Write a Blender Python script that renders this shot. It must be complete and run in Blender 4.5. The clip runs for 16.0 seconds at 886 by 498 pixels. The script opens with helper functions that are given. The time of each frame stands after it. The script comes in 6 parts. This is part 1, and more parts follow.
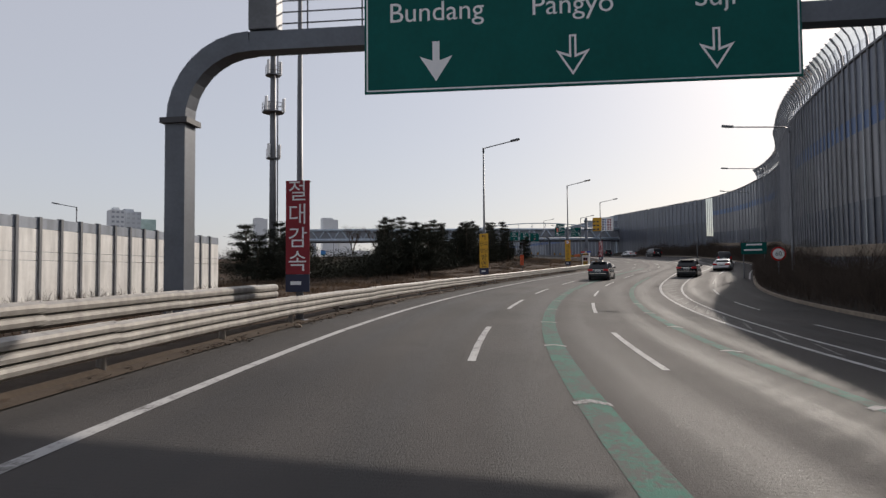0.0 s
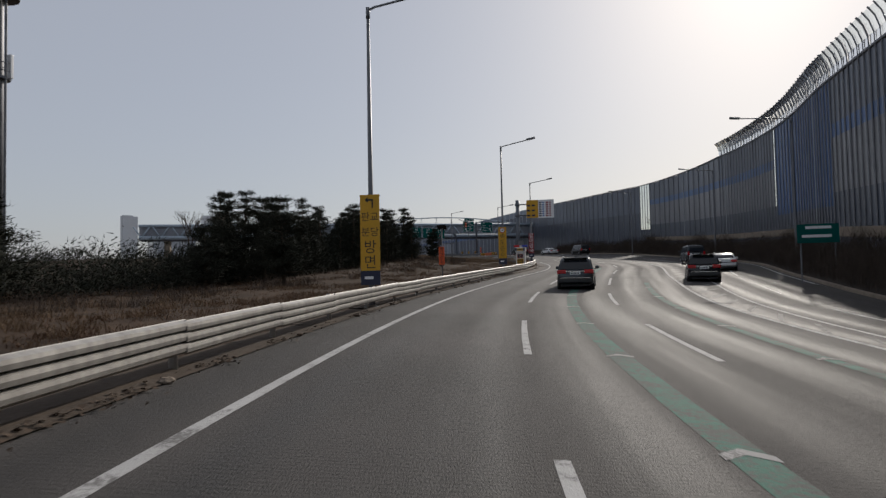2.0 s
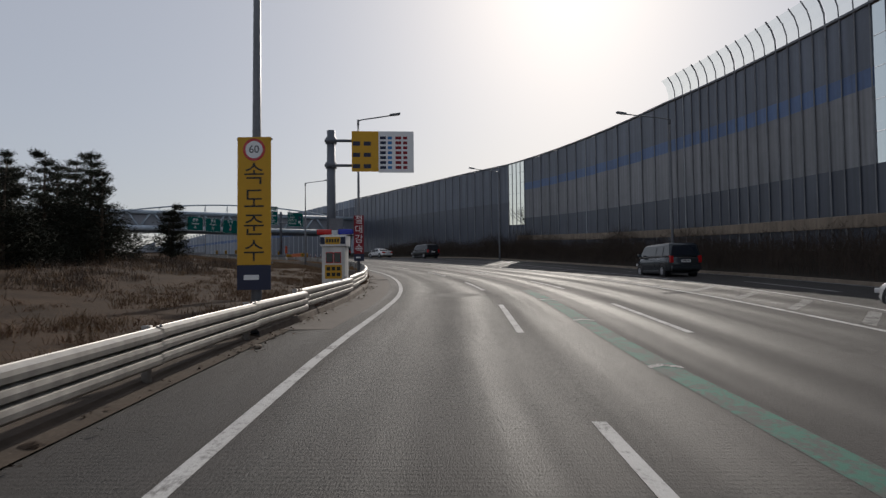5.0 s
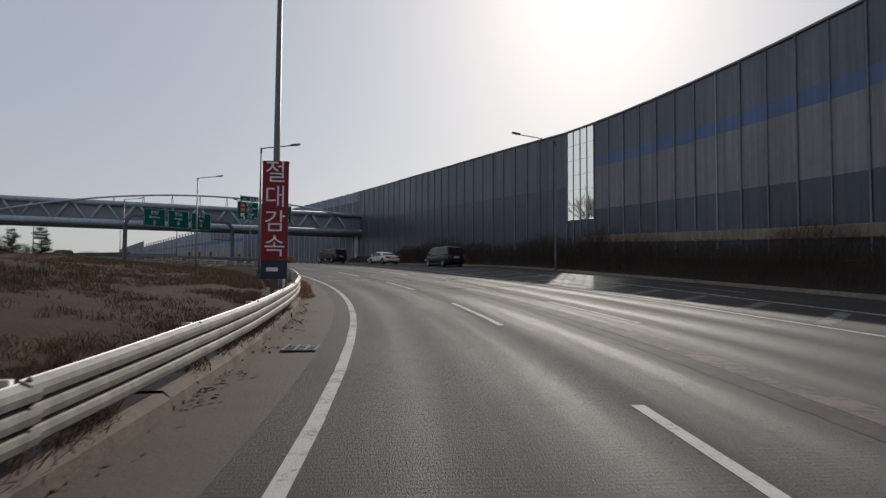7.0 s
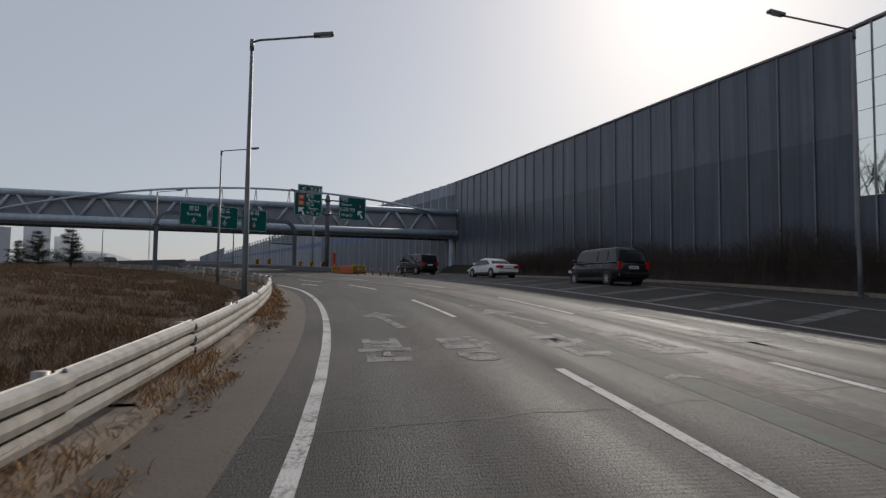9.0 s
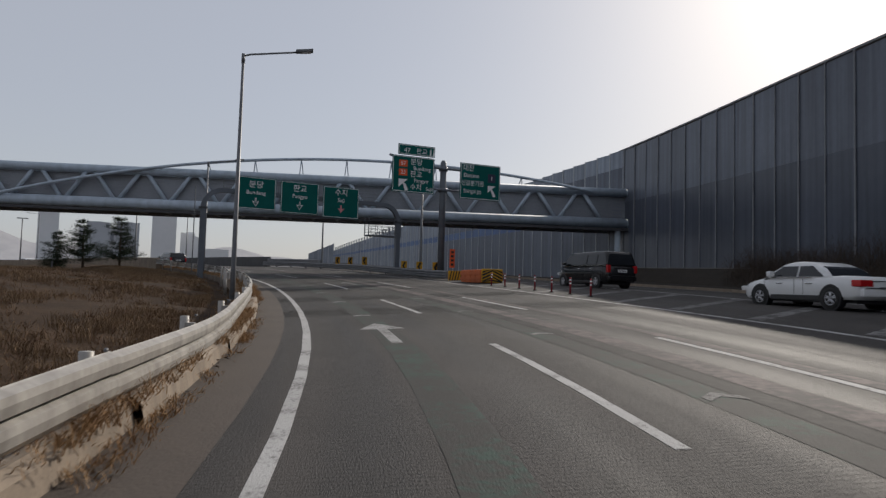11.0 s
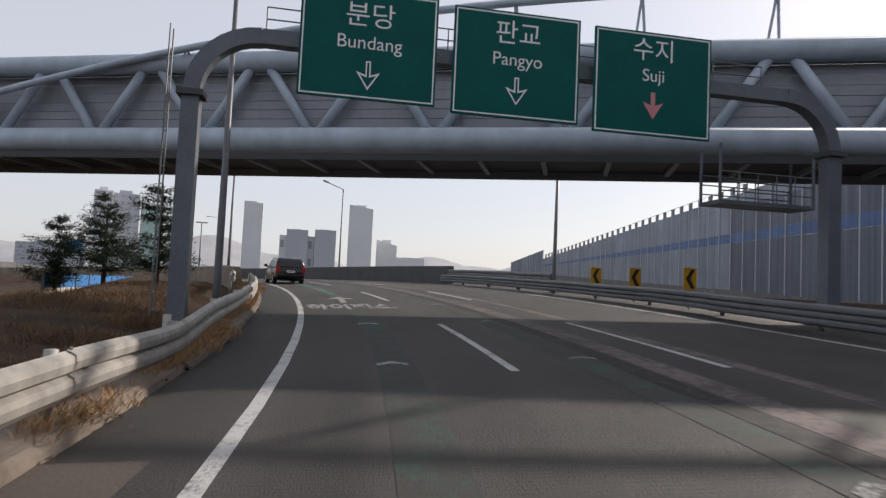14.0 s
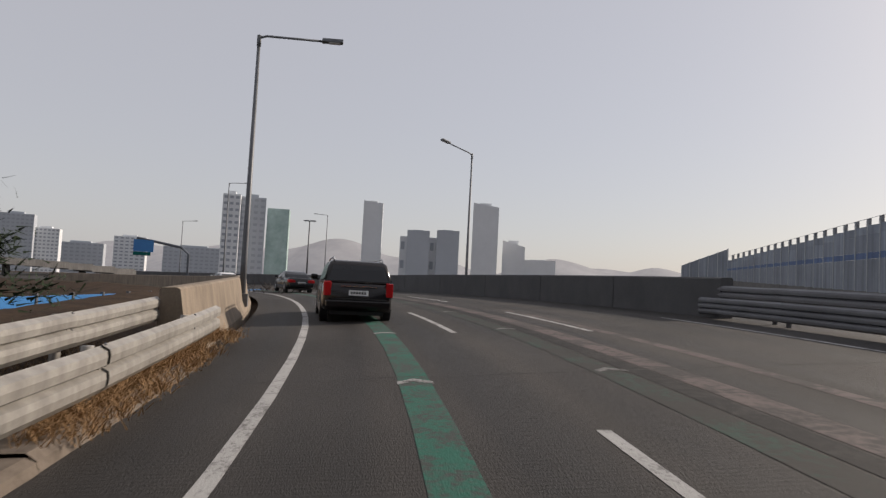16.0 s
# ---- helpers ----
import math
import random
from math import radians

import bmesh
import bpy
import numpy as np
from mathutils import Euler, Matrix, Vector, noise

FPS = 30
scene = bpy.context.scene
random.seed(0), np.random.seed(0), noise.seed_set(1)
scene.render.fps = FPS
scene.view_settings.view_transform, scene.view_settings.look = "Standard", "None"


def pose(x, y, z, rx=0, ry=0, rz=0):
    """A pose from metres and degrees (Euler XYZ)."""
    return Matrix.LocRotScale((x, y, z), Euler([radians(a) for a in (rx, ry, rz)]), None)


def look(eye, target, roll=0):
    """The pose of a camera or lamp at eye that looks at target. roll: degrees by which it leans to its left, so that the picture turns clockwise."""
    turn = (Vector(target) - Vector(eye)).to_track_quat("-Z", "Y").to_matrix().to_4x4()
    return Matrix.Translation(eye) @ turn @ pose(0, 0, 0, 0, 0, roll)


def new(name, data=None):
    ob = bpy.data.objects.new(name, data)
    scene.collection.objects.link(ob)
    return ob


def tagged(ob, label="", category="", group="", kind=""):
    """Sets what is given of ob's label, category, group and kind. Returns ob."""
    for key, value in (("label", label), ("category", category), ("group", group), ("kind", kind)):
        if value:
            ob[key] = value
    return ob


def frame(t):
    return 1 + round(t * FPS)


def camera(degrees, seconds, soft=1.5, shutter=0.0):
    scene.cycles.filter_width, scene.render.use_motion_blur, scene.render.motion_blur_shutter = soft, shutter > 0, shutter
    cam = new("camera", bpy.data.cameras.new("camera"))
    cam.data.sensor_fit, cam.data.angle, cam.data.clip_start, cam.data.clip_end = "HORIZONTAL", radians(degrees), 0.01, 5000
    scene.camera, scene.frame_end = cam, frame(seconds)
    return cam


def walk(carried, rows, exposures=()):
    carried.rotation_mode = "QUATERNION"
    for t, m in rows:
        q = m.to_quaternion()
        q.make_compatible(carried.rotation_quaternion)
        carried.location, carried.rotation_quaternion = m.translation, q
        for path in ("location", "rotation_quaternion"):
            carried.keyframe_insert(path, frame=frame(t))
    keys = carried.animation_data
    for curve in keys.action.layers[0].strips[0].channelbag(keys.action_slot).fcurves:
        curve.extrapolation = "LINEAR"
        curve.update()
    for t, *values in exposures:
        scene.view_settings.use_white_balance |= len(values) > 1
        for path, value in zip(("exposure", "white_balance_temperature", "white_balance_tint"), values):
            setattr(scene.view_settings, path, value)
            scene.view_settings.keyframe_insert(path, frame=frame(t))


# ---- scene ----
cam = camera(68.1, 16.0, soft=1.35, shutter=0.1)
# seconds, eye x y z, yaw, pitch, roll
PATH = [
    (0, -0.458, -1.171, 1.827, 15.77, 2.47, -0.45),
    (0.5, -2.193, 5.707, 1.936, 14.16, 2.20, -0.64),
    (1, -3.713, 12.581, 2.041, 12.18, 2.45, -0.91),
    (1.5, -4.976, 19.427, 2.152, 9.70, 2.66, -1.15),
    (2, -5.918, 26.231, 2.259, 6.98, 2.44, -1.16),
    (2.5, -6.581, 33.013, 2.384, 4.61, 2.52, -1.17),
    (3, -6.978, 39.825, 2.541, 2.89, 2.47, -1.24),
    (3.5, -7.115, 46.672, 2.709, 0.85, 2.41, -1.15),
    (4, -6.975, 53.544, 2.906, -1.69, 2.44, -0.91),
    (4.5, -6.551, 60.418, 3.147, -5.53, 2.46, -0.75),
    (5, -5.813, 67.240, 3.416, -8.55, 2.50, -0.59),
    (5.5, -4.901, 74.023, 3.691, -9.69, 2.57, -0.40),
    (6, -4.002, 80.800, 3.965, -8.92, 2.67, -0.16),
    (6.5, -3.236, 87.605, 4.237, -7.28, 2.81, 0.09),
    (7, -2.527, 94.445, 4.507, -6.88, 2.99, 0.36),
    (7.5, -2.089, 101.314, 4.790, -5.84, 3.10, 0.44),
    (8, -1.987, 108.178, 5.092, -2.93, 3.55, 0.44),
    (8.5, -2.226, 114.994, 5.391, -0.81, 3.72, 0.53),
    (9, -2.742, 121.738, 5.691, 1.45, 3.58, 0.73),
    (9.5, -3.538, 128.406, 6.018, 3.67, 3.47, 0.91),
    (10, -4.613, 134.999, 6.348, 6.14, 3.38, 1.12),
    (10.5, -5.988, 141.536, 6.679, 8.89, 3.30, 1.38),
    (11, -7.690, 148.031, 7.003, 11.82, 3.20, 1.68),
    (11.5, -9.718, 154.476, 7.295, 14.71, 3.08, 1.97),
    (12, -12.029, 160.884, 7.514, 17.11, 2.92, 2.16),
    (12.5, -14.697, 167.177, 7.713, 20.20, 3.07, 2.47),
    (13, -17.737, 173.311, 7.932, 23.27, 3.34, 2.68),
    (13.5, -21.128, 179.270, 8.190, 26.35, 3.42, 2.85),
    (14, -24.776, 185.040, 8.471, 28.99, 3.42, 2.69),
    (14.5, -28.633, 190.579, 8.751, 31.69, 3.42, 2.56),
    (15, -32.666, 195.899, 8.996, 34.57, 3.31, 2.44),
    (15.5, -36.901, 200.935, 9.241, 37.22, 3.27, 2.59),
    (16, -41.289, 205.712, 9.450, 39.66, 3.11, 2.93),
]
walk(cam, [(t, pose(x, y, z, 90 + pitch, 0, yaw) @ pose(0, 0, 0, 0, 0, roll)) for t, x, y, z, yaw, pitch, roll in PATH],
     exposures=[(0, 0.3, 6600, 12), (0.5, 0.1, 6500, 11), (1, -0.1, 6400, 10), (9, -0.05, 6400, 10), (11.5, 0.1, 6500, 10), (12.5, 0.18, 6500, 10), (13, 0.5, 6600, 12), (14, 0.65, 6650, 12), (14.5, 1.6, 6650, 11), (15, 1.1, 6900, 13), (15.5, 0.68, 7050, 14), (16, 0.25, 6900, 13)])

# ---- light: low winter sun ahead on the right, hazy sky ----
SUN_EL, SUN_AZ = 28.0, 20.0  # degrees; azimuth clockwise from +y
world = bpy.data.worlds.new("sky")
scene.world = world
world.use_nodes = True
wn = world.node_tree.nodes
sky = wn.new("ShaderNodeTexSky")
sky.sky_type = "NISHITA"
sky.sun_disc = False
sky.sun_elevation, sky.sun_rotation = radians(SUN_EL), radians(SUN_AZ)
sky.air_density, sky.dust_density, sky.ozone_density = 1.0, 1.6, 2.0
haze = wn.new("ShaderNodeMix")
haze.data_type = "RGBA"
haze.inputs["Factor"].default_value = 0.66
haze.inputs["B"].default_value = (5.95, 6.05, 6.5, 1)  # even winter haze
world.node_tree.links.new(sky.outputs[0], haze.inputs["A"])
world.node_tree.links.new(haze.outputs["Result"], wn["Background"].inputs[0])
wn["Background"].inputs[1].default_value = 0.085
sun = new("sun", bpy.data.lights.new("sun", "SUN"))
sun.data.energy, sun.data.angle, sun.data.color = 3.2, radians(0.8), (1.0, 0.92, 0.82)
az, el = radians(SUN_AZ), radians(SUN_EL)
to_sun = Vector((math.sin(az) * math.cos(el), math.cos(az) * math.cos(el), math.sin(el)))
sun.matrix_world = look(to_sun * 300, (0, 0, 0))
scene.view_settings.exposure = 0.0

# ---- the road's alignment: its left edge line, every 20 m: x, y, z, crossfall in degrees ----
FIRST, STEP = -64.0, 20.0
ALIGN = [
    (17.10, -62.42, 0.15, -1.49),
    (9.31, -43.60, 0.19, -1.64),
    (2.49, -24.42, 0.23, -1.87),
    (-3.37, -4.93, 0.25, -2.20),
    (-7.54, 15.05, 0.53, -2.55),
    (-9.28, 35.33, 0.88, -2.60),
    (-9.06, 55.71, 1.36, -2.16),
    (-6.55, 75.69, 2.09, -0.77),
    (-3.44, 95.30, 2.85, 0.47),
    (-2.89, 115.12, 3.70, 0.81),
    (-5.36, 134.79, 4.63, 1.53),
    (-10.46, 153.95, 5.55, 2.53),
    (-18.63, 172.05, 6.17, 3.01),
    (-29.00, 189.00, 6.97, 2.50),
    (-41.67, 204.33, 7.70, 2.77),
    (-56.23, 217.76, 8.23, 2.69),
    (-72.51, 228.85, 8.34, 2.59),
    (-90.43, 237.07, 8.11, 2.57),
    (-109.46, 242.32, 7.83, 2.58),
    (-129.12, 244.50, 7.55, 2.59),
    (-148.89, 243.56, 7.29, 2.60),
    (-168.28, 239.52, 7.05, 2.60),
    (-186.80, 232.50, 6.80, 2.60),
]


def along(s):
    """The edge line's place, heading (radians, left from +y) and crossfall at station s."""
    k = (s - FIRST) / STEP
    i = max(0, min(len(ALIGN) - 2, int(math.floor(k))))
    f = k - i
    p = [Vector(ALIGN[max(0, min(len(ALIGN) - 1, i + j))]) for j in (-1, 0, 1, 2)]
    if f > 1 or f < 0:
        v = p[1] + (p[2] - p[1]) * f
        d = p[2] - p[1]
    else:
        a, b, c = 2 * p[1], p[2] - p[0], 2 * p[0] - 5 * p[1] + 4 * p[2] - p[3]
        e = -p[0] + 3 * p[1] - 3 * p[2] + p[3]
        v = 0.5 * (a + b * f + c * f * f + e * f * f * f)
        d = b + 2 * c * f + 3 * e * f * f
    return Vector(v[:3]), math.atan2(-d[0], d[1]), math.tan(radians(v[3]))


def at(s, u, w=0.0):
    """The place u metres right of the edge line and w above the road at station s."""
    p, h, tilt = along(s)
    uc = max(-3.0, min(16.0, u))
    return Vector((p.x + math.cos(h) * u, p.y + math.sin(h) * u, p.z + uc * tilt + w))


def heading(s):
    return math.degrees(along(s)[1])


def stand(s, u, w=0.0, turn=0.0):
    """An upright pose at a station, facing along the road."""
    p = at(s, u, w)
    return pose(p.x, p.y, p.z, 0, 0, heading(s) + turn)


def ramp(knots, s):
    """Straight-line interpolation through (s, value) knots."""
    for (a, va), (b, vb) in zip(knots, knots[1:]):
        if s <= b:
            return va + (vb - va) * max(0.0, (s - a) / (b - a))
    return knots[-1][1]


def wall_u(s):
    """The main noise barrier's offset; it runs on straight where the road bends away."""
    return ramp(((-64, 20.6), (40, 20.8), (80, 21.7), (97, 22.4), (117, 23.1), (148, 25.3)), s) + 0.0044 * max(0.0, s - 150) ** 2


def wall_top(s):
    """The height of the main barrier along the road."""
    return ramp(((-64, 13.1), (90, 13.1), (117, 13.45), (148, 12.78), (171, 12.9), (203, 13.55)), s)


def edge_u(s):
    """The edge line of the shaded carriageway."""
    return min(wall_u(s), 25.6) - 3.2


def gore_u(s):
    """The near line of the gore."""
    return ramp(((20, 11.3), (60, 11.1), (110, 10.85)), s)


def gore_far_u(s):
    return edge_u(s) - 5.2 - 1.2 * max(0.0, min(1.0, (s - 130) / 40))


# ---- building helpers ----
def mesh_object(name, bm, material, smooth=False):
    me = bpy.data.meshes.new(name)
    bm.to_mesh(me)
    bm.free()
    if material:
        for m in material if isinstance(material, (list, tuple)) else (material,):
            me.materials.append(m)
    if smooth:
        for p in me.polygons:
            p.use_smooth = True
    return new(name, me)


def part(name, bm, material, parent, label="", smooth=False):
    ob = mesh_object(name, bm, material, smooth)
    ob.parent = parent
    if label:
        tagged(ob, label)
    return ob


def thing(name, m, label, category, group="", kind=""):
    ob = new(name)
    ob.empty_display_size = 0.3
    ob.matrix_world = m
    return tagged(ob, label, category, group, kind)


def add_box(bm, x0, x1, y0, y1, z0, z1, m=None, bevel=0.0):
    c = Matrix.Translation(((x0 + x1) / 2, (y0 + y1) / 2, (z0 + z1) / 2)) @ Matrix.Diagonal((x1 - x0, y1 - y0, z1 - z0, 1))
    r = bmesh.ops.create_cube(bm, size=1, matrix=(m @ c) if m else c)
    if bevel:
        edges = list({e for v in r["verts"] for e in v.link_edges})
        bmesh.ops.bevel(bm, geom=edges, offset=bevel, segments=2, profile=0.6, affect="EDGES")
    return r["verts"]


def add_tube(bm, pts, radii, sides=10, cap=True):
    """A tube along points, with one radius or one per point."""
    pts = [Vector(p) for p in pts]
    if not isinstance(radii, (list, tuple)):
        radii = [radii] * len(pts)
    rings = []
    up = Vector((0, 0, 1))
    for i, p in enumerate(pts):
        d = (pts[min(i + 1, len(pts) - 1)] - pts[max(i - 1, 0)]).normalized()
        a = d.cross(up)
        if a.length < 0.05:
            a = d.cross(Vector((0, 1, 0)))
        a.normalize()
        b = d.cross(a).normalized()
        rings.append([bm.verts.new(p + (a * math.cos(2 * math.pi * k / sides) + b * math.sin(2 * math.pi * k / sides)) * radii[i]) for k in range(sides)])
    for r0, r1 in zip(rings, rings[1:]):
        for k in range(sides):
            bm.faces.new((r0[k], r0[(k + 1) % sides], r1[(k + 1) % sides], r1[k]))
    if cap:
        bm.faces.new(rings[0][::-1])
        bm.faces.new(rings[-1])


def add_sweep(bm, stations, profile, closed=False):
    """Sweeps a profile of (u, w), or a function of s that gives one, along the road."""
    rows = []
    for s in stations:
        prof = profile(s) if callable(profile) else profile
        rows.append([(bm.verts.new(at(s, u, w)), (u, s)) for u, w in prof])
    n = len(rows[0])
    uv = bm.loops.layers.uv.verify()
    for a, b in zip(rows, rows[1:]):
        for k in range(n if closed else n - 1):
            ring = (a[k], a[(k + 1) % n], b[(k + 1) % n], b[k])
            f = bm.faces.new([v for v, _ in ring])
            for loop, (_, m) in zip(f.loops, ring):
                loop[uv].uv = m
    if closed:
        bm.faces.new([v for v, _ in rows[0][::-1]])
        bm.faces.new([v for v, _ in rows[-1]])


def span(s0, s1, step=4.0):
    """Even stations from s0 to s1, at most step apart."""
    n = max(1, int(math.ceil((s1 - s0) / step)))
    return [s0 + (s1 - s0) * i / n for i in range(n + 1)]


def sweep(name, s0, s1, profile, material, step=4.0, closed=False, parent=None, smooth=False):
    bm = bmesh.new()
    add_sweep(bm, span(s0, s1, step), profile, closed)
    bmesh.ops.recalc_face_normals(bm, faces=bm.faces)
    ob = mesh_object(name, bm, material, smooth)
    if parent:
        ob.parent = parent
    return ob


# ---- materials ----
def shader(name, colour, rough=0.7, metal=0.0, second=None, scale=6.0, fine=60.0, amount=0.5, bump=0.0, bump_scale=80.0, random=0.0, spec=0.5):
    """Two scales of noise between two colours, with bump and a little random change per object."""
    m = bpy.data.materials.new(name)
    m.use_nodes = True
    nt = m.node_tree
    n, l = nt.nodes, nt.links
    b = n["Principled BSDF"]
    b.inputs["Roughness"].default_value, b.inputs["Metallic"].default_value = rough, metal
    b.inputs["Specular IOR Level"].default_value = spec
    second = second or [c * 0.75 for c in colour]
    geo = n.new("ShaderNodeNewGeometry")
    big, small = n.new("ShaderNodeTexNoise"), n.new("ShaderNodeTexNoise")
    big.inputs["Scale"].default_value, small.inputs["Scale"].default_value = 1.0 / max(scale, 1e-3), fine
    big.inputs["Detail"].default_value, small.inputs["Detail"].default_value = 6, 3
    for t in (big, small):
        l.new(geo.outputs["Position"], t.inputs["Vector"])
    mix = n.new("ShaderNodeMath")
    mix.operation = "MULTIPLY_ADD"
    l.new(small.outputs["Fac"], mix.inputs[0])
    mix.inputs[1].default_value = 0.5
    l.new(big.outputs["Fac"], mix.inputs[2])
    ramp = n.new("ShaderNodeMapRange")
    ramp.inputs["From Min"].default_value, ramp.inputs["From Max"].default_value = 0.75 - 0.5 * amount, 0.75 + 0.5 * amount
    l.new(mix.outputs[0], ramp.inputs["Value"])
    col = n.new("ShaderNodeMix")
    col.data_type = "RGBA"
    col.inputs["A"].default_value, col.inputs["B"].default_value = (*colour, 1), (*second, 1)
    l.new(ramp.outputs[0], col.inputs["Factor"])
    out = col.outputs["Result"]
    if random:
        info = n.new("ShaderNodeObjectInfo")
        hsv = n.new("ShaderNodeHueSaturation")
        r = n.new("ShaderNodeMapRange")
        r.inputs["To Min"].default_value, r.inputs["To Max"].default_value = 1 - random, 1 + random
        l.new(info.outputs["Random"], r.inputs["Value"])
        l.new(r.outputs[0], hsv.inputs["Value"])
        l.new(out, hsv.inputs["Color"])
        out = hsv.outputs[0]
    l.new(out, b.inputs["Base Color"])
    if bump:
        t = n.new("ShaderNodeTexNoise")
        t.inputs["Scale"].default_value, t.inputs["Detail"].default_value = bump_scale, 4
        l.new(geo.outputs["Position"], t.inputs["Vector"])
        bp = n.new("ShaderNodeBump")
        bp.inputs["Strength"].default_value, bp.inputs["Distance"].default_value = bump, 0.02
        l.new(t.outputs["Fac"], bp.inputs["Height"])
        l.new(bp.outputs[0], b.inputs["Normal"])
    return m


def road_surface():
    """Asphalt with darker wheel tracks along the lanes, fine grooves across and patches, laid out by the road's own map (u, s)."""
    m = shader("asphalt", (0.035, 0.0325, 0.031), 0.85, second=(0.073, 0.067, 0.063), scale=5, fine=55, amount=0.6, bump=0.8, bump_scale=60, spec=0.2)
    n, l = m.node_tree.nodes, m.node_tree.links
    b = n["Principled BSDF"]
    old = b.inputs["Base Color"].links[0].from_socket
    uv = n.new("ShaderNodeUVMap")
    sep = n.new("ShaderNodeSeparateXYZ")
    l.new(uv.outputs[0], sep.inputs[0])
    # wheel tracks: two per 3.6 m lane
    tr = n.new("ShaderNodeMath")
    tr.operation = "MULTIPLY"
    tr.inputs[1].default_value = 2 * math.pi / 1.8
    l.new(sep.outputs[0], tr.inputs[0])
    cs = n.new("ShaderNodeMath")
    cs.operation = "COSINE"
    l.new(tr.outputs[0], cs.inputs[0])
    st = n.new("ShaderNodeTexNoise")
    st.inputs["Scale"].default_value, st.inputs["Detail"].default_value = 1.0, 5
    stretch = n.new("ShaderNodeMapping")
    stretch.inputs["Scale"].default_value = (1.6, 0.05, 1)
    l.new(uv.outputs[0], stretch.inputs[0])
    l.new(stretch.outputs[0], st.inputs["Vector"])
    add = n.new("ShaderNodeMath")
    add.operation = "MULTIPLY_ADD"
    add.inputs[1].default_value = 0.16
    l.new(cs.outputs[0], add.inputs[0])
    l.new(st.outputs["Fac"], add.inputs[2])
    rg = n.new("ShaderNodeMapRange")
    rg.inputs["From Min"].default_value, rg.inputs["From Max"].default_value = 0.25, 0.8
    rg.inputs["To Min"].default_value, rg.inputs["To Max"].default_value = 0.62, 1.28
    l.new(add.outputs[0], rg.inputs["Value"])
    hsv = n.new("ShaderNodeHueSaturation")
    l.new(old, hsv.inputs["Color"])
    l.new(rg.outputs[0], hsv.inputs["Value"])
    l.new(hsv.outputs[0], b.inputs["Base Color"])
    rr = n.new("ShaderNodeMapRange")
    rr.inputs["From Min"].default_value, rr.inputs["From Max"].default_value = 0.25, 0.8
    rr.inputs["To Min"].default_value, rr.inputs["To Max"].default_value = 0.63, 0.88
    l.new(add.outputs[0], rr.inputs["Value"])
    l.new(rr.outputs[0], b.inputs["Roughness"])
    # grooves across the road
    wv = n.new("ShaderNodeMath")
    wv.operation = "SINE"
    mul = n.new("ShaderNodeMath")
    mul.operation = "MULTIPLY"
    mul.inputs[1].default_value = 2 * math.pi / 0.085
    l.new(sep.outputs[1], mul.inputs[0])
    l.new(mul.outputs[0], wv.inputs[0])
    bp = n.new("ShaderNodeBump")
    bp.inputs["Strength"].default_value, bp.inputs["Distance"].default_value = 0.28, 0.005
    l.new(wv.outputs[0], bp.inputs["Height"])
    first = b.inputs["Normal"].links[0].from_node
    l.new(bp.outputs[0], first.inputs["Normal"])
    return m


def worn(name, colour, second, bare, cover, scale=0.6, fine=16.0):
    """Road paint rubbed through to the asphalt in patches and along the grooves."""
    m = shader(name, colour, 0.8, second=second, scale=2.0, fine=40, amount=0.9, bump=0.4, bump_scale=50, spec=0.15)
    n, l = m.node_tree.nodes, m.node_tree.links
    b = n["Principled BSDF"]
    old = b.inputs["Base Color"].links[0].from_socket
    geo = n["Geometry"]
    big, small = n.new("ShaderNodeTexNoise"), n.new("ShaderNodeTexNoise")
    big.inputs["Scale"].default_value, big.inputs["Detail"].default_value = 1.0 / scale, 8
    small.inputs["Scale"].default_value, small.inputs["Detail"].default_value = fine, 5
    for t in (big, small):
        l.new(geo.outputs["Position"], t.inputs["Vector"])
    add = n.new("ShaderNodeMath")
    add.operation = "ADD"
    l.new(big.outputs["Fac"], add.inputs[0])
    l.new(small.outputs["Fac"], add.inputs[1])
    edge = n.new("ShaderNodeMapRange")
    edge.inputs["From Min"].default_value, edge.inputs["From Max"].default_value = cover - 0.12, cover + 0.12
    l.new(add.outputs[0], edge.inputs["Value"])
    mix = n.new("ShaderNodeMix")
    mix.data_type = "RGBA"
    mix.inputs["B"].default_value = (*bare, 1)
    l.new(old, mix.inputs["A"])
    l.new(edge.outputs[0], mix.inputs["Factor"])
    l.new(mix.outputs["Result"], b.inputs["Base Color"])
    return m


asphalt = road_surface()
BARE = (0.05, 0.047, 0.045)
paint = worn("road_paint", (0.5, 0.495, 0.485), (0.33, 0.325, 0.32), (0.15, 0.145, 0.14), 1.14, 0.5, 22)
paint_faded = worn("faded_road_paint", (0.36, 0.355, 0.35), (0.24, 0.236, 0.232), (0.07, 0.067, 0.065), 1.1, 0.35, 20)
paint_worn = worn("worn_road_paint", (0.25, 0.245, 0.24), (0.15, 0.147, 0.143), BARE, 1.06, 0.4, 18)
asphalt_green = worn("worn_green_film", (0.042, 0.078, 0.063), (0.05, 0.066, 0.057), (0.052, 0.05, 0.047), 0.9, 0.7, 11)
joint_tar = worn("joint_tar", (0.026, 0.025, 0.025), (0.034, 0.033, 0.032), BARE, 1.08, 0.8, 6)
patch_mat = worn("patch_asphalt", (0.085, 0.08, 0.076), (0.07, 0.066, 0.062), (0.055, 0.051, 0.049), 0.96, 0.5, 16)
rumble = shader("groove_shadow_tar", (0.03, 0.03, 0.03), 0.85, second=(0.05, 0.048, 0.046), scale=1, fine=20)
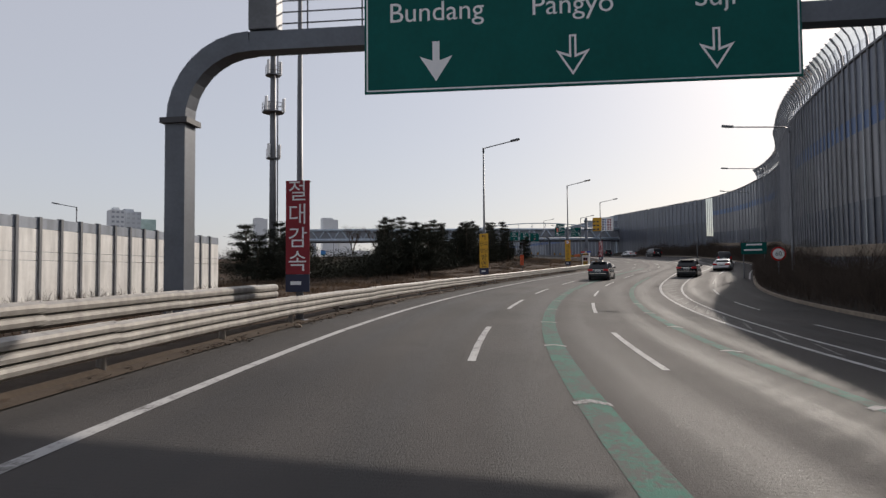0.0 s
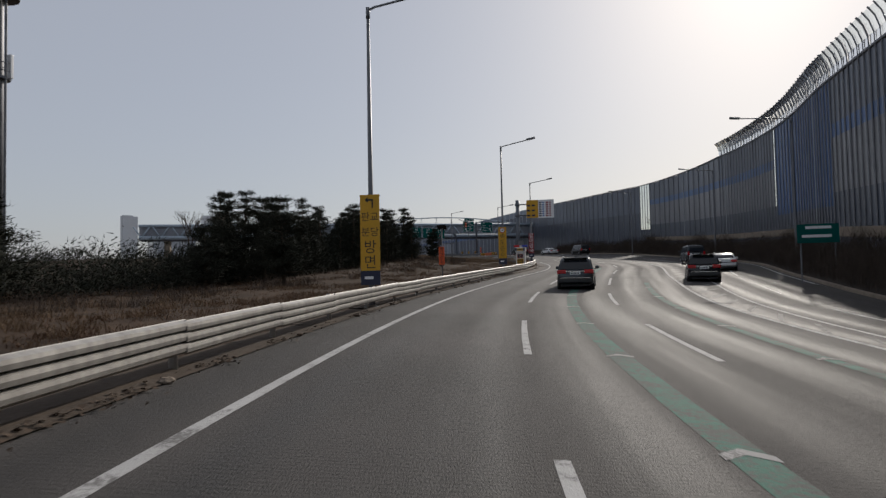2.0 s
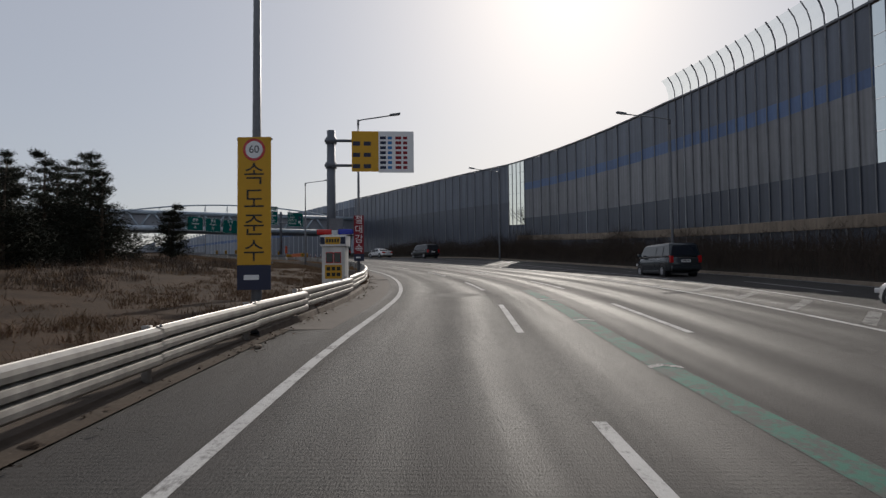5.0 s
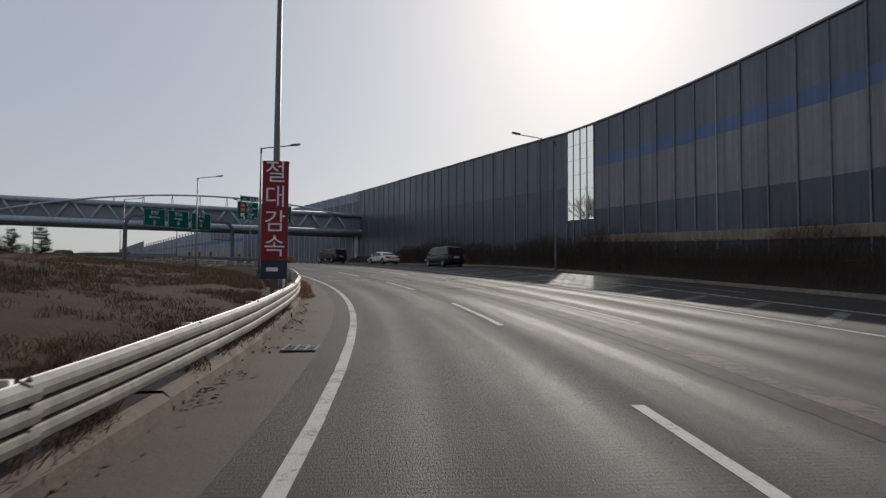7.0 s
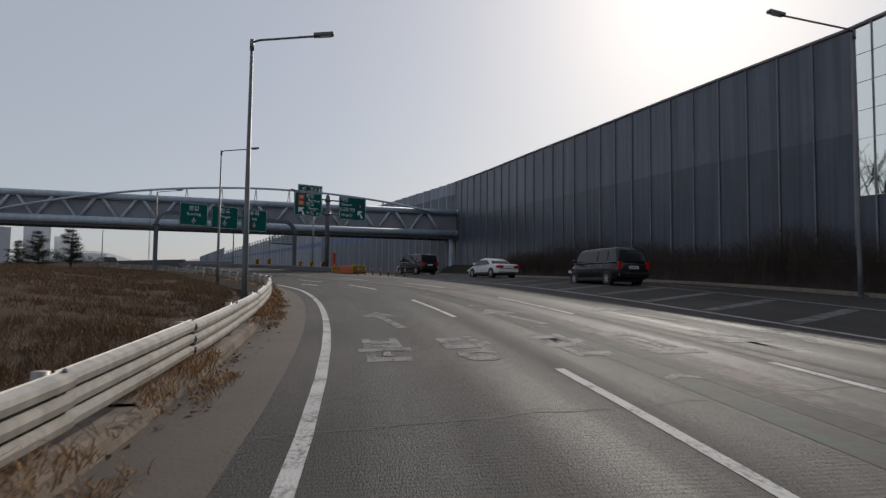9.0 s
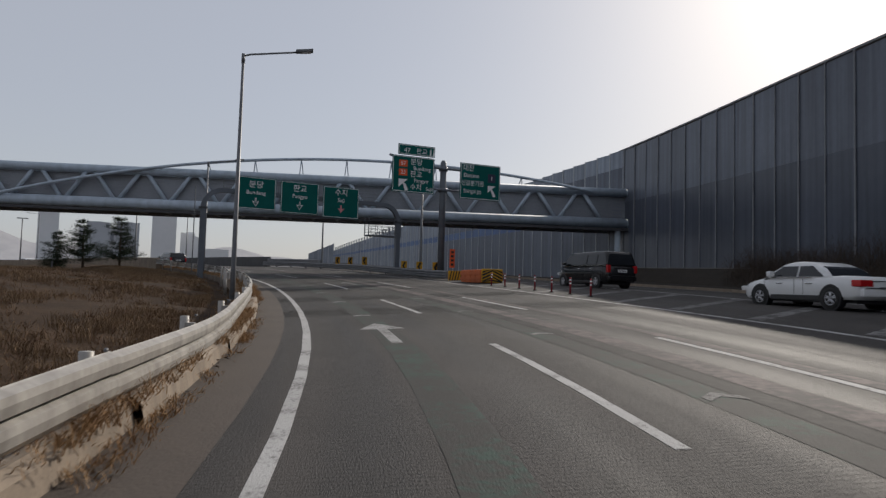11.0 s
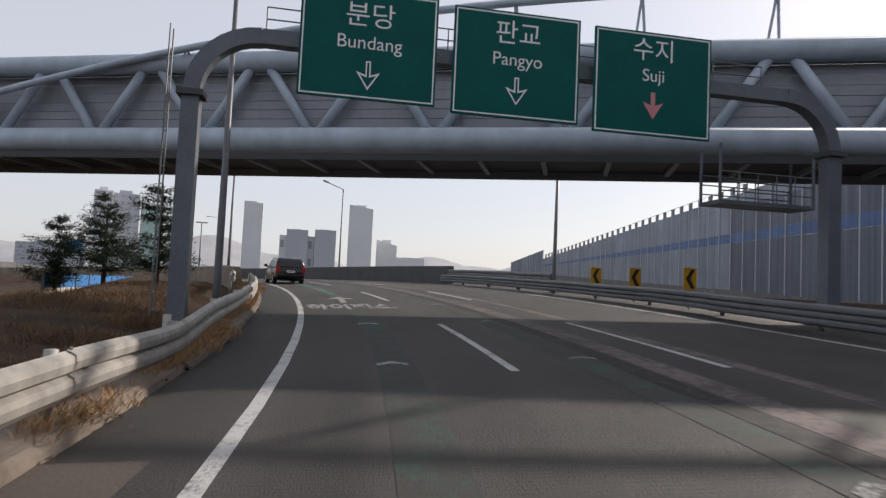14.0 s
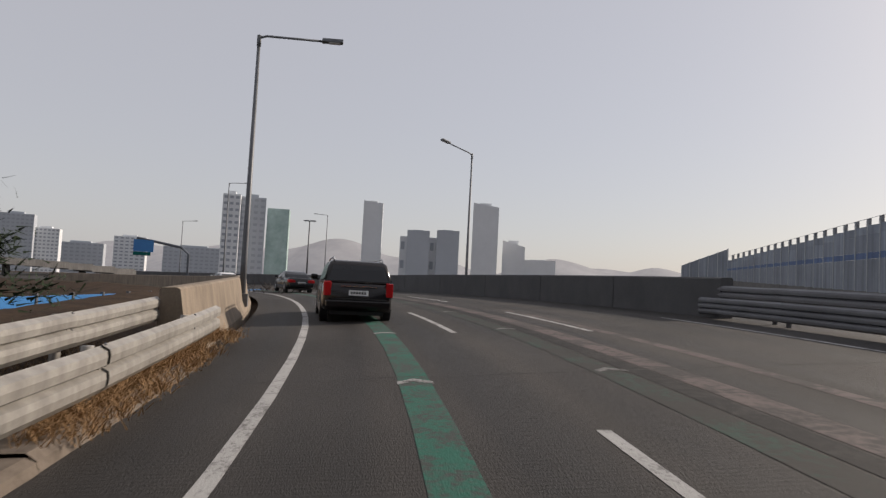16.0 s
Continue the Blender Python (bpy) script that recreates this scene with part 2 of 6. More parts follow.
gutter_mat = shader("dusty_gutter_concrete", (0.085, 0.066, 0.053), 0.9, second=(0.046, 0.036, 0.03), scale=1.1, fine=16, amount=0.9, bump=0.4, bump_scale=25)
straw = shader("dry_straw", (0.38, 0.25, 0.135), 0.95, second=(0.24, 0.135, 0.065), scale=0.8, fine=9, amount=0.9, spec=0.15)
straw_field = shader("field_straw", (0.22, 0.15, 0.09), 0.95, second=(0.09, 0.058, 0.036), scale=1.5, fine=7, amount=0.9, spec=0.1)
straw_dark = shader("brown_dead_grass", (0.17, 0.1, 0.06), 0.95, second=(0.08, 0.048, 0.032), scale=0.8, fine=6, amount=0.9, spec=0.15)
soil_dark = shader("dark_bank_soil", (0.05, 0.042, 0.035), 0.95, second=(0.03, 0.026, 0.022), scale=1, fine=6, amount=0.9, bump=0.8, bump_scale=8, spec=0.15)
evergreen = shader("dark_evergreen", (0.04, 0.042, 0.03), 0.9, second=(0.02, 0.023, 0.017), scale=1, fine=5, spec=0.15)
litter_mat = shader("dead_leaves", (0.12, 0.085, 0.06), 0.95, second=(0.06, 0.045, 0.035), scale=0.5, fine=12, amount=0.9, spec=0.15)
glass_clear = bpy.data.materials.new("clear_barrier_sheet")
glass_clear.use_nodes = True
gb = glass_clear.node_tree.nodes["Principled BSDF"]
gb.inputs["Base Color"].default_value, gb.inputs["Roughness"].default_value = (0.55, 0.62, 0.65, 1), 0.12
gb.inputs["Transmission Weight"].default_value, gb.inputs["IOR"].default_value = 1.0, 1.05
car_glass = shader("dark_car_glass", (0.012, 0.014, 0.017), 0.06, second=(0.016, 0.018, 0.022), scale=2, fine=1)
paint_grey = shader("gunmetal_car_paint", (0.06, 0.068, 0.075), 0.22, 0.5, second=(0.05, 0.057, 0.063), scale=3, fine=3)
paint_black = shader("black_car_paint", (0.012, 0.012, 0.014), 0.18, 0.2, second=(0.018, 0.018, 0.02), scale=3, fine=3)
paint_white = shader("white_car_paint", (0.72, 0.72, 0.72), 0.25, second=(0.66, 0.66, 0.66), scale=3, fine=3)
paint_maroon = shader("maroon_car_paint", (0.009, 0.006, 0.007), 0.22, 0.1, second=(0.008, 0.006, 0.006), scale=3, fine=3)
tyre = shader("tyre_rubber", (0.018, 0.018, 0.018), 0.85, second=(0.026, 0.025, 0.024), scale=0.3, fine=20)
alloy = shader("alloy_wheel", (0.5, 0.5, 0.52), 0.3, 0.8, second=(0.4, 0.4, 0.42), scale=0.3, fine=10)
red_lens = shader("red_lens", (0.5, 0.012, 0.015), 0.15, second=(0.4, 0.01, 0.012), scale=0.3, fine=10)
clear_lens = shader("clear_lens", (0.7, 0.7, 0.7), 0.1, second=(0.6, 0.6, 0.6), scale=0.3, fine=10)
chrome = shader("chrome", (0.75, 0.75, 0.76), 0.12, 1.0, second=(0.7, 0.7, 0.7), scale=0.3, fine=5)
plastic = shader("black_plastic", (0.02, 0.02, 0.021), 0.55, second=(0.028, 0.028, 0.029), scale=0.5, fine=15)
blue_panel = shader("blue_barrier_panel", (0.03, 0.085, 0.23), 0.45, second=(0.035, 0.1, 0.26), scale=2, fine=4, random=0.08)
blue_fence = shader("bright_blue_fence", (0.03, 0.16, 0.42), 0.45, second=(0.04, 0.2, 0.46), scale=2, fine=4, random=0.08)
blue_plastic = shader("blue_beacon_plastic", (0.01, 0.03, 0.4), 0.25)
red_plastic = shader("red_beacon_plastic", (0.55, 0.01, 0.012), 0.25)
white_panel = shader("white_painted_panel", (0.7, 0.69, 0.66), 0.55, second=(0.6, 0.58, 0.55), scale=1.5, fine=6, random=0.05)
orange_plastic = shader("orange_plastic", (0.55, 0.13, 0.03), 0.55, second=(0.42, 0.095, 0.025), scale=0.7, fine=8)
yellow_sheet = shader("yellow_sheeting", (0.6, 0.32, 0.01), 0.6, second=(0.5, 0.26, 0.01), scale=0.7, fine=8)
parapet_mat = shader("grey_parapet_concrete", (0.22, 0.21, 0.2), 0.85, second=(0.13, 0.125, 0.12), scale=1.4, fine=10, amount=0.9, bump=0.3, bump_scale=20)
# parapet concrete darkened in colour for its side away from the sun
parapet_shaded = shader("shaded_parapet_concrete", (0.1, 0.1, 0.103), 0.85, second=(0.065, 0.065, 0.068), scale=1.2, fine=8, amount=0.9, bump=0.3, bump_scale=20)
post_dark = shader("grey_barrier_post", (0.28, 0.285, 0.3), 0.7, second=(0.19, 0.195, 0.21), scale=1, fine=10, spec=0.2)
# wooded hills greyed and paled in colour to stand for distance haze
hill_haze_mat = shader("hazed_wooded_hill", (0.36, 0.36, 0.38), 1.0, second=(0.28, 0.285, 0.305), scale=60, fine=0.05)
# far netting and window panes washed out in colour for haze
green_net = shader("hazed_green_mesh", (0.45, 0.58, 0.56), 0.9, second=(0.27, 0.39, 0.37), scale=10, fine=0.5)
window_far = shader("hazed_window", (0.36, 0.39, 0.43), 0.4, second=(0.31, 0.34, 0.38), scale=10, fine=0.5)
green_paint = worn("green_paint", (0.026, 0.135, 0.1), (0.05, 0.125, 0.098), (0.07, 0.078, 0.073), 1.0, 0.5, 14)
pink_paint = worn("worn_red_strip", (0.16, 0.127, 0.122), (0.115, 0.096, 0.093), (0.07, 0.064, 0.062), 0.99, 1.0, 7)
concrete = shader("concrete", (0.33, 0.265, 0.2), 0.88, second=(0.16, 0.125, 0.094), scale=1.2, fine=25, amount=0.9, bump=0.3, bump_scale=30)
kerb_dark = shader("weathered_kerb_concrete", (0.23, 0.19, 0.155), 0.9, second=(0.1, 0.08, 0.065), scale=1.0, fine=18, amount=0.9, bump=0.4, bump_scale=25, spec=0.2)
kerb_soil = shader("dusty_verge_soil", (0.1, 0.078, 0.06), 0.95, second=(0.045, 0.036, 0.029), scale=0.7, fine=14, amount=0.9, bump=0.7, bump_scale=14, spec=0.1)
barrier_deep = shader("deep_blue_grey_panel", (0.085, 0.097, 0.125), 0.35, second=(0.055, 0.064, 0.086), scale=3, fine=2, amount=0.8, random=0.12, spec=0.35)
barrier_upper = shader("slate_barrier_panel", (0.29, 0.33, 0.39), 0.5, second=(0.24, 0.27, 0.32), scale=3, fine=3, random=0.12, spec=0.3)
# shaded copy of the galvanised rail: darker colour for the sunless face
rail_shaded = shader("shaded_rail_steel", (0.2, 0.205, 0.22), 0.6, 0.15, second=(0.1, 0.1, 0.108), scale=0.8, fine=16, amount=0.9, bump=0.05)
rail_steel = shader("galvanised_rail", (0.44, 0.42, 0.39), 0.5, 0.2, second=(0.25, 0.23, 0.205), scale=0.8, fine=20, amount=0.9, bump=0.05)
pole_steel = shader("painted_pole", (0.16, 0.165, 0.18), 0.5, 0.2, second=(0.1, 0.105, 0.11), scale=1, fine=12)
gantry_steel = shader("gantry_steel", (0.13, 0.145, 0.17), 0.5, 0.2, second=(0.09, 0.1, 0.115), scale=1, fine=12)
dry_grass = shader("dry_grass", (0.078, 0.05, 0.032), 0.95, second=(0.024, 0.017, 0.012), scale=2.2, fine=5, amount=0.55, spec=0.1, bump=1.0, bump_scale=9)
barrier_grey = shader("barrier_panel", (0.15, 0.17, 0.21), 0.4, second=(0.1, 0.114, 0.145), scale=4, fine=3, amount=0.8, random=0.1, spec=0.3)
barrier_mid = shader("mid_barrier_panel", (0.26, 0.262, 0.275), 0.42, second=(0.165, 0.17, 0.182), scale=3, fine=2, amount=0.8, random=0.14, spec=0.3)
blue_dull = shader("dull_blue_band", (0.09, 0.16, 0.33), 0.5, second=(0.08, 0.13, 0.26), scale=2, fine=4, random=0.1)
barrier_pale = shader("pale_grey_barrier", (0.27, 0.3, 0.345), 0.5, second=(0.2, 0.225, 0.265), scale=3, fine=3, random=0.08)
post_pale = shader("pale_galvanised_post", (0.42, 0.44, 0.46), 0.5, 0.0, second=(0.4, 0.42, 0.44), scale=1, fine=10)
pink_arrow = shader("faded_red_arrow", (0.6, 0.2, 0.22), 0.5, second=(0.55, 0.24, 0.25), scale=0.3, fine=8)
sign_green = shader("sign_green", (0.001, 0.1, 0.088), 0.6, second=(0.001, 0.08, 0.07), scale=1, fine=8, spec=0.15)
sign_white = shader("sign_white", (0.8, 0.8, 0.8), 0.4, second=(0.72, 0.72, 0.72), scale=1, fine=8)
bridge_paint = shader("bridge_paint", (0.46, 0.53, 0.61), 0.55, spec=0.35, second=(0.38, 0.44, 0.51), scale=3, fine=4, bump=0.03)
bridge_panel = shader("bridge_cladding", (0.27, 0.285, 0.315), 0.45, 0.1, second=(0.2, 0.21, 0.235), scale=3, fine=5)
# gantry flange steel; also puts the shade under the footbridge into colour
dark_under = shader("flange_steel_and_deck_shade", (0.05, 0.05, 0.055), 0.6, second=(0.035, 0.035, 0.04), scale=2, fine=6)
bush_mat = shader("bare_brush", (0.095, 0.072, 0.058), 0.95, second=(0.05, 0.04, 0.033), scale=1, fine=8, spec=0.15)
pine_mat = shader("pine_needles", (0.035, 0.05, 0.028), 0.9, second=(0.02, 0.03, 0.018), scale=1, fine=5, spec=0.15)
bark = shader("bark", (0.1, 0.075, 0.055), 0.95, second=(0.06, 0.045, 0.035), scale=0.5, fine=20, bump=0.5, spec=0.15)
red_cloth = shader("red_banner", (0.25, 0.012, 0.02), 0.7, second=(0.2, 0.01, 0.018), scale=0.5, fine=10)
yellow_cloth = shader("yellow_banner", (0.62, 0.34, 0.02), 0.7, second=(0.55, 0.3, 0.02), scale=0.5, fine=10)
orange_cloth = shader("orange_banner", (0.7, 0.1, 0.02), 0.7, second=(0.6, 0.085, 0.02), scale=0.5, fine=10)
navy = shader("navy_foot", (0.02, 0.025, 0.06), 0.6)
black = shader("matt_black", (0.012, 0.012, 0.014), 0.5)
# far walls: the veil of haze is mixed into these light colours
far_white = shader("hazed_white_wall", (0.72, 0.74, 0.76), 0.9, second=(0.66, 0.68, 0.7), scale=10, fine=0.5)
far_grey = shader("hazed_grey_wall", (0.46, 0.49, 0.53), 0.9, second=(0.42, 0.45, 0.49), scale=10, fine=0.5)

def streaks(m, low=0.7, high=1.18, across=2.6, down=0.09):
    """Rain streaks and dirt running down a surface."""
    n, l = m.node_tree.nodes, m.node_tree.links
    b = n["Principled BSDF"]
    old = b.inputs["Base Color"].links[0].from_socket
    mp, t, rg, hsv = n.new("ShaderNodeMapping"), n.new("ShaderNodeTexNoise"), n.new("ShaderNodeMapRange"), n.new("ShaderNodeHueSaturation")
    mp.inputs["Scale"].default_value = (across, across, down)
    t.inputs["Scale"].default_value, t.inputs["Detail"].default_value = 1.0, 6
    rg.inputs["From Min"].default_value, rg.inputs["From Max"].default_value = 0.3, 0.7
    rg.inputs["To Min"].default_value, rg.inputs["To Max"].default_value = low, high
    l.new(n["Geometry"].outputs["Position"], mp.inputs[0])
    l.new(mp.outputs[0], t.inputs["Vector"])
    l.new(t.outputs["Fac"], rg.inputs["Value"])
    l.new(rg.outputs[0], hsv.inputs["Value"])
    l.new(old, hsv.inputs["Color"])
    l.new(hsv.outputs[0], b.inputs["Base Color"])


for m in (barrier_deep, barrier_grey, barrier_mid, barrier_upper, barrier_pale, blue_dull, blue_panel):
    streaks(m)
for m in (parapet_mat, white_panel, concrete, kerb_dark):
    streaks(m, 0.75, 1.15, 3.5, 0.5)
streaks(parapet_shaded, 0.85, 1.1, 0.9, 0.5)
streaks(bridge_paint, 0.85, 1.08, 1.5, 0.8)
streaks(rail_steel, 0.72, 1.12, 5.0, 2.0)

# ---- ground ----
def nearest(x, y):
    best, found = 1e9, 0.0
    for p, s in SAMPLES:
        d = (p.x - x) ** 2 + (p.y - y) ** 2
        if d < best:
            best, found = d, s
    return found, math.sqrt(best)


SAMPLES = [(along(s)[0], s) for s in span(-64, 376, 8)]


def smooth01(v):
    v = max(0.0, min(1.0, v))
    return v * v * (3 - 2 * v)


def field_height(s, u, x, y, d):
    """The ground's height at a station and offset, d metres from the road."""
    p, h, tilt = along(s)
    z = p.z + max(-3, min(16, u)) * tilt
    if -3.4 < u < 34:
        z -= 0.35
    elif u <= -3.4:
        z += 0.12 * smooth01((-u - 3.4) / 1.6) - 0.1 + 0.1 * smooth01((-u - 4) / 3) + 0.9 * smooth01((-u - 5) / 14) * smooth01((s - 60) / 40) * (1 - smooth01((s - 175) / 35)) - 1.6 * smooth01((-u - 7) / 8) * smooth01((s - 205) / 20)
    far = smooth01((d - 50) / 220)
    z = z * (1 - far) + far * (-2.0)
    return z + (0.16 * noise.noise((x / 9, y / 9, 0)) + 0.06 * noise.noise((x / 2.2, y / 2.2, 4)) if u < -4 else 0)


def ground_height(x, y):
    s, d = nearest(x, y)
    for _ in range(2):
        p, h, tilt = along(s)
        s = max(-64.0, min(376.0, s + max(-8.0, min(8.0, -(x - p.x) * math.sin(h) + (y - p.y) * math.cos(h)))))
    p, h, tilt = along(s)
    u = (x - p.x) * math.cos(h) + (y - p.y) * math.sin(h)
    return field_height(s, u, x, y, d)


def build_ground():
    def ticks(lo, hi, a, b, fine, grow):
        out, v, st = [], a, fine
        while v < b:
            out.append(v)
            v += fine
        out.append(b)
        v = b
        st = fine
        while v < hi:
            st *= grow
            v += st
            out.append(v)
        v, st = a, fine
        while v > lo:
            st *= grow
            v -= st
            out.insert(0, v)
        return out

    xs, ys = ticks(-4200, 4200, -110, 60, 2.0, 1.35), ticks(-1500, 4500, -70, 300, 2.0, 1.35)
    bm = bmesh.new()
    grid = [[bm.verts.new((x, y, ground_height(x, y))) for x in xs] for y in ys]
    for a, b in zip(grid, grid[1:]):
        for i in range(len(xs) - 1):
            bm.faces.new((a[i], a[i + 1], b[i + 1], b[i]))
    ob = mesh_object("ground", bm, dry_grass, True)
    tagged(ob, "dry brown winter grass on uneven bare soil", "ground", kind="structure")


build_ground()

# ---- road ----
RIGHT = 24.0
road = sweep("road", -64, 376, [(-1.62, -0.02), (-0.6, 0), (1.8, 0), (3.6, 0), (7.2, 0), (11, 0), (15, 0), (19, 0), (RIGHT, 0)], asphalt, 2.5)
tagged(road, "worn grey asphalt expressway with wheel tracks and fine grooves", "road", kind="structure")


def line(name, s0, s1, u, width, material, label, w=0.005):
    ob = sweep(name, s0, s1, lambda t: [((u(t) if callable(u) else u) - width / 2, w), ((u(t) if callable(u) else u) + width / 2, w)], material, 3)
    return tagged(ob, label, "road marking", kind="structure")


line("edge_line", -60, 330, 0, 0.17, paint, "solid white edge line painted on asphalt")
line("edge_line", -60, 189, gore_u, 0.17, paint, "solid white line beside the hatched gore")
line("edge_line", -60, 186, gore_far_u, 0.15, paint, "solid white line on the far side of the gore")
line("edge_line", -60, 200, edge_u, 0.15, paint, "solid white edge line of the shaded carriageway")
line("edge_line", 189, 236, 11.15, 0.13, paint, "solid white line beside the concrete barrier")


ENDS = [-41, -26.4, -11.8, 2.8, 17.8, 32.6, 46.0, 60.5, 74.3, 88.3, 102.5, 117.6, 132.2, 147.4, 161.8, 176.1, 191.3, 206.9, 223.1, 239, 253.5, 268, 283]


def dashes(u, first, last, period=15.0, length=6.3):
    s = first
    while s < last:
        line("lane_dash", s, s + length, u, 0.15, paint, "white lane dash painted on asphalt")
        s += period


for e in ENDS:
    line("lane_dash", e - 6.9, e, 3.5, 0.15, paint, "white lane dash painted on asphalt")
    line("lane_dash", e - 6.9, e, 6.96, 0.15, paint, "white lane dash painted on asphalt")
dashes(lambda t: edge_u(t) - 2.9, -54.5, 200, 14.6, 6.5)
line("coloured_band", 96, 300, 5.85, 0.5, pink_paint, "worn pale reddish strip along the asphalt", 0.003)
line("coloured_band", 118, 240, 7.25, 0.3, pink_paint, "worn pale reddish strip along the outer lane", 0.003)
line("joint_band", 96, 300, 5.36, 0.36, joint_tar, "dark tarred joint running along the lanes", 0.0035)


def hatch(s0, s1, step):
    """The slanting bars of the gore."""
    s = s0
    while s < s1:
        bm = bmesh.new()
        for k in range(3):
            lo, wide = gore_u(s) + 0.3, (gore_far_u(s) - gore_u(s) - 0.6) / 3
            a, b = lo + wide * k, lo + wide * (k + 1)
            vs = [bm.verts.new(at(s + d, u, 0.005)) for d, u in ((0.9 * k, a), (0.9 * k + 0.9, b), (0.9 * k + 1.45, b), (0.9 * k + 0.55, a))]
            bm.faces.new(vs)
        tagged(mesh_object("gore_bar", bm, paint_worn), "slanting white gore bar painted on asphalt", "road marking", kind="structure")
        s += step


hatch(-40, 186, 3.4)

# green guide stripes with pale arrowheads
for u, s0, s1, w in ((5.2, -60, 95, 0.42), (4.88, 122, 300, 0.5), (9.15, -60, 70, 0.3), (1.85, 220.5, 330, 0.45), (1.75, 140, 215, 0.6)):
    line("guide_stripe", s0, s1, u, w, green_paint if s0 not in (122, 140) else asphalt_green, "faded green guide stripe painted on asphalt", 0.004)


def arrowhead(s, u, w=0.5):
    bm = bmesh.new()
    pts = [(0, -w / 2), (0.2, 0), (0, w / 2), (0.2, w / 2), (0.42, 0), (0.2, -w / 2)]
    vs = [bm.verts.new(at(s + a, u + b, 0.009)) for a, b in pts]
    bm.faces.new((vs[0], vs[1], vs[4], vs[5]))
    bm.faces.new((vs[1], vs[2], vs[3], vs[4]))
    tagged(mesh_object("stripe_arrowhead", bm, paint_faded if u < 3 or s < 100 else paint_worn), "white arrowhead on the green guide stripe", "road marking", kind="structure")


for u, s0, s1 in ((5.2, -5.3, 95), (9.15, 1.6, 70), (4.95, 131.1, 250), (1.7, 168.9, 212), (1.85, 219.3, 270)):
    s = s0
    while s < s1:
        arrowhead(s, u)
        s += 6.35


def road_arrow(s, u, lean=0.0, length=4.4):
    """A white lane arrow pointing ahead."""
    bm = bmesh.new()
    head = [(length, lean), (length - 1.5, lean - 0.55), (length - 1.5, lean + 0.55)]
    shaft = [(0, -0.12), (0, 0.12), (length - 1.5, lean + 0.12), (length - 1.5, lean - 0.12)]
    for pts in (head, shaft):
        bm.faces.new([bm.verts.new(at(s + a, u + b, 0.007)) for a, b in pts])
    bmesh.ops.recalc_face_normals(bm, faces=bm.faces)
    tagged(mesh_object("lane_arrow", bm, paint_faded if s in (162.4, 215.1) else paint_worn), "white lane arrow painted on asphalt", "road marking", kind="structure")


def text_mesh(body, size, sx=1.0, sy=1.0, weight=0.0):
    """Letters as a flat mesh centred on the origin, size metres high."""
    cu = bpy.data.curves.new("letters", "FONT")
    cu.body, cu.size, cu.align_x, cu.align_y = body, size, "CENTER", "CENTER"
    cu.offset = weight
    ob = new("letters", cu)
    me = bpy.data.meshes.new_from_object(ob)
    bpy.data.objects.remove(ob)
    me.transform(Matrix.Diagonal((sx, sy, 1, 1)))
    return me


def road_text(body, s, u, width, depth, mat=None):
    me = text_mesh(body, 1.0, weight=0.035)
    xs, ys = [v.co.x for v in me.vertices], [v.co.y for v in me.vertices]
    kx, ky = width / (max(xs) - min(xs)), depth / (max(ys) - min(ys))
    cx, cy = (max(xs) + min(xs)) / 2, (max(ys) + min(ys)) / 2
    for v in me.vertices:
        v.co = at(s + (v.co.y - cy) * ky, u + (v.co.x - cx) * kx, 0.007)
    me.materials.append(mat or paint_worn)
    tagged(new("lane_lettering", me), "white destination lettering painted on asphalt", "road marking", kind="structure")


road_text("분", 134.8, 1.05, 0.95, 3.0)
road_text("당", 134.7, 2.65, 0.95, 3.2)
road_arrow(138.2, 1.75, -0.25)
road_arrow(162.4, 1.75, 0.0, 4.2)
road_text("판", 134.8, 4.55, 0.95, 3.0)
road_text("교", 134.8, 6.1, 0.95, 3.0)
road_arrow(138.2, 5.3, -0.35)
road_text("수", 134.8, 8.1, 0.95, 3.0)
road_text("지", 134.8, 9.6, 0.95, 3.0)
road_arrow(138.2, 8.8, -0.35)
road_text("하이패스", 213.2, 1.72, 3.0, 2.5, paint_faded)
road_arrow(188.4, 4.85, 0.0, 3.6)
road_arrow(215.1, 1.66, 0.1, 3.8)

# rumble grooves across the lanes: flat strips, their inner shade put into the colour
for s0 in (169.4, 176.3, 183.2, 190.0):
    strip = thing("rumble_strip", Matrix(), "band of dark rumble grooves cut across the asphalt", "rumble strip", "rumble strips", "structure")
    for i in range(20):
        s = s0 + 0.13 * i
        bm = bmesh.new()
        add_sweep(bm, (s, s + 0.05), [(-1.1, 0.004), (3.3, 0.004), (7.1, 0.004), (10.6, 0.004)])
        part("groove", bm, rumble, strip)

# a round resurfaced patch and old crack seals
bm = bmesh.new()
ring = [bm.verts.new(at(93.0 + 1.05 * math.sin(a), 2.0 + 1.15 * math.cos(a), 0.004)) for a in [2 * math.pi * k / 40 for k in range(40)]]
bm.faces.new(ring)
tagged(mesh_object("round_patch", bm, patch_mat), "pale round resurfaced patch in the asphalt", "road patch", kind="structure")
rnd = random.Random(4)
for s0, lean in ((12.5, 0.6), (60, -0.3), (129, 0.9), (152, 0.5), (170, -0.4), (199, 0.8), (226, 0.4)):
    bm = bmesh.new()
    prev = None
    for k in range(24):
        u = -0.5 + 11 * k / 23
        s = s0 + lean * k / 10 + rnd.uniform(-0.08, 0.08)
        pair = [bm.verts.new(at(s, u, 0.0045)), bm.verts.new(at(s + 0.035, u, 0.0045))]
        if prev:
            bm.faces.new((prev[0], pair[0], pair[1], prev[1]))
        prev = pair
    tagged(mesh_object("crack_seal", bm, rumble), "thin dark crack running across the asphalt", "road crack", kind="structure")

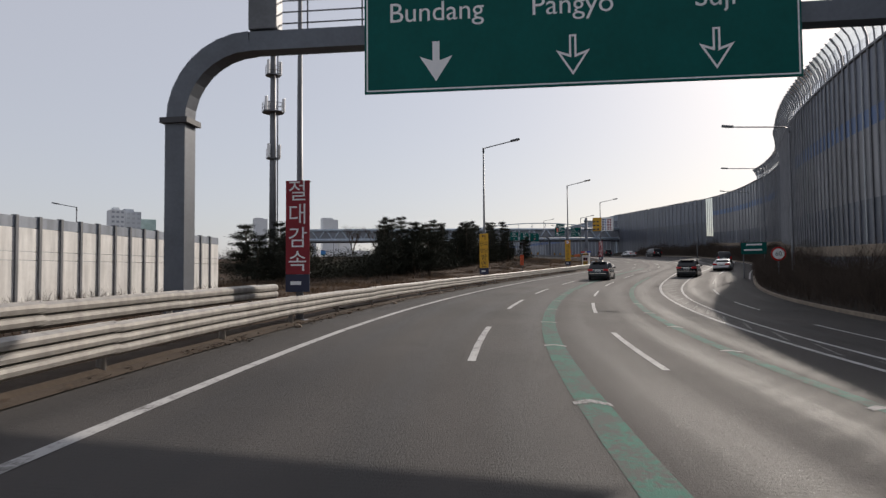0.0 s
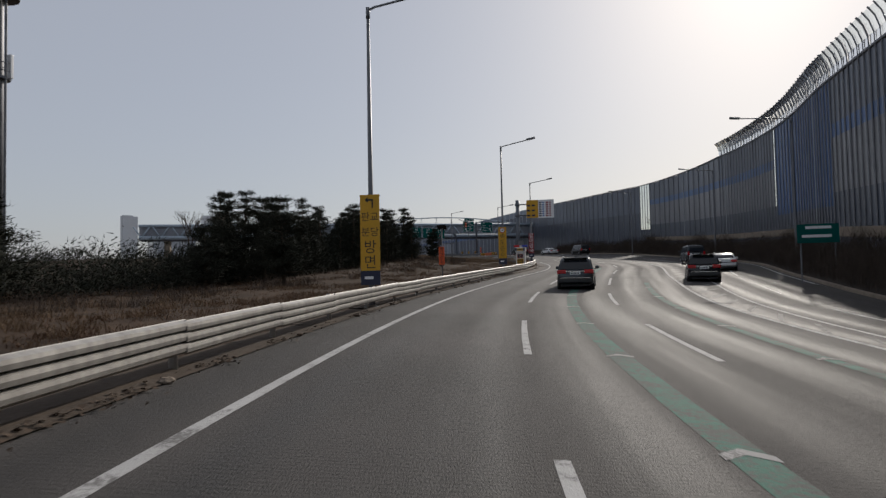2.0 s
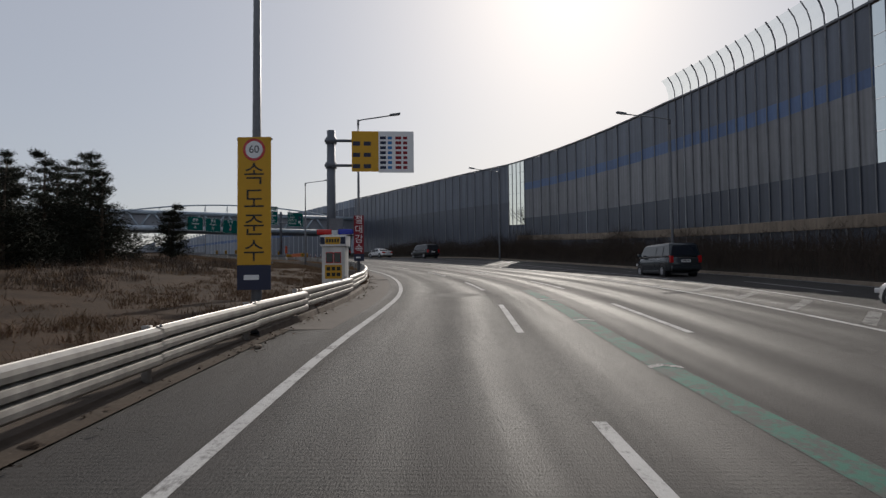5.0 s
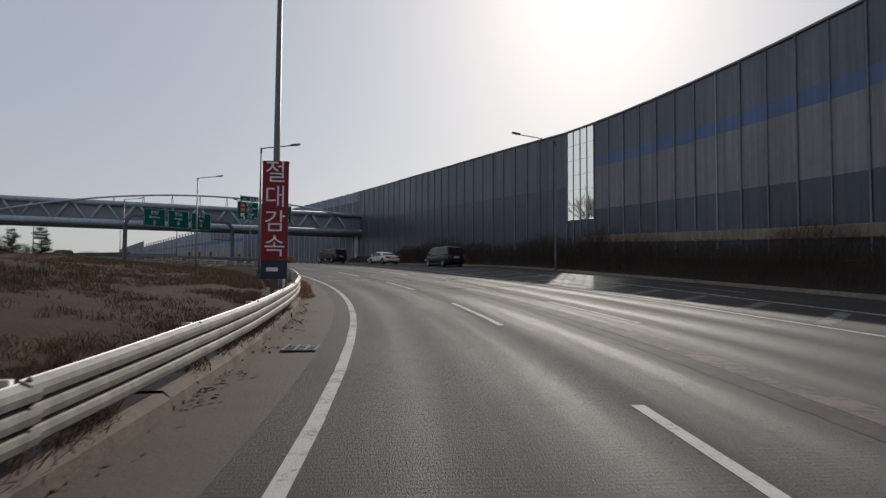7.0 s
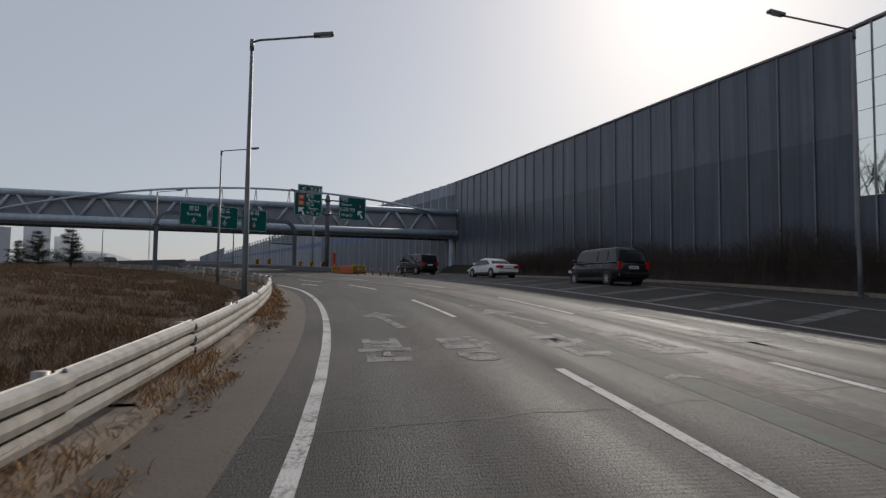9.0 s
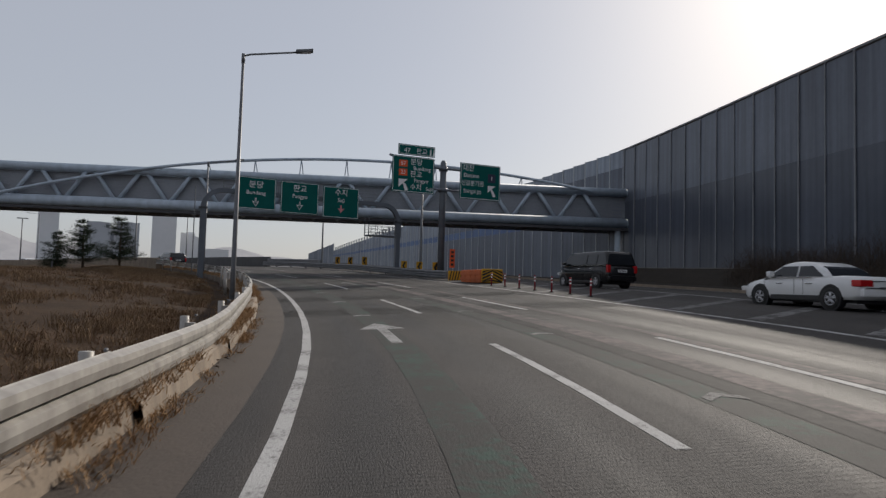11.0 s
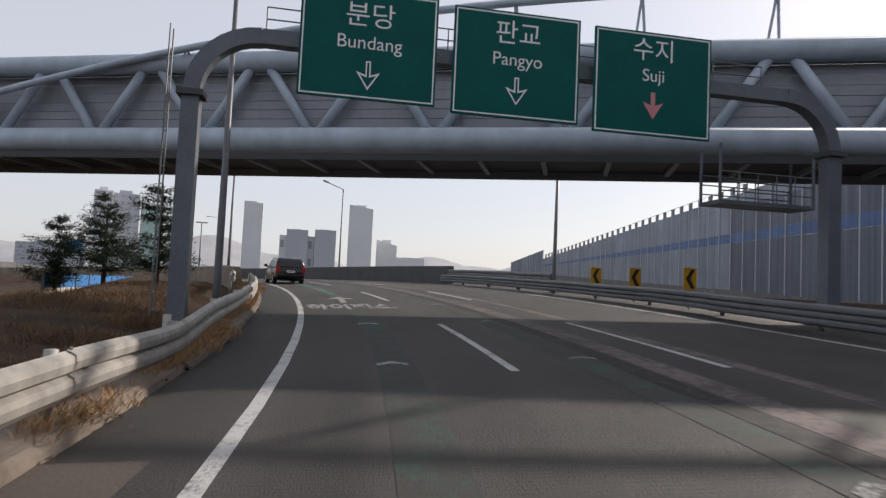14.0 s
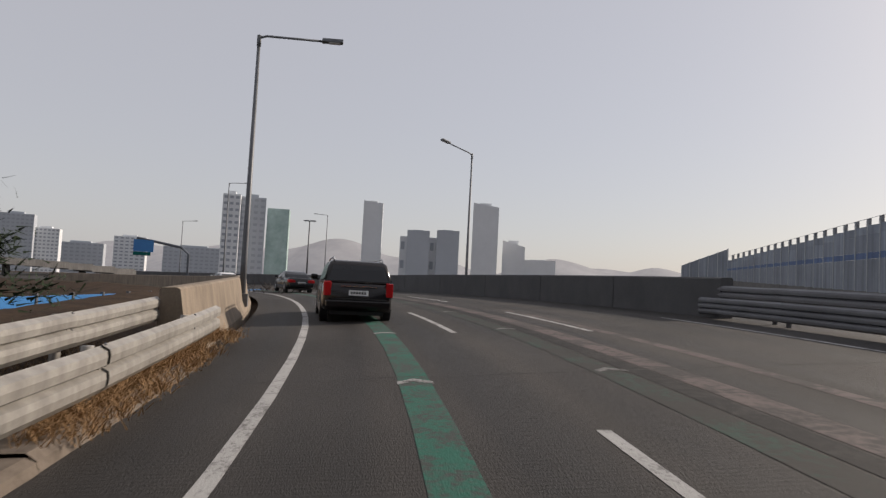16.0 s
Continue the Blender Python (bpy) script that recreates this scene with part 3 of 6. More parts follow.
# ---- gutter, kerb ----
sweep_gutter = sweep("gutter", 82, 196, lambda s: [(-1.62, 0.004), (-0.53, 0.004)], gutter_mat, 3)
tagged(sweep_gutter, "dusty brown concrete gutter beside the edge line", "gutter", kind="structure")
tagged(sweep("verge_soil", -60, 82, [(-1.9, 0.05), (-1.6, 0.03), (-1.42, 0.004)], kerb_soil, 3), "dusty soil washed over the asphalt edge", "verge", kind="structure")
s, k = -60.0, 0
while s < 226:
    step = 5.0 + 0.8 * rnd.random()
    j = [rnd.uniform(-0.03, 0.03) for _ in range(2)]
    hh = 0.07 if s < 80 else (0.2 if s < 140 else 0.27 if s < 193 else 0.13)
    e = 0.26 * smooth01((s - 140) / 25)
    ob = sweep("kerb", s, s + step - 0.03, [(-2.2, -0.4), (-2.2, hh + j[0]), (-1.74 + e + j[1], hh + j[0]), (-1.65 + e + j[1], hh - 0.06), (-1.6 + e + j[1], -0.1)], kerb_soil if s < 80 else (kerb_dark if s < 150 or s >= 193 else concrete), 2.8)
    tagged(ob, "stained chipped concrete kerb section", "kerb", kind="structure")
    s += step

# drain grate in the gutter
grate = thing("drain_grate", stand(107.4, -0.85), "rusty steel drain grate set in the gutter", "drain grate")
for k in range(15):
    bm = bmesh.new()
    add_box(bm, -0.27, 0.27, -0.49 + 0.068 * k, -0.465 + 0.068 * k, 0.004, 0.02)
    part("bar", bm, pole_steel, grate)
for x in (-0.3, -0.09, 0.09, 0.27):
    bm = bmesh.new()
    add_box(bm, x, x + 0.03, -0.52, 0.52, 0.004, 0.024)
    part("frame_bar", bm, pole_steel, grate)
# thin black plate; the hole's darkness is put into its colour
bm = bmesh.new()
add_box(bm, -0.3, 0.3, -0.52, 0.52, 0.0, 0.0055)
part("dark_pit_plate", bm, black, grate)

# ---- guardrails ----
def wave(n, u, w, k=1.0):
    """The cross-section of a beam with n waves, k times the usual height."""
    pts = [(u + 0.0, w)]
    for i in range(n):
        z = w + (0.03 + 0.155 * i) * k
        pts += [(u + 0.075, z + 0.02 * k), (u + 0.085, z + 0.075 * k), (u + 0.075, z + 0.12 * k), (u, z + 0.15 * k)]
    pts += [(u - 0.012, pts[-1][1] + 0.01), (u - 0.03, pts[-1][1])]
    return pts


def guardrail(name, s0, s1, u, w, waves, label, kink=None, tall=1.0, side=1, steel=None):
    """side -1 turns the waves to the road from its far side."""
    steel = steel or rail_steel
    ob = thing(name, Matrix(), label, "guardrail", "guardrails")
    s, n = s0, 0
    rr = random.Random(int(s0 * 7 + 3))
    while s < s1 - 0.1:
        e = min(s + 4.0, s1)
        d0, d1 = rr.uniform(-0.025, 0.025), rr.uniform(-0.03, 0.03)

        def prof(t, s=s, e=e, d0=d0, d1=d1):
            f = (t - s) / (e - s)
            du, dw = d0 * (1 - f), d1 * f * 0.7
            if kink:
                b = math.exp(-((t - kink[0]) / kink[1]) ** 2)
                du, dw = du + kink[2] * b, dw + kink[3] * b
            return [(u + side * (a - u) + du, z + dw) for a, z in wave(waves, u, w, tall)]

        sweep("beam", s, e + 0.12, prof, steel, 1.0, parent=ob, smooth=False)
        bm = bmesh.new()
        add_tube(bm, [at(s, u - 0.13 * side, -0.1), at(s, u - 0.13 * side, w + 0.16 * waves * tall + 0.02)], 0.065, 10)
        part("post", bm, steel, ob, smooth=True)
        bm = bmesh.new()
        m = stand(s, u)
        add_box(bm, min(-0.12 * side, 0.02 * side), max(-0.12 * side, 0.02 * side), -0.06, 0.06, w + 0.05, w + 0.13 * waves * tall, m)
        part("bracket", bm, steel, ob)
        for kz in range(waves):
            bm = bmesh.new()
            p = at(s + 0.06, u + 0.02 * side, w + (0.03 + 0.155 * kz + 0.15) * tall)
            bmesh.ops.create_uvsphere(bm, u_segments=6, v_segments=4, radius=0.022, matrix=Matrix.Translation(p))
            part("bolt", bm, pole_steel, ob)
        s += 4.0
    return ob


guardrail("guardrail", -60, 84, -1.6, 0.24, 3, "galvanised three-wave steel guardrail along the verge")
guardrail("guardrail", 84, 92, -1.7, 0.28, 3, "galvanised three-wave steel guardrail rising onto the kerb")
guardrail("guardrail", 92, 152, -1.77, 0.32, 3, "galvanised three-wave steel guardrail on a kerb")
guardrail("guardrail", 152, 189, -1.66, 0.36, 2, "bent two-wave steel guardrail on a kerb", (161, 5.0, 0.12, -0.12), 1.4)
guardrail("guardrail", 189, 212, -1.66, 0.32, 2, "dented two-wave steel guardrail", (200.5, 2.5, 0.1, -0.1), 1.4)
guardrail("guardrail", 212, 230, -1.62, 0.28, 2, "scraped two-wave steel guardrail leading to a parapet", None, 1.45)
guardrail("guardrail", -60, 17.3, -2.75, 0.58, 2, "cream-coated rear guardrail behind the main rail", None, 1.2)
guardrail("guardrail", 183.5, 195, -2.55, 0.66, 2, "cream-coated rear guardrail behind the kerb", None, 1.2)
guardrail("guardrail", 221.6, 229.5, -2.6, 0.52, 2, "cream-coated rear guardrail beside the parapet", None, 1.35)
guardrail("guardrail", 192.5, 208.5, 12.36, 0.13, 3, "steel guardrail coloured dark for shade behind the striped nose of the gore", None, 1.08, -1, rail_shaded)
guardrail("guardrail", 208.5, 236, 12.62, 0.13, 3, "steel guardrail coloured dark for shade at the edge of the outer lane", None, 1.08, -1, rail_shaded)
guardrail("guardrail", 221.4, 237, 12.95, 0.62, 2, "upper guardrail coloured dark for shade, leading to the parapet", None, 1.2, -1, rail_shaded)

# left parapet wall at the ramp
ob = sweep("wall_parapet_left", 229.5, 330, [(-2.55, -0.6), (-2.55, 1.12), (-2.5, 1.16), (-2.24, 1.16), (-2.18, 1.12), (-2.05, 0.35), (-1.9, 0.0), (-1.9, -0.6)], concrete, 3, closed=True)
tagged(ob, "stained concrete parapet wall with a flared foot", "parapet", kind="structure")


s = 235.5
while s < 326:
    ob = sweep("concrete_parapet", s, s + 5.95, lambda t: [(a + max(11.2, 12.85 - 0.065 * (t - 236)), w) for a, w in ((0, -0.6), (0, 1.25), (0.04, 1.3), (0.4, 1.3), (0.45, 1.25), (0.45, -0.6))], parapet_shaded, 2, closed=True)
    tagged(ob, "tall concrete parapet section, coloured dark for its shaded side", "parapet", "parapet sections")
    s += 6.0

# ---- noise barriers ----
barrier = thing("noise_barrier", Matrix(), "tall grey noise barrier of panels between steel posts", "noise barrier", kind="structure")
ob = sweep("plinth", -64, 204, lambda t: [(wall_u(t) - 0.3, -0.6), (wall_u(t) - 0.3, 1.5), (wall_u(t) + 0.4, 1.5), (wall_u(t) + 0.4, -0.6)], parapet_mat, 4, parent=barrier)
sweep("plinth_strip", -64, 146, lambda t: [(wall_u(t) - 0.14, 2.55), (wall_u(t) - 0.14, 3.15), (wall_u(t) + 0.05, 3.2), (wall_u(t) + 0.05, 2.5)], concrete, 4, parent=barrier)
rb = random.Random(12)
s = -63.8
while s < 202:
    h = wall_top(s + 2)
    clear_bay = 143 <= s <= 146
    clear_top = s < 115
    blue_bay = 76 < s < 95
    slot = 96 < s < 97
    if clear_bay:
        bands = [(1.5, 4.6, barrier_deep)] + [(4.6 + k * (h - 4.6) / 6, 4.6 + (k + 1) * (h - 4.6) / 6, glass_clear) for k in range(6)]
    elif blue_bay:
        bands = [(1.5, 4.6, barrier_deep), (4.6, h - 0.05, blue_panel)]
    else:
        bands = [(1.5, h * 0.42, barrier_deep), (h * 0.42, h * 0.7, barrier_mid), (h * 0.7, h * 0.77, blue_dull), (h * 0.77, h - 0.05, barrier_grey)]
        if s > 146:
            # lower band coloured deep to stand for dark reflections on the panels
            bands = [(1.5, h * 0.6, barrier_deep), (h * 0.6, h - 0.05, barrier_grey)]
    for z0, z1, mat in bands:
        if mat is None:
            continue
        w = 3.9
        ob = sweep("clear_panel" if mat is glass_clear else "panel", s + (1.0 if slot and z0 > 4 else 0.005), s + 3.995, lambda t, z0=z0, z1=z1: [(wall_u(t), z0), (wall_u(t), z1 - 0.004), (wall_u(t) + 0.1, z1 - 0.004), (wall_u(t) + 0.1, z0)], mat, 2, closed=True, parent=barrier)
        if mat is glass_clear:
            ob.visible_shadow = False
    if clear_top:
        ob = sweep("clear_top", s + 0.06, s + 3.9, lambda t: [(wall_u(t), h), (wall_u(t) - 0.04, h + 0.7), (wall_u(t) - 0.24, h + 1.3), (wall_u(t) - 0.6, h + 1.75)], glass_clear, 2, parent=barrier)
        ob.visible_shadow = False
    if slot:
        for k in range(5):
            z0, z1 = h * 0.42 + (h * 0.58 - 0.05) * k / 5, h * 0.42 + (h * 0.58 - 0.05) * (k + 1) / 5
            ob = sweep("clear_panel", s + 0.06, s + 0.96, lambda t, z0=z0, z1=z1: [(wall_u(t), z0), (wall_u(t), z1 - 0.04), (wall_u(t) + 0.06, z1 - 0.04), (wall_u(t) + 0.06, z0)], glass_clear, 1, closed=True, parent=barrier)
            ob.visible_shadow = False
    for d in (0.0, 2.0) if not (clear_bay or clear_top) else (0.0, 1.0, 2.0, 3.0):
        bm = bmesh.new()
        pts = [at(s + d, wall_u(s + d) - 0.05, 1.2), at(s + d, wall_u(s + d) - 0.05, h)]
        if clear_top:
            pts += [at(s + d, wall_u(s + d) - 0.09, h + 0.7), at(s + d, wall_u(s + d) - 0.29, h + 1.3), at(s + d, wall_u(s + d) - 0.65, h + 1.8)]
        add_tube(bm, pts, 0.06 if d == 0 or clear_bay else 0.045, 4)
        part("post", bm, post_pale if rb.random() < 0.03 else post_dark, barrier)
    s += 4.0
ob = sweep("cap", -62, 204, lambda t: [(wall_u(t) - 0.1, wall_top(t)), (wall_u(t) - 0.1, wall_top(t) + 0.12), (wall_u(t) + 0.2, wall_top(t) + 0.12), (wall_u(t) + 0.2, wall_top(t))], post_dark, 4, closed=True, parent=barrier)


def straight_barrier(name, a, b, za, zb, h0, h1, label, body, teeth=True, bay=2.0, stripe=None, top=None):
    """A straight noise barrier from a to b, posts proud of its panels."""
    a, b = Vector(a), Vector(b)
    d = b - a
    ln = d.length
    yaw = math.degrees(math.atan2(d.y, d.x))
    root = thing(name, Matrix(), label, "noise barrier", kind="structure")
    n = max(1, int(ln / bay))
    for i in range(n):
        f0, f1 = i / n, (i + 1) / n
        p = a.lerp(b, f0)
        z = za + (zb - za) * f0
        h = h0 + (h1 - h0) * f0
        m = pose(p.x, p.y, z, 0, 0, yaw)
        w = ln / n
        low = barrier_grey if stripe and f0 < 0.4 else body
        for z0, z1, mat in ((0, 0.49, low), (0.49, 0.59, stripe or body), (0.59, 0.86, (low if f0 < 0.4 else top) if stripe else body), (0.86, 0.99, top or body)):
            bm = bmesh.new()
            add_box(bm, 0.05, w - 0.02, -0.05, 0.05, h * z0 + 0.02, h * z1, m)
            part("panel", bm, mat, root)
        bm = bmesh.new()
        add_box(bm, 0.0, w, -0.1, 0.12, -6.0, 0.02, m)
        part("plinth", bm, parapet_mat, root)
        bm = bmesh.new()
        add_box(bm, -0.07, 0.07, -0.12, 0.1, -0.5, h + (0.6 if teeth and f0 > 0.38 else 0.0), m)
        part("post", bm, pole_steel if not teeth else post_pale, root)
        if teeth and f0 > 0.38:
            bm = bmesh.new()
            add_box(bm, -0.42, 0.4, -0.1, -0.04, h * 0.99, h + 0.75, m)
            part("tooth", bm, post_dark, root)
            q = a.lerp(b, f1)
            bm = bmesh.new()
            add_tube(bm, [(p.x, p.y, z + h + 0.74), (q.x, q.y, za + (zb - za) * f1 + h0 + (h1 - h0) * f1 + 0.74)], 0.025, 6)
            part("top_rail", bm, post_pale, root)
    return root


p0, p1 = at(202.5, wall_u(202.5) + 0.1), Vector((-73.3, 316.3, 0))
straight_barrier("noise_barrier", (p0.x, p0.y, 0), (p1.x, p1.y, 0), at(203, 16).z - 0.2, 12.5, 13.9, 3.1, "pale grey noise barrier with a blue band and toothed top", barrier_pale, True, 2.2, blue_dull, barrier_upper)
p1b = Vector((-81.5, 318.5, 0))
ret = thing("noise_barrier", pose(p1.x, p1.y, 12.3, 0, 0, math.degrees(math.atan2(p1b.y - p1.y, p1b.x - p1.x))), "short return of the pale noise barrier with a sloping top", "noise barrier", kind="structure")
ln = (p1b - p1).length
for k in range(5):
    x0, x1 = ln * k / 5 + 0.05, ln * (k + 1) / 5 - 0.05
    z0, z1 = 5.2 - 2.7 * k / 5, 5.2 - 2.7 * (k + 1) / 5
    bm = bmesh.new()
    add_box(bm, x0, x1, -0.05, 0.05, -2.0, 1.0)
    for v in bm.verts:
        if v.co.z > 0:
            v.co.z = z0 if v.co.x < (x0 + x1) / 2 else z1
    part("panel", bm, barrier_pale, ret)
    bm = bmesh.new()
    add_box(bm, x0 - 0.12, x0 - 0.0, -0.11, 0.1, -2.0, z0 + 0.1)
    part("post", bm, post_pale, ret)
q0, q1 = at(-20, -16.5), at(37, -16.8)
straight_barrier("noise_barrier", (q0.x, q0.y, 0), (q1.x, q1.y, 0), q0.z + 0.1, q1.z + 0.1, 3.4, 3.4, "white noise barrier with dark posts and pale blue top", white_panel, False, 1.25, None, barrier_pale)


# ---- lamps ----
def street_lamp(s, u, side=1, h=10.0, rise=0.42, reach=2.3):
    ob = thing("street_lamp", stand(s, u), "grey steel street lamp with one angled arm", "street lamp", "street lamps")
    bm = bmesh.new()
    add_tube(bm, [(0, 0, -0.4), (0, 0, 1.2), (0, 0, h)], [0.115, 0.105, 0.055], 12)
    part("pole", bm, pole_steel, ob, smooth=True)
    bm = bmesh.new()
    add_box(bm, -0.2, 0.2, -0.2, 0.2, -0.4, 0.04, bevel=0.01)
    part("base_plate", bm, pole_steel, ob)
    bm = bmesh.new()
    add_tube(bm, [(0, 0, h - 0.05), (side * 0.25, 0, h + 0.05), (side * reach, 0, h + rise)], 0.042, 8)
    part("arm", bm, pole_steel, ob, smooth=True)
    bm = bmesh.new()
    add_tube(bm, [(0, 0, h - 0.35), (0, 0, h + 0.05)], 0.075, 8)
    part("collar", bm, pole_steel, ob, smooth=True)
    head = Matrix.Translation((side * (reach - 0.05), 0, h + rise)) @ pose(0, 0, 0, 0, -24 * side * rise, 0)
    bm = bmesh.new()
    add_box(bm, -0.08 if side > 0 else -0.66, 0.66 if side > 0 else 0.08, -0.14, 0.14, -0.04, 0.09, head, bevel=0.03)
    lh = part("lamp_head", bm, pole_steel, ob)
    bm = bmesh.new()
    add_box(bm, side * 0.35 - 0.2, side * 0.35 + 0.2, -0.1, 0.1, -0.06, -0.041, head)
    part("lens", bm, clear_lens, lh)
    return ob


LAMPS = [(16.9, -1.82, 10.0), (49.2, -1.85, 10.65), (81.0, -1.85, 10.75), (113.0, -2.07, 10.7), (146.9, -2.6, 9.5), (178.4, -2.35, 10.4), (208.4, -2.2, 9.4)]
for s, u, h in LAMPS:
    street_lamp(s, u, 1, h)
lamp = street_lamp(241, -3, 1, 9.05, 0.12)
lamp.matrix_world = pose(-60.95, 218.75, 8.75, 0, 0, 52)
lamp = street_lamp(262, 9.6, -1, 9.85)
lamp.matrix_world = pose(-69.6, 242.58, 9.0, 0, 0, 80)
street_lamp(221.2, 13.1, 1, 9.0)
for s, u in ((15, 19.5), (48.1, 19.55), (80.6, 20.0), (113, 21.0), (145.4, 22.0)):
    street_lamp(s, u, -1, 11.25, 0.3, 3.6)
lamp = street_lamp(60, -3, -1, 8.5)
lamp.matrix_world = pose(-57.8, 56.1, 1.2, 0, 0, 8)
street_lamp(198.6, 12.95, -1, 9.0)
for x, y, z, h, side in ((-121.8, 255.9, 9.5, 12.4, 1), (-149.9, 297.5, 11.5, 11.5, -1), (-164.3, 272.7, 8.4, 11.0, 1)):
    lamp = street_lamp(240, -3, side, h, 0.15)
    lamp.matrix_world = pose(x, y, z, 0, 0, 45)
tl = thing("street_lamp", pose(-152.8, 295.1, 11.0, 0, 0, 45), "tall grey mast with two flat lamp heads", "street lamp", "street lamps")
bm = bmesh.new()
add_tube(bm, [(0, 0, -3.5), (0, 0, 10.6)], [0.2, 0.12], 10)
part("pole", bm, pole_steel, tl, smooth=True)
for sg in (-1, 1):
    bm = bmesh.new()
    add_box(bm, min(sg * 0.1, sg * 1.3), max(sg * 0.1, sg * 1.3), -0.3, 0.3, 10.5, 10.75, bevel=0.05)
    part("lamp_head", bm, pole_steel, tl)


# ---- banners on lamp posts ----
def letters(body, size, material, parent, m, sx=1.0, sy=1.0, name="lettering"):
    me = text_mesh(body, size, sx, sy)
    me.transform(m)
    me.materials.append(material)
    ob = new(name, me)
    ob.parent = parent
    return ob


UPRIGHT = Matrix.Rotation(radians(90), 4, "X")


def banner(s, u, z0, z1, width, cloth, words, ink, label, foot=None, pitch=None):
    """A tall cloth panel tied to a lamp post, with letters one under the other."""
    ob = thing("banner", stand(s, u), label, "banner", "lamp post banners")
    y = -0.16
    bm = bmesh.new()
    add_box(bm, -width / 2, width / 2, y - 0.012, y + 0.012, z0, z1, bevel=0.006)
    part("cloth", bm, cloth, ob)
    for z in (z0 + 0.04, z1 - 0.04):
        bm = bmesh.new()
        add_tube(bm, [(-width / 2 - 0.02, y + 0.03, z), (width / 2 + 0.02, y + 0.03, z)], 0.02, 8)
        part("rod", bm, pole_steel, ob)
        bm = bmesh.new()
        add_box(bm, -0.13, 0.13, y + 0.03, 0.13, z - 0.03, z + 0.03)
        part("clamp", bm, pole_steel, ob)
    if foot:
        bm = bmesh.new()
        add_box(bm, -width / 2, width / 2, y - 0.012, y + 0.012, z0 - 0.5, z0 - 0.01)
        part("foot_panel", bm, foot, ob)
        bm = bmesh.new()
        add_box(bm, -width * 0.3, width * 0.15, y - 0.017, y - 0.0125, z0 - 0.3, z0 - 0.2)
        part("foot_mark", bm, sign_white, ob)
    step = (z1 - z0) / len(words)
    for i, w in enumerate(words):
        z = z1 - step * (i + 0.5)
        if w == "60":
            bm = bmesh.new()
            bmesh.ops.create_circle(bm, cap_ends=True, segments=24, radius=step * 0.44, matrix=Matrix.Translation((0, y - 0.016, z)) @ UPRIGHT)
            part("speed_ring", bm, red_lens, ob)
            bm = bmesh.new()
            bmesh.ops.create_circle(bm, cap_ends=True, segments=24, radius=step * 0.34, matrix=Matrix.Translation((0, y - 0.019, z)) @ UPRIGHT)
            part("speed_disc", bm, sign_white, ob)
            letters("60", step * 0.42, black, ob, Matrix.Translation((0, y - 0.022, z)) @ UPRIGHT)
        elif w == "<":
            bm = bmesh.new()
            k = step * 0.42
            for pts in ([(-1.0, 0.35), (-0.35, 0.8), (-0.35, -0.1)], [(-0.4, 0.5), (0.7, 0.5), (0.7, 0.2), (-0.4, 0.2)], [(0.4, 0.25), (0.7, 0.25), (0.7, -0.9), (0.4, -0.9)]):
                bm.faces.new([bm.verts.new((a * k * 0.8, y - 0.016, z + b * k)) for a, b in pts])
            part("arrow", bm, black, ob)
        else:
            big = 0.95 * min(step, width / max(1, len(w)) * 1.05)
            letters(w, big, ink, ob, Matrix.Translation((0, y - 0.016, z)) @ UPRIGHT)
    return ob


CAUTION = ["절", "대", "감", "속"]
banner(16.9, -1.82, 1.32, 3.98, 0.7, red_cloth, CAUTION, sign_white, "dark red slow-down banner with white letters on a lamp post", navy)
banner(49.2, -1.85, 1.28, 3.95, 0.7, yellow_cloth, ["<", "판교", "분당", "방", "면"], black, "yellow direction banner with black letters on a lamp post", navy)
banner(81.0, -1.85, 1.42, 4.0, 0.68, yellow_cloth, ["60", "속", "도", "준", "수"], black, "yellow speed limit banner with black letters on a lamp post", navy)
banner(113.0, -2.07, 1.55, 4.15, 0.67, red_cloth, CAUTION, sign_white, "red slow-down banner with white letters on a lamp post", navy)

# orange warning board with a solar panel
ws = thing("warning_post", stand(62.65, -2.03), "orange warning board on a post with a solar panel", "road sign")
bm = bmesh.new()
add_tube(bm, [(0, 0, -0.3), (0, 0, 3.3)], 0.035, 10)
part("post", bm, pole_steel, ws, smooth=True)
bm = bmesh.new()
add_box(bm, -0.16, 0.16, -0.1, -0.07, 1.3, 2.3, bevel=0.008)
bd = part("board", bm, orange_cloth, ws)
for i, w in enumerate(CAUTION):
    letters(w, 0.24, black, bd, Matrix.Translation((0, -0.106, 2.17 - 0.245 * i)) @ UPRIGHT)
bm = bmesh.new()
add_box(bm, -0.2, 0.02, -0.14, 0.06, 2.42, 2.72, bevel=0.02)
part("beacon_box", bm, plastic, ws)
bm = bmesh.new()
tilt = Matrix.Translation((0.02, -0.03, 3.4)) @ pose(0, 0, 0, -35, 0, 0)
add_box(bm, -0.25, 0.25, -0.2, 0.2, -0.02, 0.02, tilt, bevel=0.005)
part("solar_panel", bm, car_glass, ws, "dark blue solar panel")
bm = bmesh.new()
add_tube(bm, [(0, 0, 3.0), (0.06, 0, 3.36)], 0.025, 8)
part("bracket", bm, pole_steel, ws)

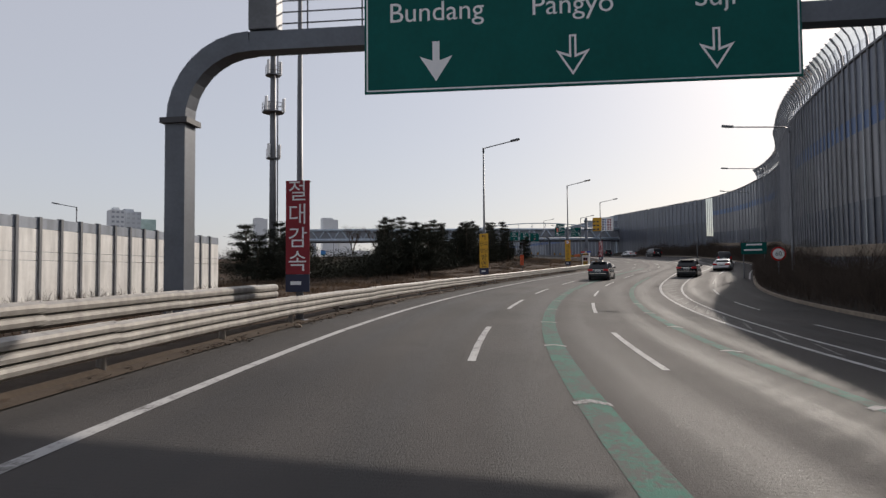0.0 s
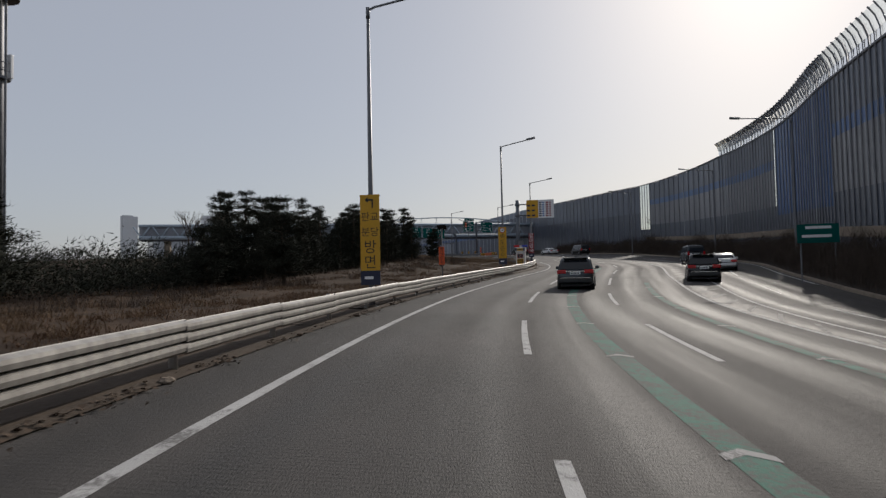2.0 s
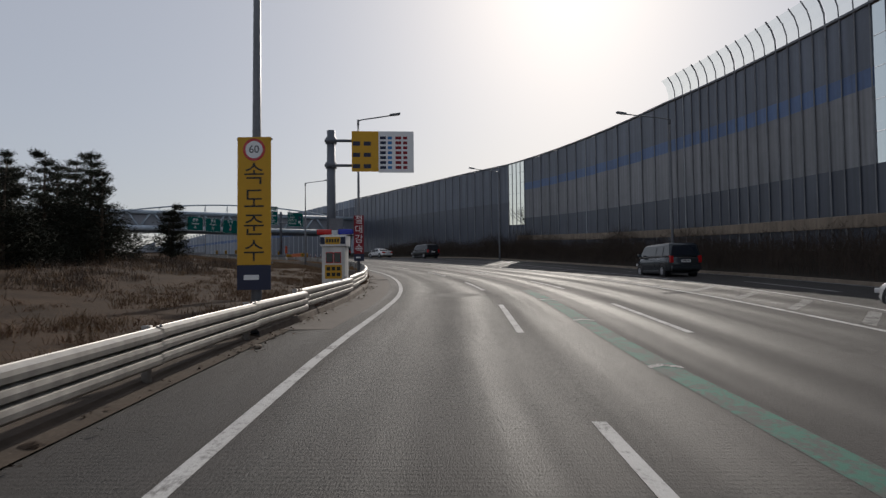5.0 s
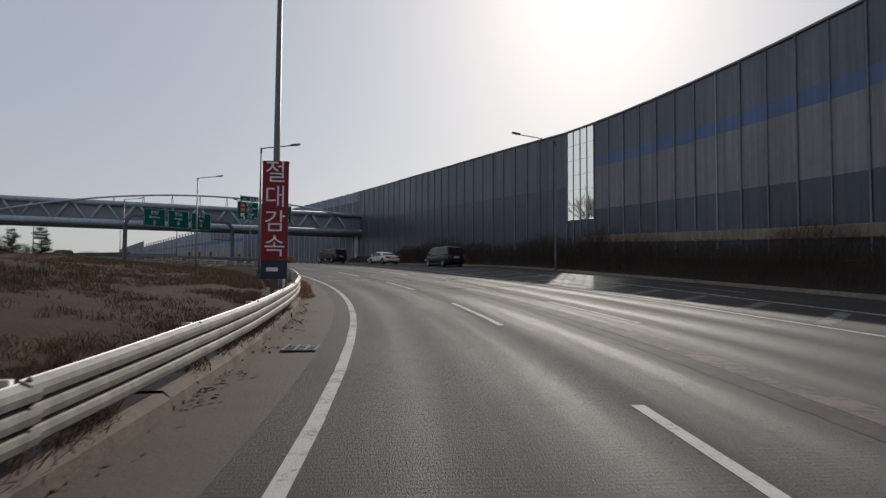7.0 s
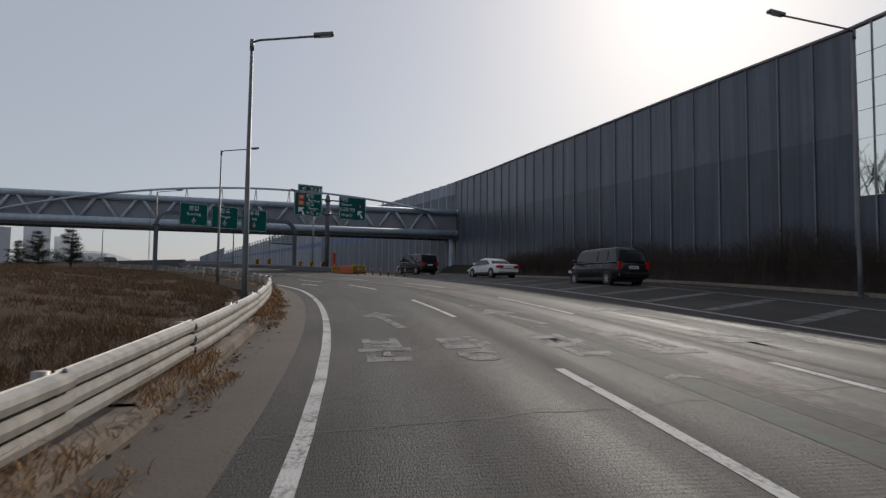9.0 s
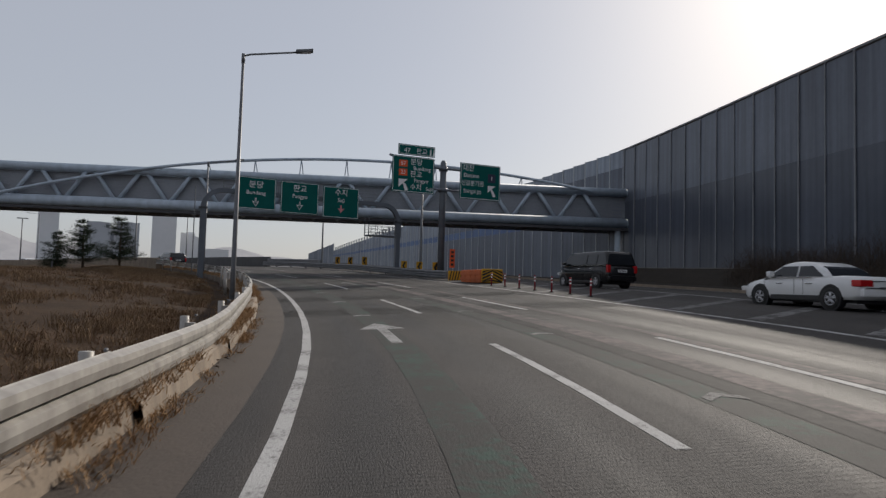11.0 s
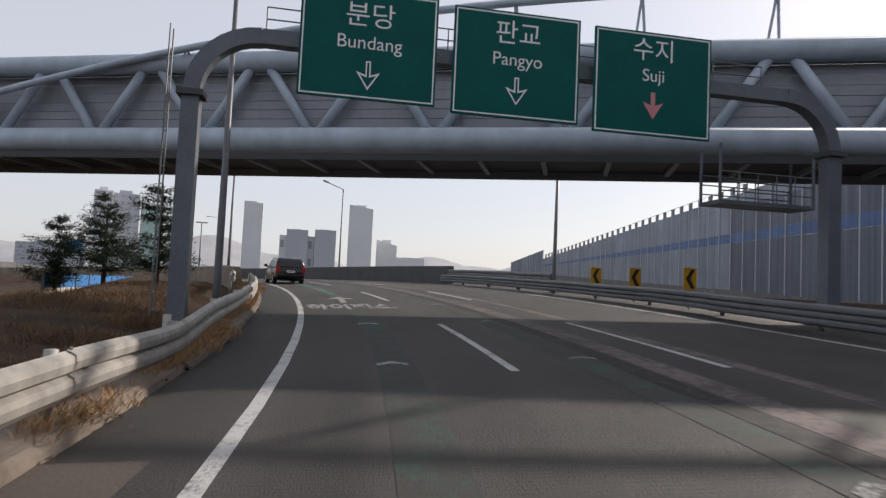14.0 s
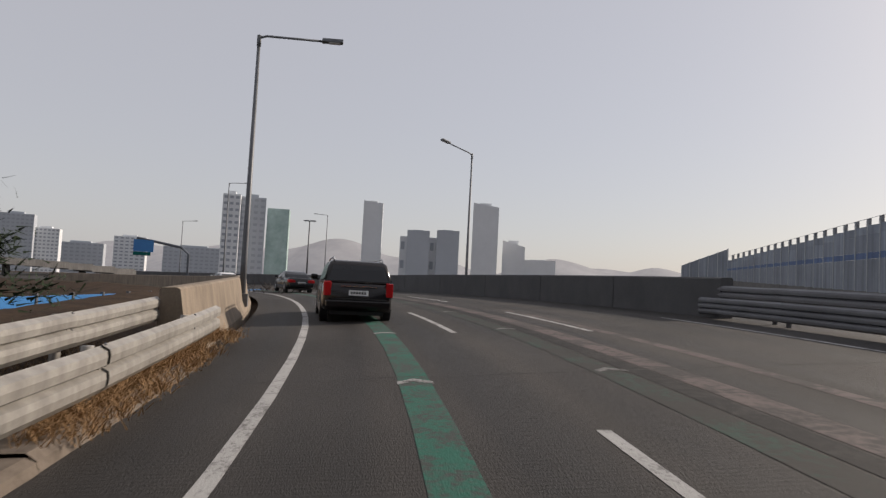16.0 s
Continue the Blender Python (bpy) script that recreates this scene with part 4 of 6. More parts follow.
# toll information sign on a cantilever pole
vs = thing("information_sign", stand(99.6, -3.3), "orange and white toll information sign on a grey cantilever pole", "road sign")
bm = bmesh.new()
add_tube(bm, [(0, 0, -0.4), (0, 0, 7.6)], [0.23, 0.2], 14)
part("pole", bm, gantry_steel, vs, smooth=True)
for z in (5.9, 7.1):
    bm = bmesh.new()
    add_tube(bm, [(-0.3, -0.05, z), (1.1, -0.05, z)], 0.07, 10)
    part("arm", bm, gantry_steel, vs, smooth=True)
    bm = bmesh.new()
    add_tube(bm, [(0, 0, z - 0.14), (0, 0, z + 0.14)], 0.27, 12)
    part("clamp", bm, gantry_steel, vs, smooth=True)
bm = bmesh.new()
add_box(bm, 1.0, 2.28, -0.16, -0.1, 5.6, 7.55)
part("orange_board", bm, yellow_cloth, vs)
bm = bmesh.new()
add_box(bm, 2.28, 3.98, -0.16, -0.1, 5.55, 7.55)
part("white_board", bm, sign_white, vs)
for r in range(7):
    for k, mat in enumerate((navy, blue_fence, red_cloth, red_cloth)):
        bm = bmesh.new()
        x = 2.36 + 0.37 * k
        add_box(bm, x, x + (0.2 if k % 2 else 0.28), -0.168, -0.1605, 5.72 + 0.24 * r, 5.86 + 0.24 * r)
        part("table_mark", bm, mat, vs)
for r in range(3):
    for k in range(2):
        bm = bmesh.new()
        add_box(bm, 1.05 + 0.52 * k, 1.4 + 0.52 * k, -0.168, -0.1605, 5.75 + 0.55 * r, 5.95 + 0.55 * r)
        part("board_mark", bm, navy, vs)

# dummy police booth
bo = thing("police_booth", stand(93.3, -2.45, 0.0, -4) @ Matrix.Diagonal((0.72, 0.8, 0.92, 1)), "white dummy patrol booth with a red and blue beacon bar", "booth")
bm = bmesh.new()
add_box(bm, -0.62, 0.62, -0.45, 0.45, -0.4, 2.25, bevel=0.02)
part("body", bm, white_panel, bo)
bm = bmesh.new()
add_box(bm, -0.7, 0.7, -0.53, 0.53, 2.1, 2.55, bevel=0.02)
hd = part("header", bm, sign_white, bo)
bm = bmesh.new()
add_box(bm, -0.42, 0.38, -0.545, -0.531, 2.18, 2.48)
part("header_panel", bm, yellow_cloth, hd)
for k in range(5):
    bm = bmesh.new()
    add_box(bm, -0.36 + 0.145 * k, -0.26 + 0.145 * k, -0.552, -0.546, 2.25, 2.4)
    part("header_mark", bm, black, hd)
for x0, x1 in ((-0.68, -0.44), (0.4, 0.66)):
    bm = bmesh.new()
    add_box(bm, x0, x1, -0.54, -0.531, 2.18, 2.48)
    part("header_emblem", bm, navy, hd)
for x0, x1, mat in ((-0.95, -0.15, red_plastic), (0.2, 1.0, blue_plastic)):
    bm = bmesh.new()
    add_box(bm, x0, x1, -0.3, 0.05, 2.6, 2.82, bevel=0.06)
    part("beacon", bm, mat, bo)
bm = bmesh.new()
add_box(bm, -0.14, 0.19, -0.26, 0.02, 2.56, 2.78, bevel=0.03)
part("beacon_core", bm, alloy, bo)
for x0 in (-0.4, 0.02):
    bm = bmesh.new()
    add_box(bm, x0, x0 + 0.4, -0.47, -0.452, 1.4, 1.85)
    wf = part("window_frame", bm, red_plastic, bo)
    bm = bmesh.new()
    add_box(bm, x0 + 0.03, x0 + 0.37, -0.48, -0.471, 1.43, 1.82)
    part("pane", bm, car_glass, wf)
bm = bmesh.new()
add_box(bm, -0.45, 0.45, -0.47, -0.452, 0.75, 1.32)
np_ = part("notice", bm, yellow_cloth, bo)
for r in range(2):
    for k in range(3):
        bm = bmesh.new()
        add_box(bm, -0.36 + 0.27 * k, -0.16 + 0.27 * k, -0.478, -0.471, 0.85 + 0.24 * r, 1.0 + 0.24 * r)
        part("notice_mark", bm, black, np_)
for r in range(7):
    bm = bmesh.new()
    add_box(bm, -0.42, 0.3, -0.462, -0.452, 0.05 + 0.08 * r, 0.08 + 0.08 * r)
    part("vent_slat", bm, pole_steel, bo)
bm = bmesh.new()
add_box(bm, -0.35, 0.4, 0.1, 0.14, 2.75, 3.3)
part("top_plate", bm, pole_steel, bo)
bm = bmesh.new()
add_tube(bm, [(0.0, 0.16, 2.3), (0.0, 0.16, 3.2)], 0.03, 8)
part("plate_post", bm, pole_steel, bo)


# ---- gantries and green signs ----
def square_tube(bm, pts, half):
    """A square tube through points in the xz plane."""
    rings = []
    for i, p in enumerate(pts):
        a, b = Vector(pts[max(i - 1, 0)]), Vector(pts[min(i + 1, len(pts) - 1)])
        d = (b - a).normalized()
        n = Vector((-d.z, 0, d.x))
        p = Vector(p)
        rings.append([bm.verts.new(p + n * half * i1 + Vector((0, half * j1, 0))) for i1, j1 in ((-1, -1), (1, -1), (1, 1), (-1, 1))])
    for r0, r1 in zip(rings, rings[1:]):
        for k in range(4):
            bm.faces.new((r0[k], r0[(k + 1) % 4], r1[(k + 1) % 4], r1[k]))
    bmesh.ops.recalc_face_normals(bm, faces=bm.faces)


def gantry(s, ul, ur, h, r, half, label):
    ob = thing("sign_gantry", stand(s, 0), label, "sign gantry", "sign gantries")
    for u, sg in ((ul, 1), (ur, -1)):
        bm = bmesh.new()
        square_tube(bm, [(u, 0, -0.6), (u, 0, h - r)], half)
        part("leg", bm, gantry_steel, ob)
        bm = bmesh.new()
        add_box(bm, u - half - 0.1, u + half + 0.1, -half - 0.1, half + 0.1, h - r - 0.08, h - r + 0.06)
        part("flange", bm, dark_under, ob)
        bm = bmesh.new()
        square_tube(bm, [(u + sg * r * (1 - math.cos(a)), 0, h - r + r * math.sin(a)) for a in [math.pi / 2 * k / 8 for k in range(9)]], half * 0.95)
        part("bend", bm, gantry_steel, ob)
    bm = bmesh.new()
    square_tube(bm, [(ul + r, 0, h), (ur - r, 0, h)], half * 0.9)
    part("beam", bm, gantry_steel, ob)
    return ob


def sign_arrow(bm, x, z, k, y, up=False, hollow=False):
    out = [(-0.12, 1.0), (0.12, 1.0), (0.12, 0.35), (0.55, 0.5), (0, -0.35), (-0.55, 0.5), (-0.12, 0.35)]
    inn = [(-0.05, 0.93), (0.05, 0.93), (0.05, 0.24), (0.38, 0.36), (0, -0.22), (-0.38, 0.36), (-0.05, 0.24)]
    o = [bm.verts.new((x + a * k, y, z + b * k)) for a, b in out]
    if not hollow:
        bm.faces.new((o[0], o[1], o[2], o[6]))
        bm.faces.new((o[2], o[3], o[4]))
        bm.faces.new((o[4], o[5], o[6]))
        bm.faces.new((o[2], o[4], o[6]))
        return
    i = [bm.verts.new((x + a * k, y, z + b * k)) for a, b in inn]
    for n in range(7):
        m = (n + 1) % 7
        bm.faces.new((o[n], o[m], i[m], i[n]))


def board(ob, x0, x1, z0, z1, y=-0.42):
    """A green sign board with a white border line."""
    bm = bmesh.new()
    add_box(bm, x0, x1, y - 0.03, y + 0.03, z0, z1, bevel=0.01)
    b = part("sign_board", bm, sign_green, ob)
    bm = bmesh.new()
    e, t = 0.05, 0.035
    for a0, a1, c0, c1 in ((x0 + e, x1 - e, z0 + e, z0 + e + t), (x0 + e, x1 - e, z1 - e - t, z1 - e), (x0 + e, x0 + e + t, z0 + e + t, z1 - e - t), (x1 - e - t, x1 - e, z0 + e + t, z1 - e - t)):
        bm.faces.new([bm.verts.new((a, y - 0.034, c)) for a, c in ((a0, c0), (a1, c0), (a1, c1), (a0, c1))])
    part("border", bm, sign_white, b)
    for z in (z0 + (z1 - z0) * 0.3, z0 + (z1 - z0) * 0.75):
        bm = bmesh.new()
        add_box(bm, (x0 + x1) / 2 - 0.06, (x0 + x1) / 2 + 0.06, y + 0.03, -0.05, z - 0.06, z + 0.06)
        part("bracket", bm, gantry_steel, b)
    return b


def sign_text(b, words, x, z, size, y=-0.455, sx=1.0):
    letters(words, size, sign_white, b, Matrix.Translation((x, y, z)) @ UPRIGHT, sx)


PLACES = (("분당", "Bundang"), ("판교", "Pangyo"), ("수지", "Suji"))
g = gantry(14.8, -4.25, 16.5, 7.33, 1.95, 0.27, "grey steel gantry with a wide green direction sign")
b = board(g, 0.74, 10.84, 5.78, 9.6)
for i, (ko, en) in enumerate(PLACES):
    x = 2.5 + 3.24 * i
    sign_text(b, ko, x, 8.8, 0.8)
    sign_text(b, en, x, 7.72, 0.68)
    bm = bmesh.new()
    sign_arrow(bm, x, 6.28, 0.72, -0.456, hollow=i > 0)
    part("arrow", bm, sign_white, b)
bm = bmesh.new()
for z in (7.95, 8.25, 8.55):
    add_tube(bm, [(-2.4, 0.3, z), (15, 0.3, z)], 0.02, 6)
for k in range(13):
    add_tube(bm, [(-2.4 + 1.45 * k, 0.3, 7.6), (-2.4 + 1.45 * k, 0.3, 8.55)], 0.022, 6)
part("walkway_rail", bm, pole_steel, g)
bm = bmesh.new()
add_box(bm, -2.4, 15, 0.2, 0.8, 7.59, 7.64)
part("walkway", bm, pole_steel, g)
bm = bmesh.new()
add_box(bm, -2.35, -1.6, -0.2, 0.25, 7.65, 8.6, bevel=0.03)
part("equipment_box", bm, pole_steel, g)

g = gantry(206.2, -2.75, 14.3, 6.85, 1.5, 0.2, "dark steel arched gantry with three green signs")
for i, (ko, en) in enumerate(PLACES):
    x0 = -0.38 + 3.68 * i
    b = board(g, x0, x0 + 3.28, 5.48 - 0.1 * i, 8.15 - 0.07 * i)
    sign_text(b, ko, x0 + 1.64, 7.5, 0.66)
    sign_text(b, en, x0 + 1.64, 6.85, 0.46)
    bm = bmesh.new()
    sign_arrow(bm, x0 + 1.64, 5.9, 0.52, -0.456, hollow=i < 2)
    part("arrow", bm, sign_white if i < 2 else pink_arrow, b)
bm = bmesh.new()
for z in (0.3 + 0.42 * k for k in range(14)):
    add_tube(bm, [(-3.35, 0.1, z), (-3.35, 0.45, z)], 0.015, 6)
for y in (0.1, 0.45):
    add_tube(bm, [(-3.35, y, 0.2), (-3.35, y, 7.0)], 0.02, 6)
part("ladder", bm, pole_steel, g)
bm = bmesh.new()
for z in (7.15, 7.45, 7.75):
    add_tube(bm, [(-1.2, 0.3, z), (12.3, 0.3, z)], 0.018, 6)
for k in range(10):
    add_tube(bm, [(-1.2 + 1.5 * k, 0.3, 6.95), (-1.2 + 1.5 * k, 0.3, 7.75)], 0.02, 6)
part("walkway_rail", bm, pole_steel, g)

fp = thing("sign_pole", stand(195.3, 13.12, -0.05), "grey steel pole with green direction signs on both sides", "road sign")
bm = bmesh.new()
add_tube(bm, [(0, 0, 0.3), (0, 0, 8.75), (0, 0, 8.95)], [0.25, 0.24, 0.12], 16)
part("pole", bm, gantry_steel, fp, smooth=True)
for z in (6.7, 8.3):
    bm = bmesh.new()
    add_tube(bm, [(-3.4, -0.18, z), (4.3, -0.18, z)], 0.08, 10)
    part("arm", bm, gantry_steel, fp, smooth=True)
    bm = bmesh.new()
    add_tube(bm, [(0, 0, z - 0.16), (0, 0, z + 0.16)], 0.34, 14)
    part("clamp", bm, gantry_steel, fp, smooth=True)
b = board(fp, -4.2, -0.92, 6.25, 8.92)
for words, x, z, size in (("분당", -2.35, 8.5, 0.52), ("Bundang", -1.9, 8.05, 0.4), ("판교", -2.35, 7.6, 0.52), ("Pangyo", -1.95, 7.15, 0.4), ("수지", -2.35, 6.65, 0.5), ("Suji", -1.3, 6.6, 0.38)):
    sign_text(b, words, x, z, size)
for z, n in ((8.35, "57"), (7.7, "23")):
    bm = bmesh.new()
    add_box(bm, -3.7, -3.05, -0.462, -0.456, z - 0.25, z + 0.25)
    sh = part("route_plate", bm, orange_cloth, b)
    letters(n, 0.4, sign_white, sh, Matrix.Translation((-3.37, -0.466, z)) @ UPRIGHT)
bm = bmesh.new()
for pts in ([(-3.7, 7.2), (-3.0, 7.2), (-3.7, 6.6)], [(-3.42, 7.05), (-3.15, 6.85), (-2.95, 6.4), (-3.2, 6.35)]):
    bm.faces.new([bm.verts.new((x, -0.458, z)) for x, z in pts])
part("arrow", bm, sign_white, b)
b = board(fp, -3.78, -0.9, 9.0, 9.78)
sign_text(b, "47", -3.1, 9.32, 0.5)
sign_text(b, "판교", -1.95, 9.32, 0.48)
bm = bmesh.new()
for x in (-1.25, -0.98):
    bm.faces.new([bm.verts.new((x + a, -0.458, 9.32 + c)) for a, c in ((-0.1, -0.24), (0.05, -0.24), (0.05, 0.24), (-0.04, 0.24))])
part("motorway_mark", bm, sign_white, b)
b = board(fp, 1.2, 4.62, 6.15, 8.88)
for words, x, z, size in (("대전", 1.9, 8.5, 0.55), ("Daejeon", 2.15, 7.95, 0.42), ("신갈분기점", 2.25, 7.35, 0.46), ("Shingal Jct", 2.25, 6.75, 0.4)):
    sign_text(b, words, x, z, size, sx=0.92)
bm = bmesh.new()
add_box(bm, 3.55, 4.2, -0.462, -0.456, 7.55, 8.2)
sh = part("route_shield", bm, navy, b)
letters("1", 0.45, sign_white, sh, Matrix.Translation((3.87, -0.466, 7.85)) @ UPRIGHT)
bm = bmesh.new()
for pts in ([(3.55, 7.3), (4.2, 7.3), (3.55, 6.75)], [(3.75, 7.1), (4.0, 6.95), (4.25, 6.5), (4.0, 6.45)]):
    bm.faces.new([bm.verts.new((x, -0.458, z)) for x, z in pts])
part("arrow", bm, sign_white, b)


# ---- truss footbridge ----
def footbridge():
    mid, d = Vector((-41.1, 204.02, 0)), Vector((0.951, 0.308, 0)).normalized()
    a, b = mid - d * 66, mid + d * 40.3
    z0 = 13.8
    ln = (Vector((b.x, b.y, 0)) - Vector((a.x, a.y, 0))).length
    root = pose(a.x, a.y, z0, 0, 0, math.degrees(math.atan2(d.y, d.x)))
    ob = thing("footbridge", root, "pale blue steel truss footbridge with an arched pipe over the road", "bridge")
    depth, top = 3.2, 3.1
    for y in (0.0, depth):
        for z, r in ((0.0, 0.5), (top, 0.4)):
            bm = bmesh.new()
            add_tube(bm, [(0, y, z), (ln, y, z)], r, 20)
            part("chord", bm, bridge_paint, ob, smooth=True)
        step = 4.67
        off = 66 % step
        x = off - step
        while x < ln - step:
            for p, q in (((x + 0.15, 0.25), (x + step / 2 - 0.35, top - 0.2)), ((x + step - 0.15, 0.25), (x + step / 2 + 0.35, top - 0.2))):
                if p[0] > 0 and y == 0.0 or (p[0] > 50 and p[0] < 85):
                    bm = bmesh.new()
                    add_tube(bm, [(p[0], y, p[1]), (q[0], y, q[1])], 0.19, 10)
                    part("diagonal", bm, bridge_paint, ob, smooth=True)
            x += step
    for k in range(9):
        z = 0.25 + 0.36 * k
        bm = bmesh.new()
        add_box(bm, 0, ln, 0.42, 0.5, z, z + 0.33)
        part("cladding_board", bm, bridge_panel, ob)
    bm = bmesh.new()
    add_box(bm, 0, ln, depth - 0.5, depth - 0.42, 0.25, top - 0.1)
    part("rear_cladding", bm, bridge_panel, ob)
    # deck coloured dark for the shade on the bridge's underside
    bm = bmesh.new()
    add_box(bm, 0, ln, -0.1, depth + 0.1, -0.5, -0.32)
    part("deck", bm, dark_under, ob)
    x = 1.0
    while x < ln:
        bm = bmesh.new()
        add_box(bm, x - 0.09, x + 0.09, 0.1, depth - 0.1, -0.66, -0.5)
        part("floor_beam", bm, bridge_panel, ob)
        x += 2.3
    # near beam takes the same painted shade, far beam stays pale
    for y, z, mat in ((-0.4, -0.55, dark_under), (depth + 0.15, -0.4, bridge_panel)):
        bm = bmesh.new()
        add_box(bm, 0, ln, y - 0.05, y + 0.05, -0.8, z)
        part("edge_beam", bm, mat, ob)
    # arched pipe above the near chord
    pts = []
    for k in range(41):
        f = k / 40
        x = 45 + 57 * f
        pts.append((x, -0.55, 5.0 - 0.0041 * (x - 80) ** 2))
    bm = bmesh.new()
    add_tube(bm, pts, 0.14, 10)
    part("arch_pipe", bm, bridge_paint, ob, smooth=True)
    for k in range(8, 36, 3):
        x, y, z = pts[k]
        if z > top + 0.3:
            for dx in (-0.18, 0.18):
                bm = bmesh.new()
                add_tube(bm, [(x, -0.55, z), (x + dx, -0.1, top + 0.2)], 0.05, 6)
                part("strut", bm, bridge_paint, ob)
    bm = bmesh.new()
    add_tube(bm, [(ln - 1.2, 0.3, -9.5), (ln - 1.2, 0.3, 0)], 0.3, 12)
    part("column", bm, bridge_paint, ob, smooth=True)
    bm = bmesh.new()
    add_box(bm, 6, 7.4, 0.5, depth - 0.5, -9.5, -0.8, bevel=0.1)
    part("pier", bm, concrete, ob)
    return ob


footbridge()

# maintenance platform hung from the bridge
mp = thing("sign_platform", stand(208.6, 12.3), "grey steel maintenance platform with railings hung from the bridge", "platform")
bm = bmesh.new()
add_box(bm, 0.0, 3.3, -0.5, 0.5, 3.45, 3.57)
part("floor", bm, gantry_steel, mp)
for x in (0.0, 3.3):
    for y in (-0.5, 0.5):
        bm = bmesh.new()
        add_tube(bm, [(x, y, 3.45), (x, y, 5.3)], 0.05, 8)
        part("hanger", bm, gantry_steel, mp)
for y in (-0.5, 0.5):
    for z in (3.85, 4.15, 4.45):
        bm = bmesh.new()
        add_tube(bm, [(0, y, z), (3.3, y, z)], 0.022, 6)
        part("rail", bm, pole_steel, mp)
    for k in range(1, 5):
        bm = bmesh.new()
        add_tube(bm, [(0.66 * k, y, 3.55), (0.66 * k, y, 4.45)], 0.022, 6)
        part("baluster", bm, pole_steel, mp)

# ---- crash cushion, posts and chevrons at the gore ----
cc = thing("crash_cushion", stand(186.9, 13.15), "orange crash cushion with a striped nose on the gore", "crash cushion")
for k in range(4):
    bm = bmesh.new()
    add_box(bm, -0.75, 0.75, 0.5 + 0.85 * k, 1.27 + 0.85 * k, 0.02, 0.86, bevel=0.07)
    part("bay", bm, orange_plastic, cc)
for z in (0.3, 0.62):
    for x in (-0.79, 0.75):
        bm = bmesh.new()
        add_box(bm, x, x + 0.04, 0.45, 3.9, z - 0.09, z + 0.09, bevel=0.015)
        part("side_rail", bm, orange_plastic, cc)
bm = bmesh.new()
add_box(bm, -0.7, 0.7, 0.36, 0.5, 0.05, 0.9, bevel=0.03)
nose = part("nose", bm, yellow_sheet, cc)
for k in range(5):
    for sg in (-1, 1):
        bm = bmesh.new()
        z = 0.05 + 0.2 * k
        bm.faces.new([bm.verts.new((sg * x, 0.352, min(0.9, zz))) for x, zz in ((0, z + 0.1), (0.68, z - 0.22 if z > 0.27 else 0.05), (0.68, z - 0.1 if z > 0.2 else 0.1), (0, z + 0.2))])
        part("stripe", bm, black, nose)
sb = thing("striped_board", stand(192.4, 12.5), "yellow and black striped board at the barrier nose", "hazard board")
bm = bmesh.new()
add_box(bm, -0.1, 1.2, -0.06, 0.0, 0.0, 0.68)
pl = part("plate", bm, yellow_sheet, sb)
for k in range(6):
    bm = bmesh.new()
    x = -0.06 + 0.2 * k
    bm.faces.new([bm.verts.new((a, -0.065, c)) for a, c in ((x, 0.02), (x + 0.09, 0.02), (x + 0.24, 0.66), (x + 0.15, 0.66))])
    part("stripe", bm, black, pl)


def delineator(s, u):
    ob = thing("delineator_post", stand(s, u), "red flexible delineator post with white bands", "delineator", "gore delineators")
    bm = bmesh.new()
    add_tube(bm, [(0, 0, 0), (0, 0, 0.04)], 0.1, 12)
    part("foot", bm, plastic, ob)
    bm = bmesh.new()
    add_tube(bm, [(0, 0, 0.03), (0, 0, 0.75)], 0.042, 10)
    part("tube", bm, red_cloth, ob, smooth=True)
    for z in (0.45, 0.6):
        bm = bmesh.new()
        add_tube(bm, [(0, 0, z), (0, 0, z + 0.07)], 0.0445, 10)
        part("band", bm, sign_white, ob)


for k in range(7):
    delineator(174.0 + 1.75 * k, 11.8)


def chevron(s, u, z=0.84):
    ob = thing("chevron_sign", stand(s, u, z, 8), "yellow chevron sign with a black arrow on a post", "road sign", "chevron signs")
    bm = bmesh.new()
    add_tube(bm, [(0, 0, -0.6), (0, 0, 0.95)], 0.03, 8)
    part("post", bm, pole_steel, ob)
    bm = bmesh.new()
    add_box(bm, -0.28, 0.28, -0.06, -0.03, 0.15, 0.92, bevel=0.01)
    pl = part("plate", bm, yellow_sheet, ob)
    bm = bmesh.new()
    bm.faces.new([bm.verts.new((x, -0.064, c)) for x, c in ((0.2, 0.86), (0.02, 0.86), (-0.2, 0.53), (0.0, 0.53))])
    bm.faces.new([bm.verts.new((x, -0.064, c)) for x, c in ((-0.2, 0.53), (0.0, 0.53), (0.2, 0.2), (0.02, 0.2))])
    part("arrow", bm, black, pl)


for s, u, z in ((195.5, 12.8, 0.3), (198.5, 12.8, 0.3), (201.6, 12.85, 0.3), (210.7, 13.1, 0.52), (214.3, 13.2, 0.45), (217.4, 13.2, 0.44)):
    chevron(s, u, z)
od = thing("warning_board", stand(193.8, 13.3), "small orange vertical warning board on a post", "road sign")
bm = bmesh.new()
add_tube(bm, [(0, 0, -0.2), (0, 0, 2.2)], 0.035, 8)
part("post", bm, pole_steel, od)
bm = bmesh.new()
add_box(bm, -0.2, 0.2, -0.07, -0.04, 0.85, 2.2)
pl = part("board", bm, orange_cloth, od)
for k in range(4):
    bm = bmesh.new()
    add_box(bm, -0.11, 0.11, -0.077, -0.071, 1.0 + 0.3 * k, 1.16 + 0.3 * k)
    part("mark", bm, black, pl)

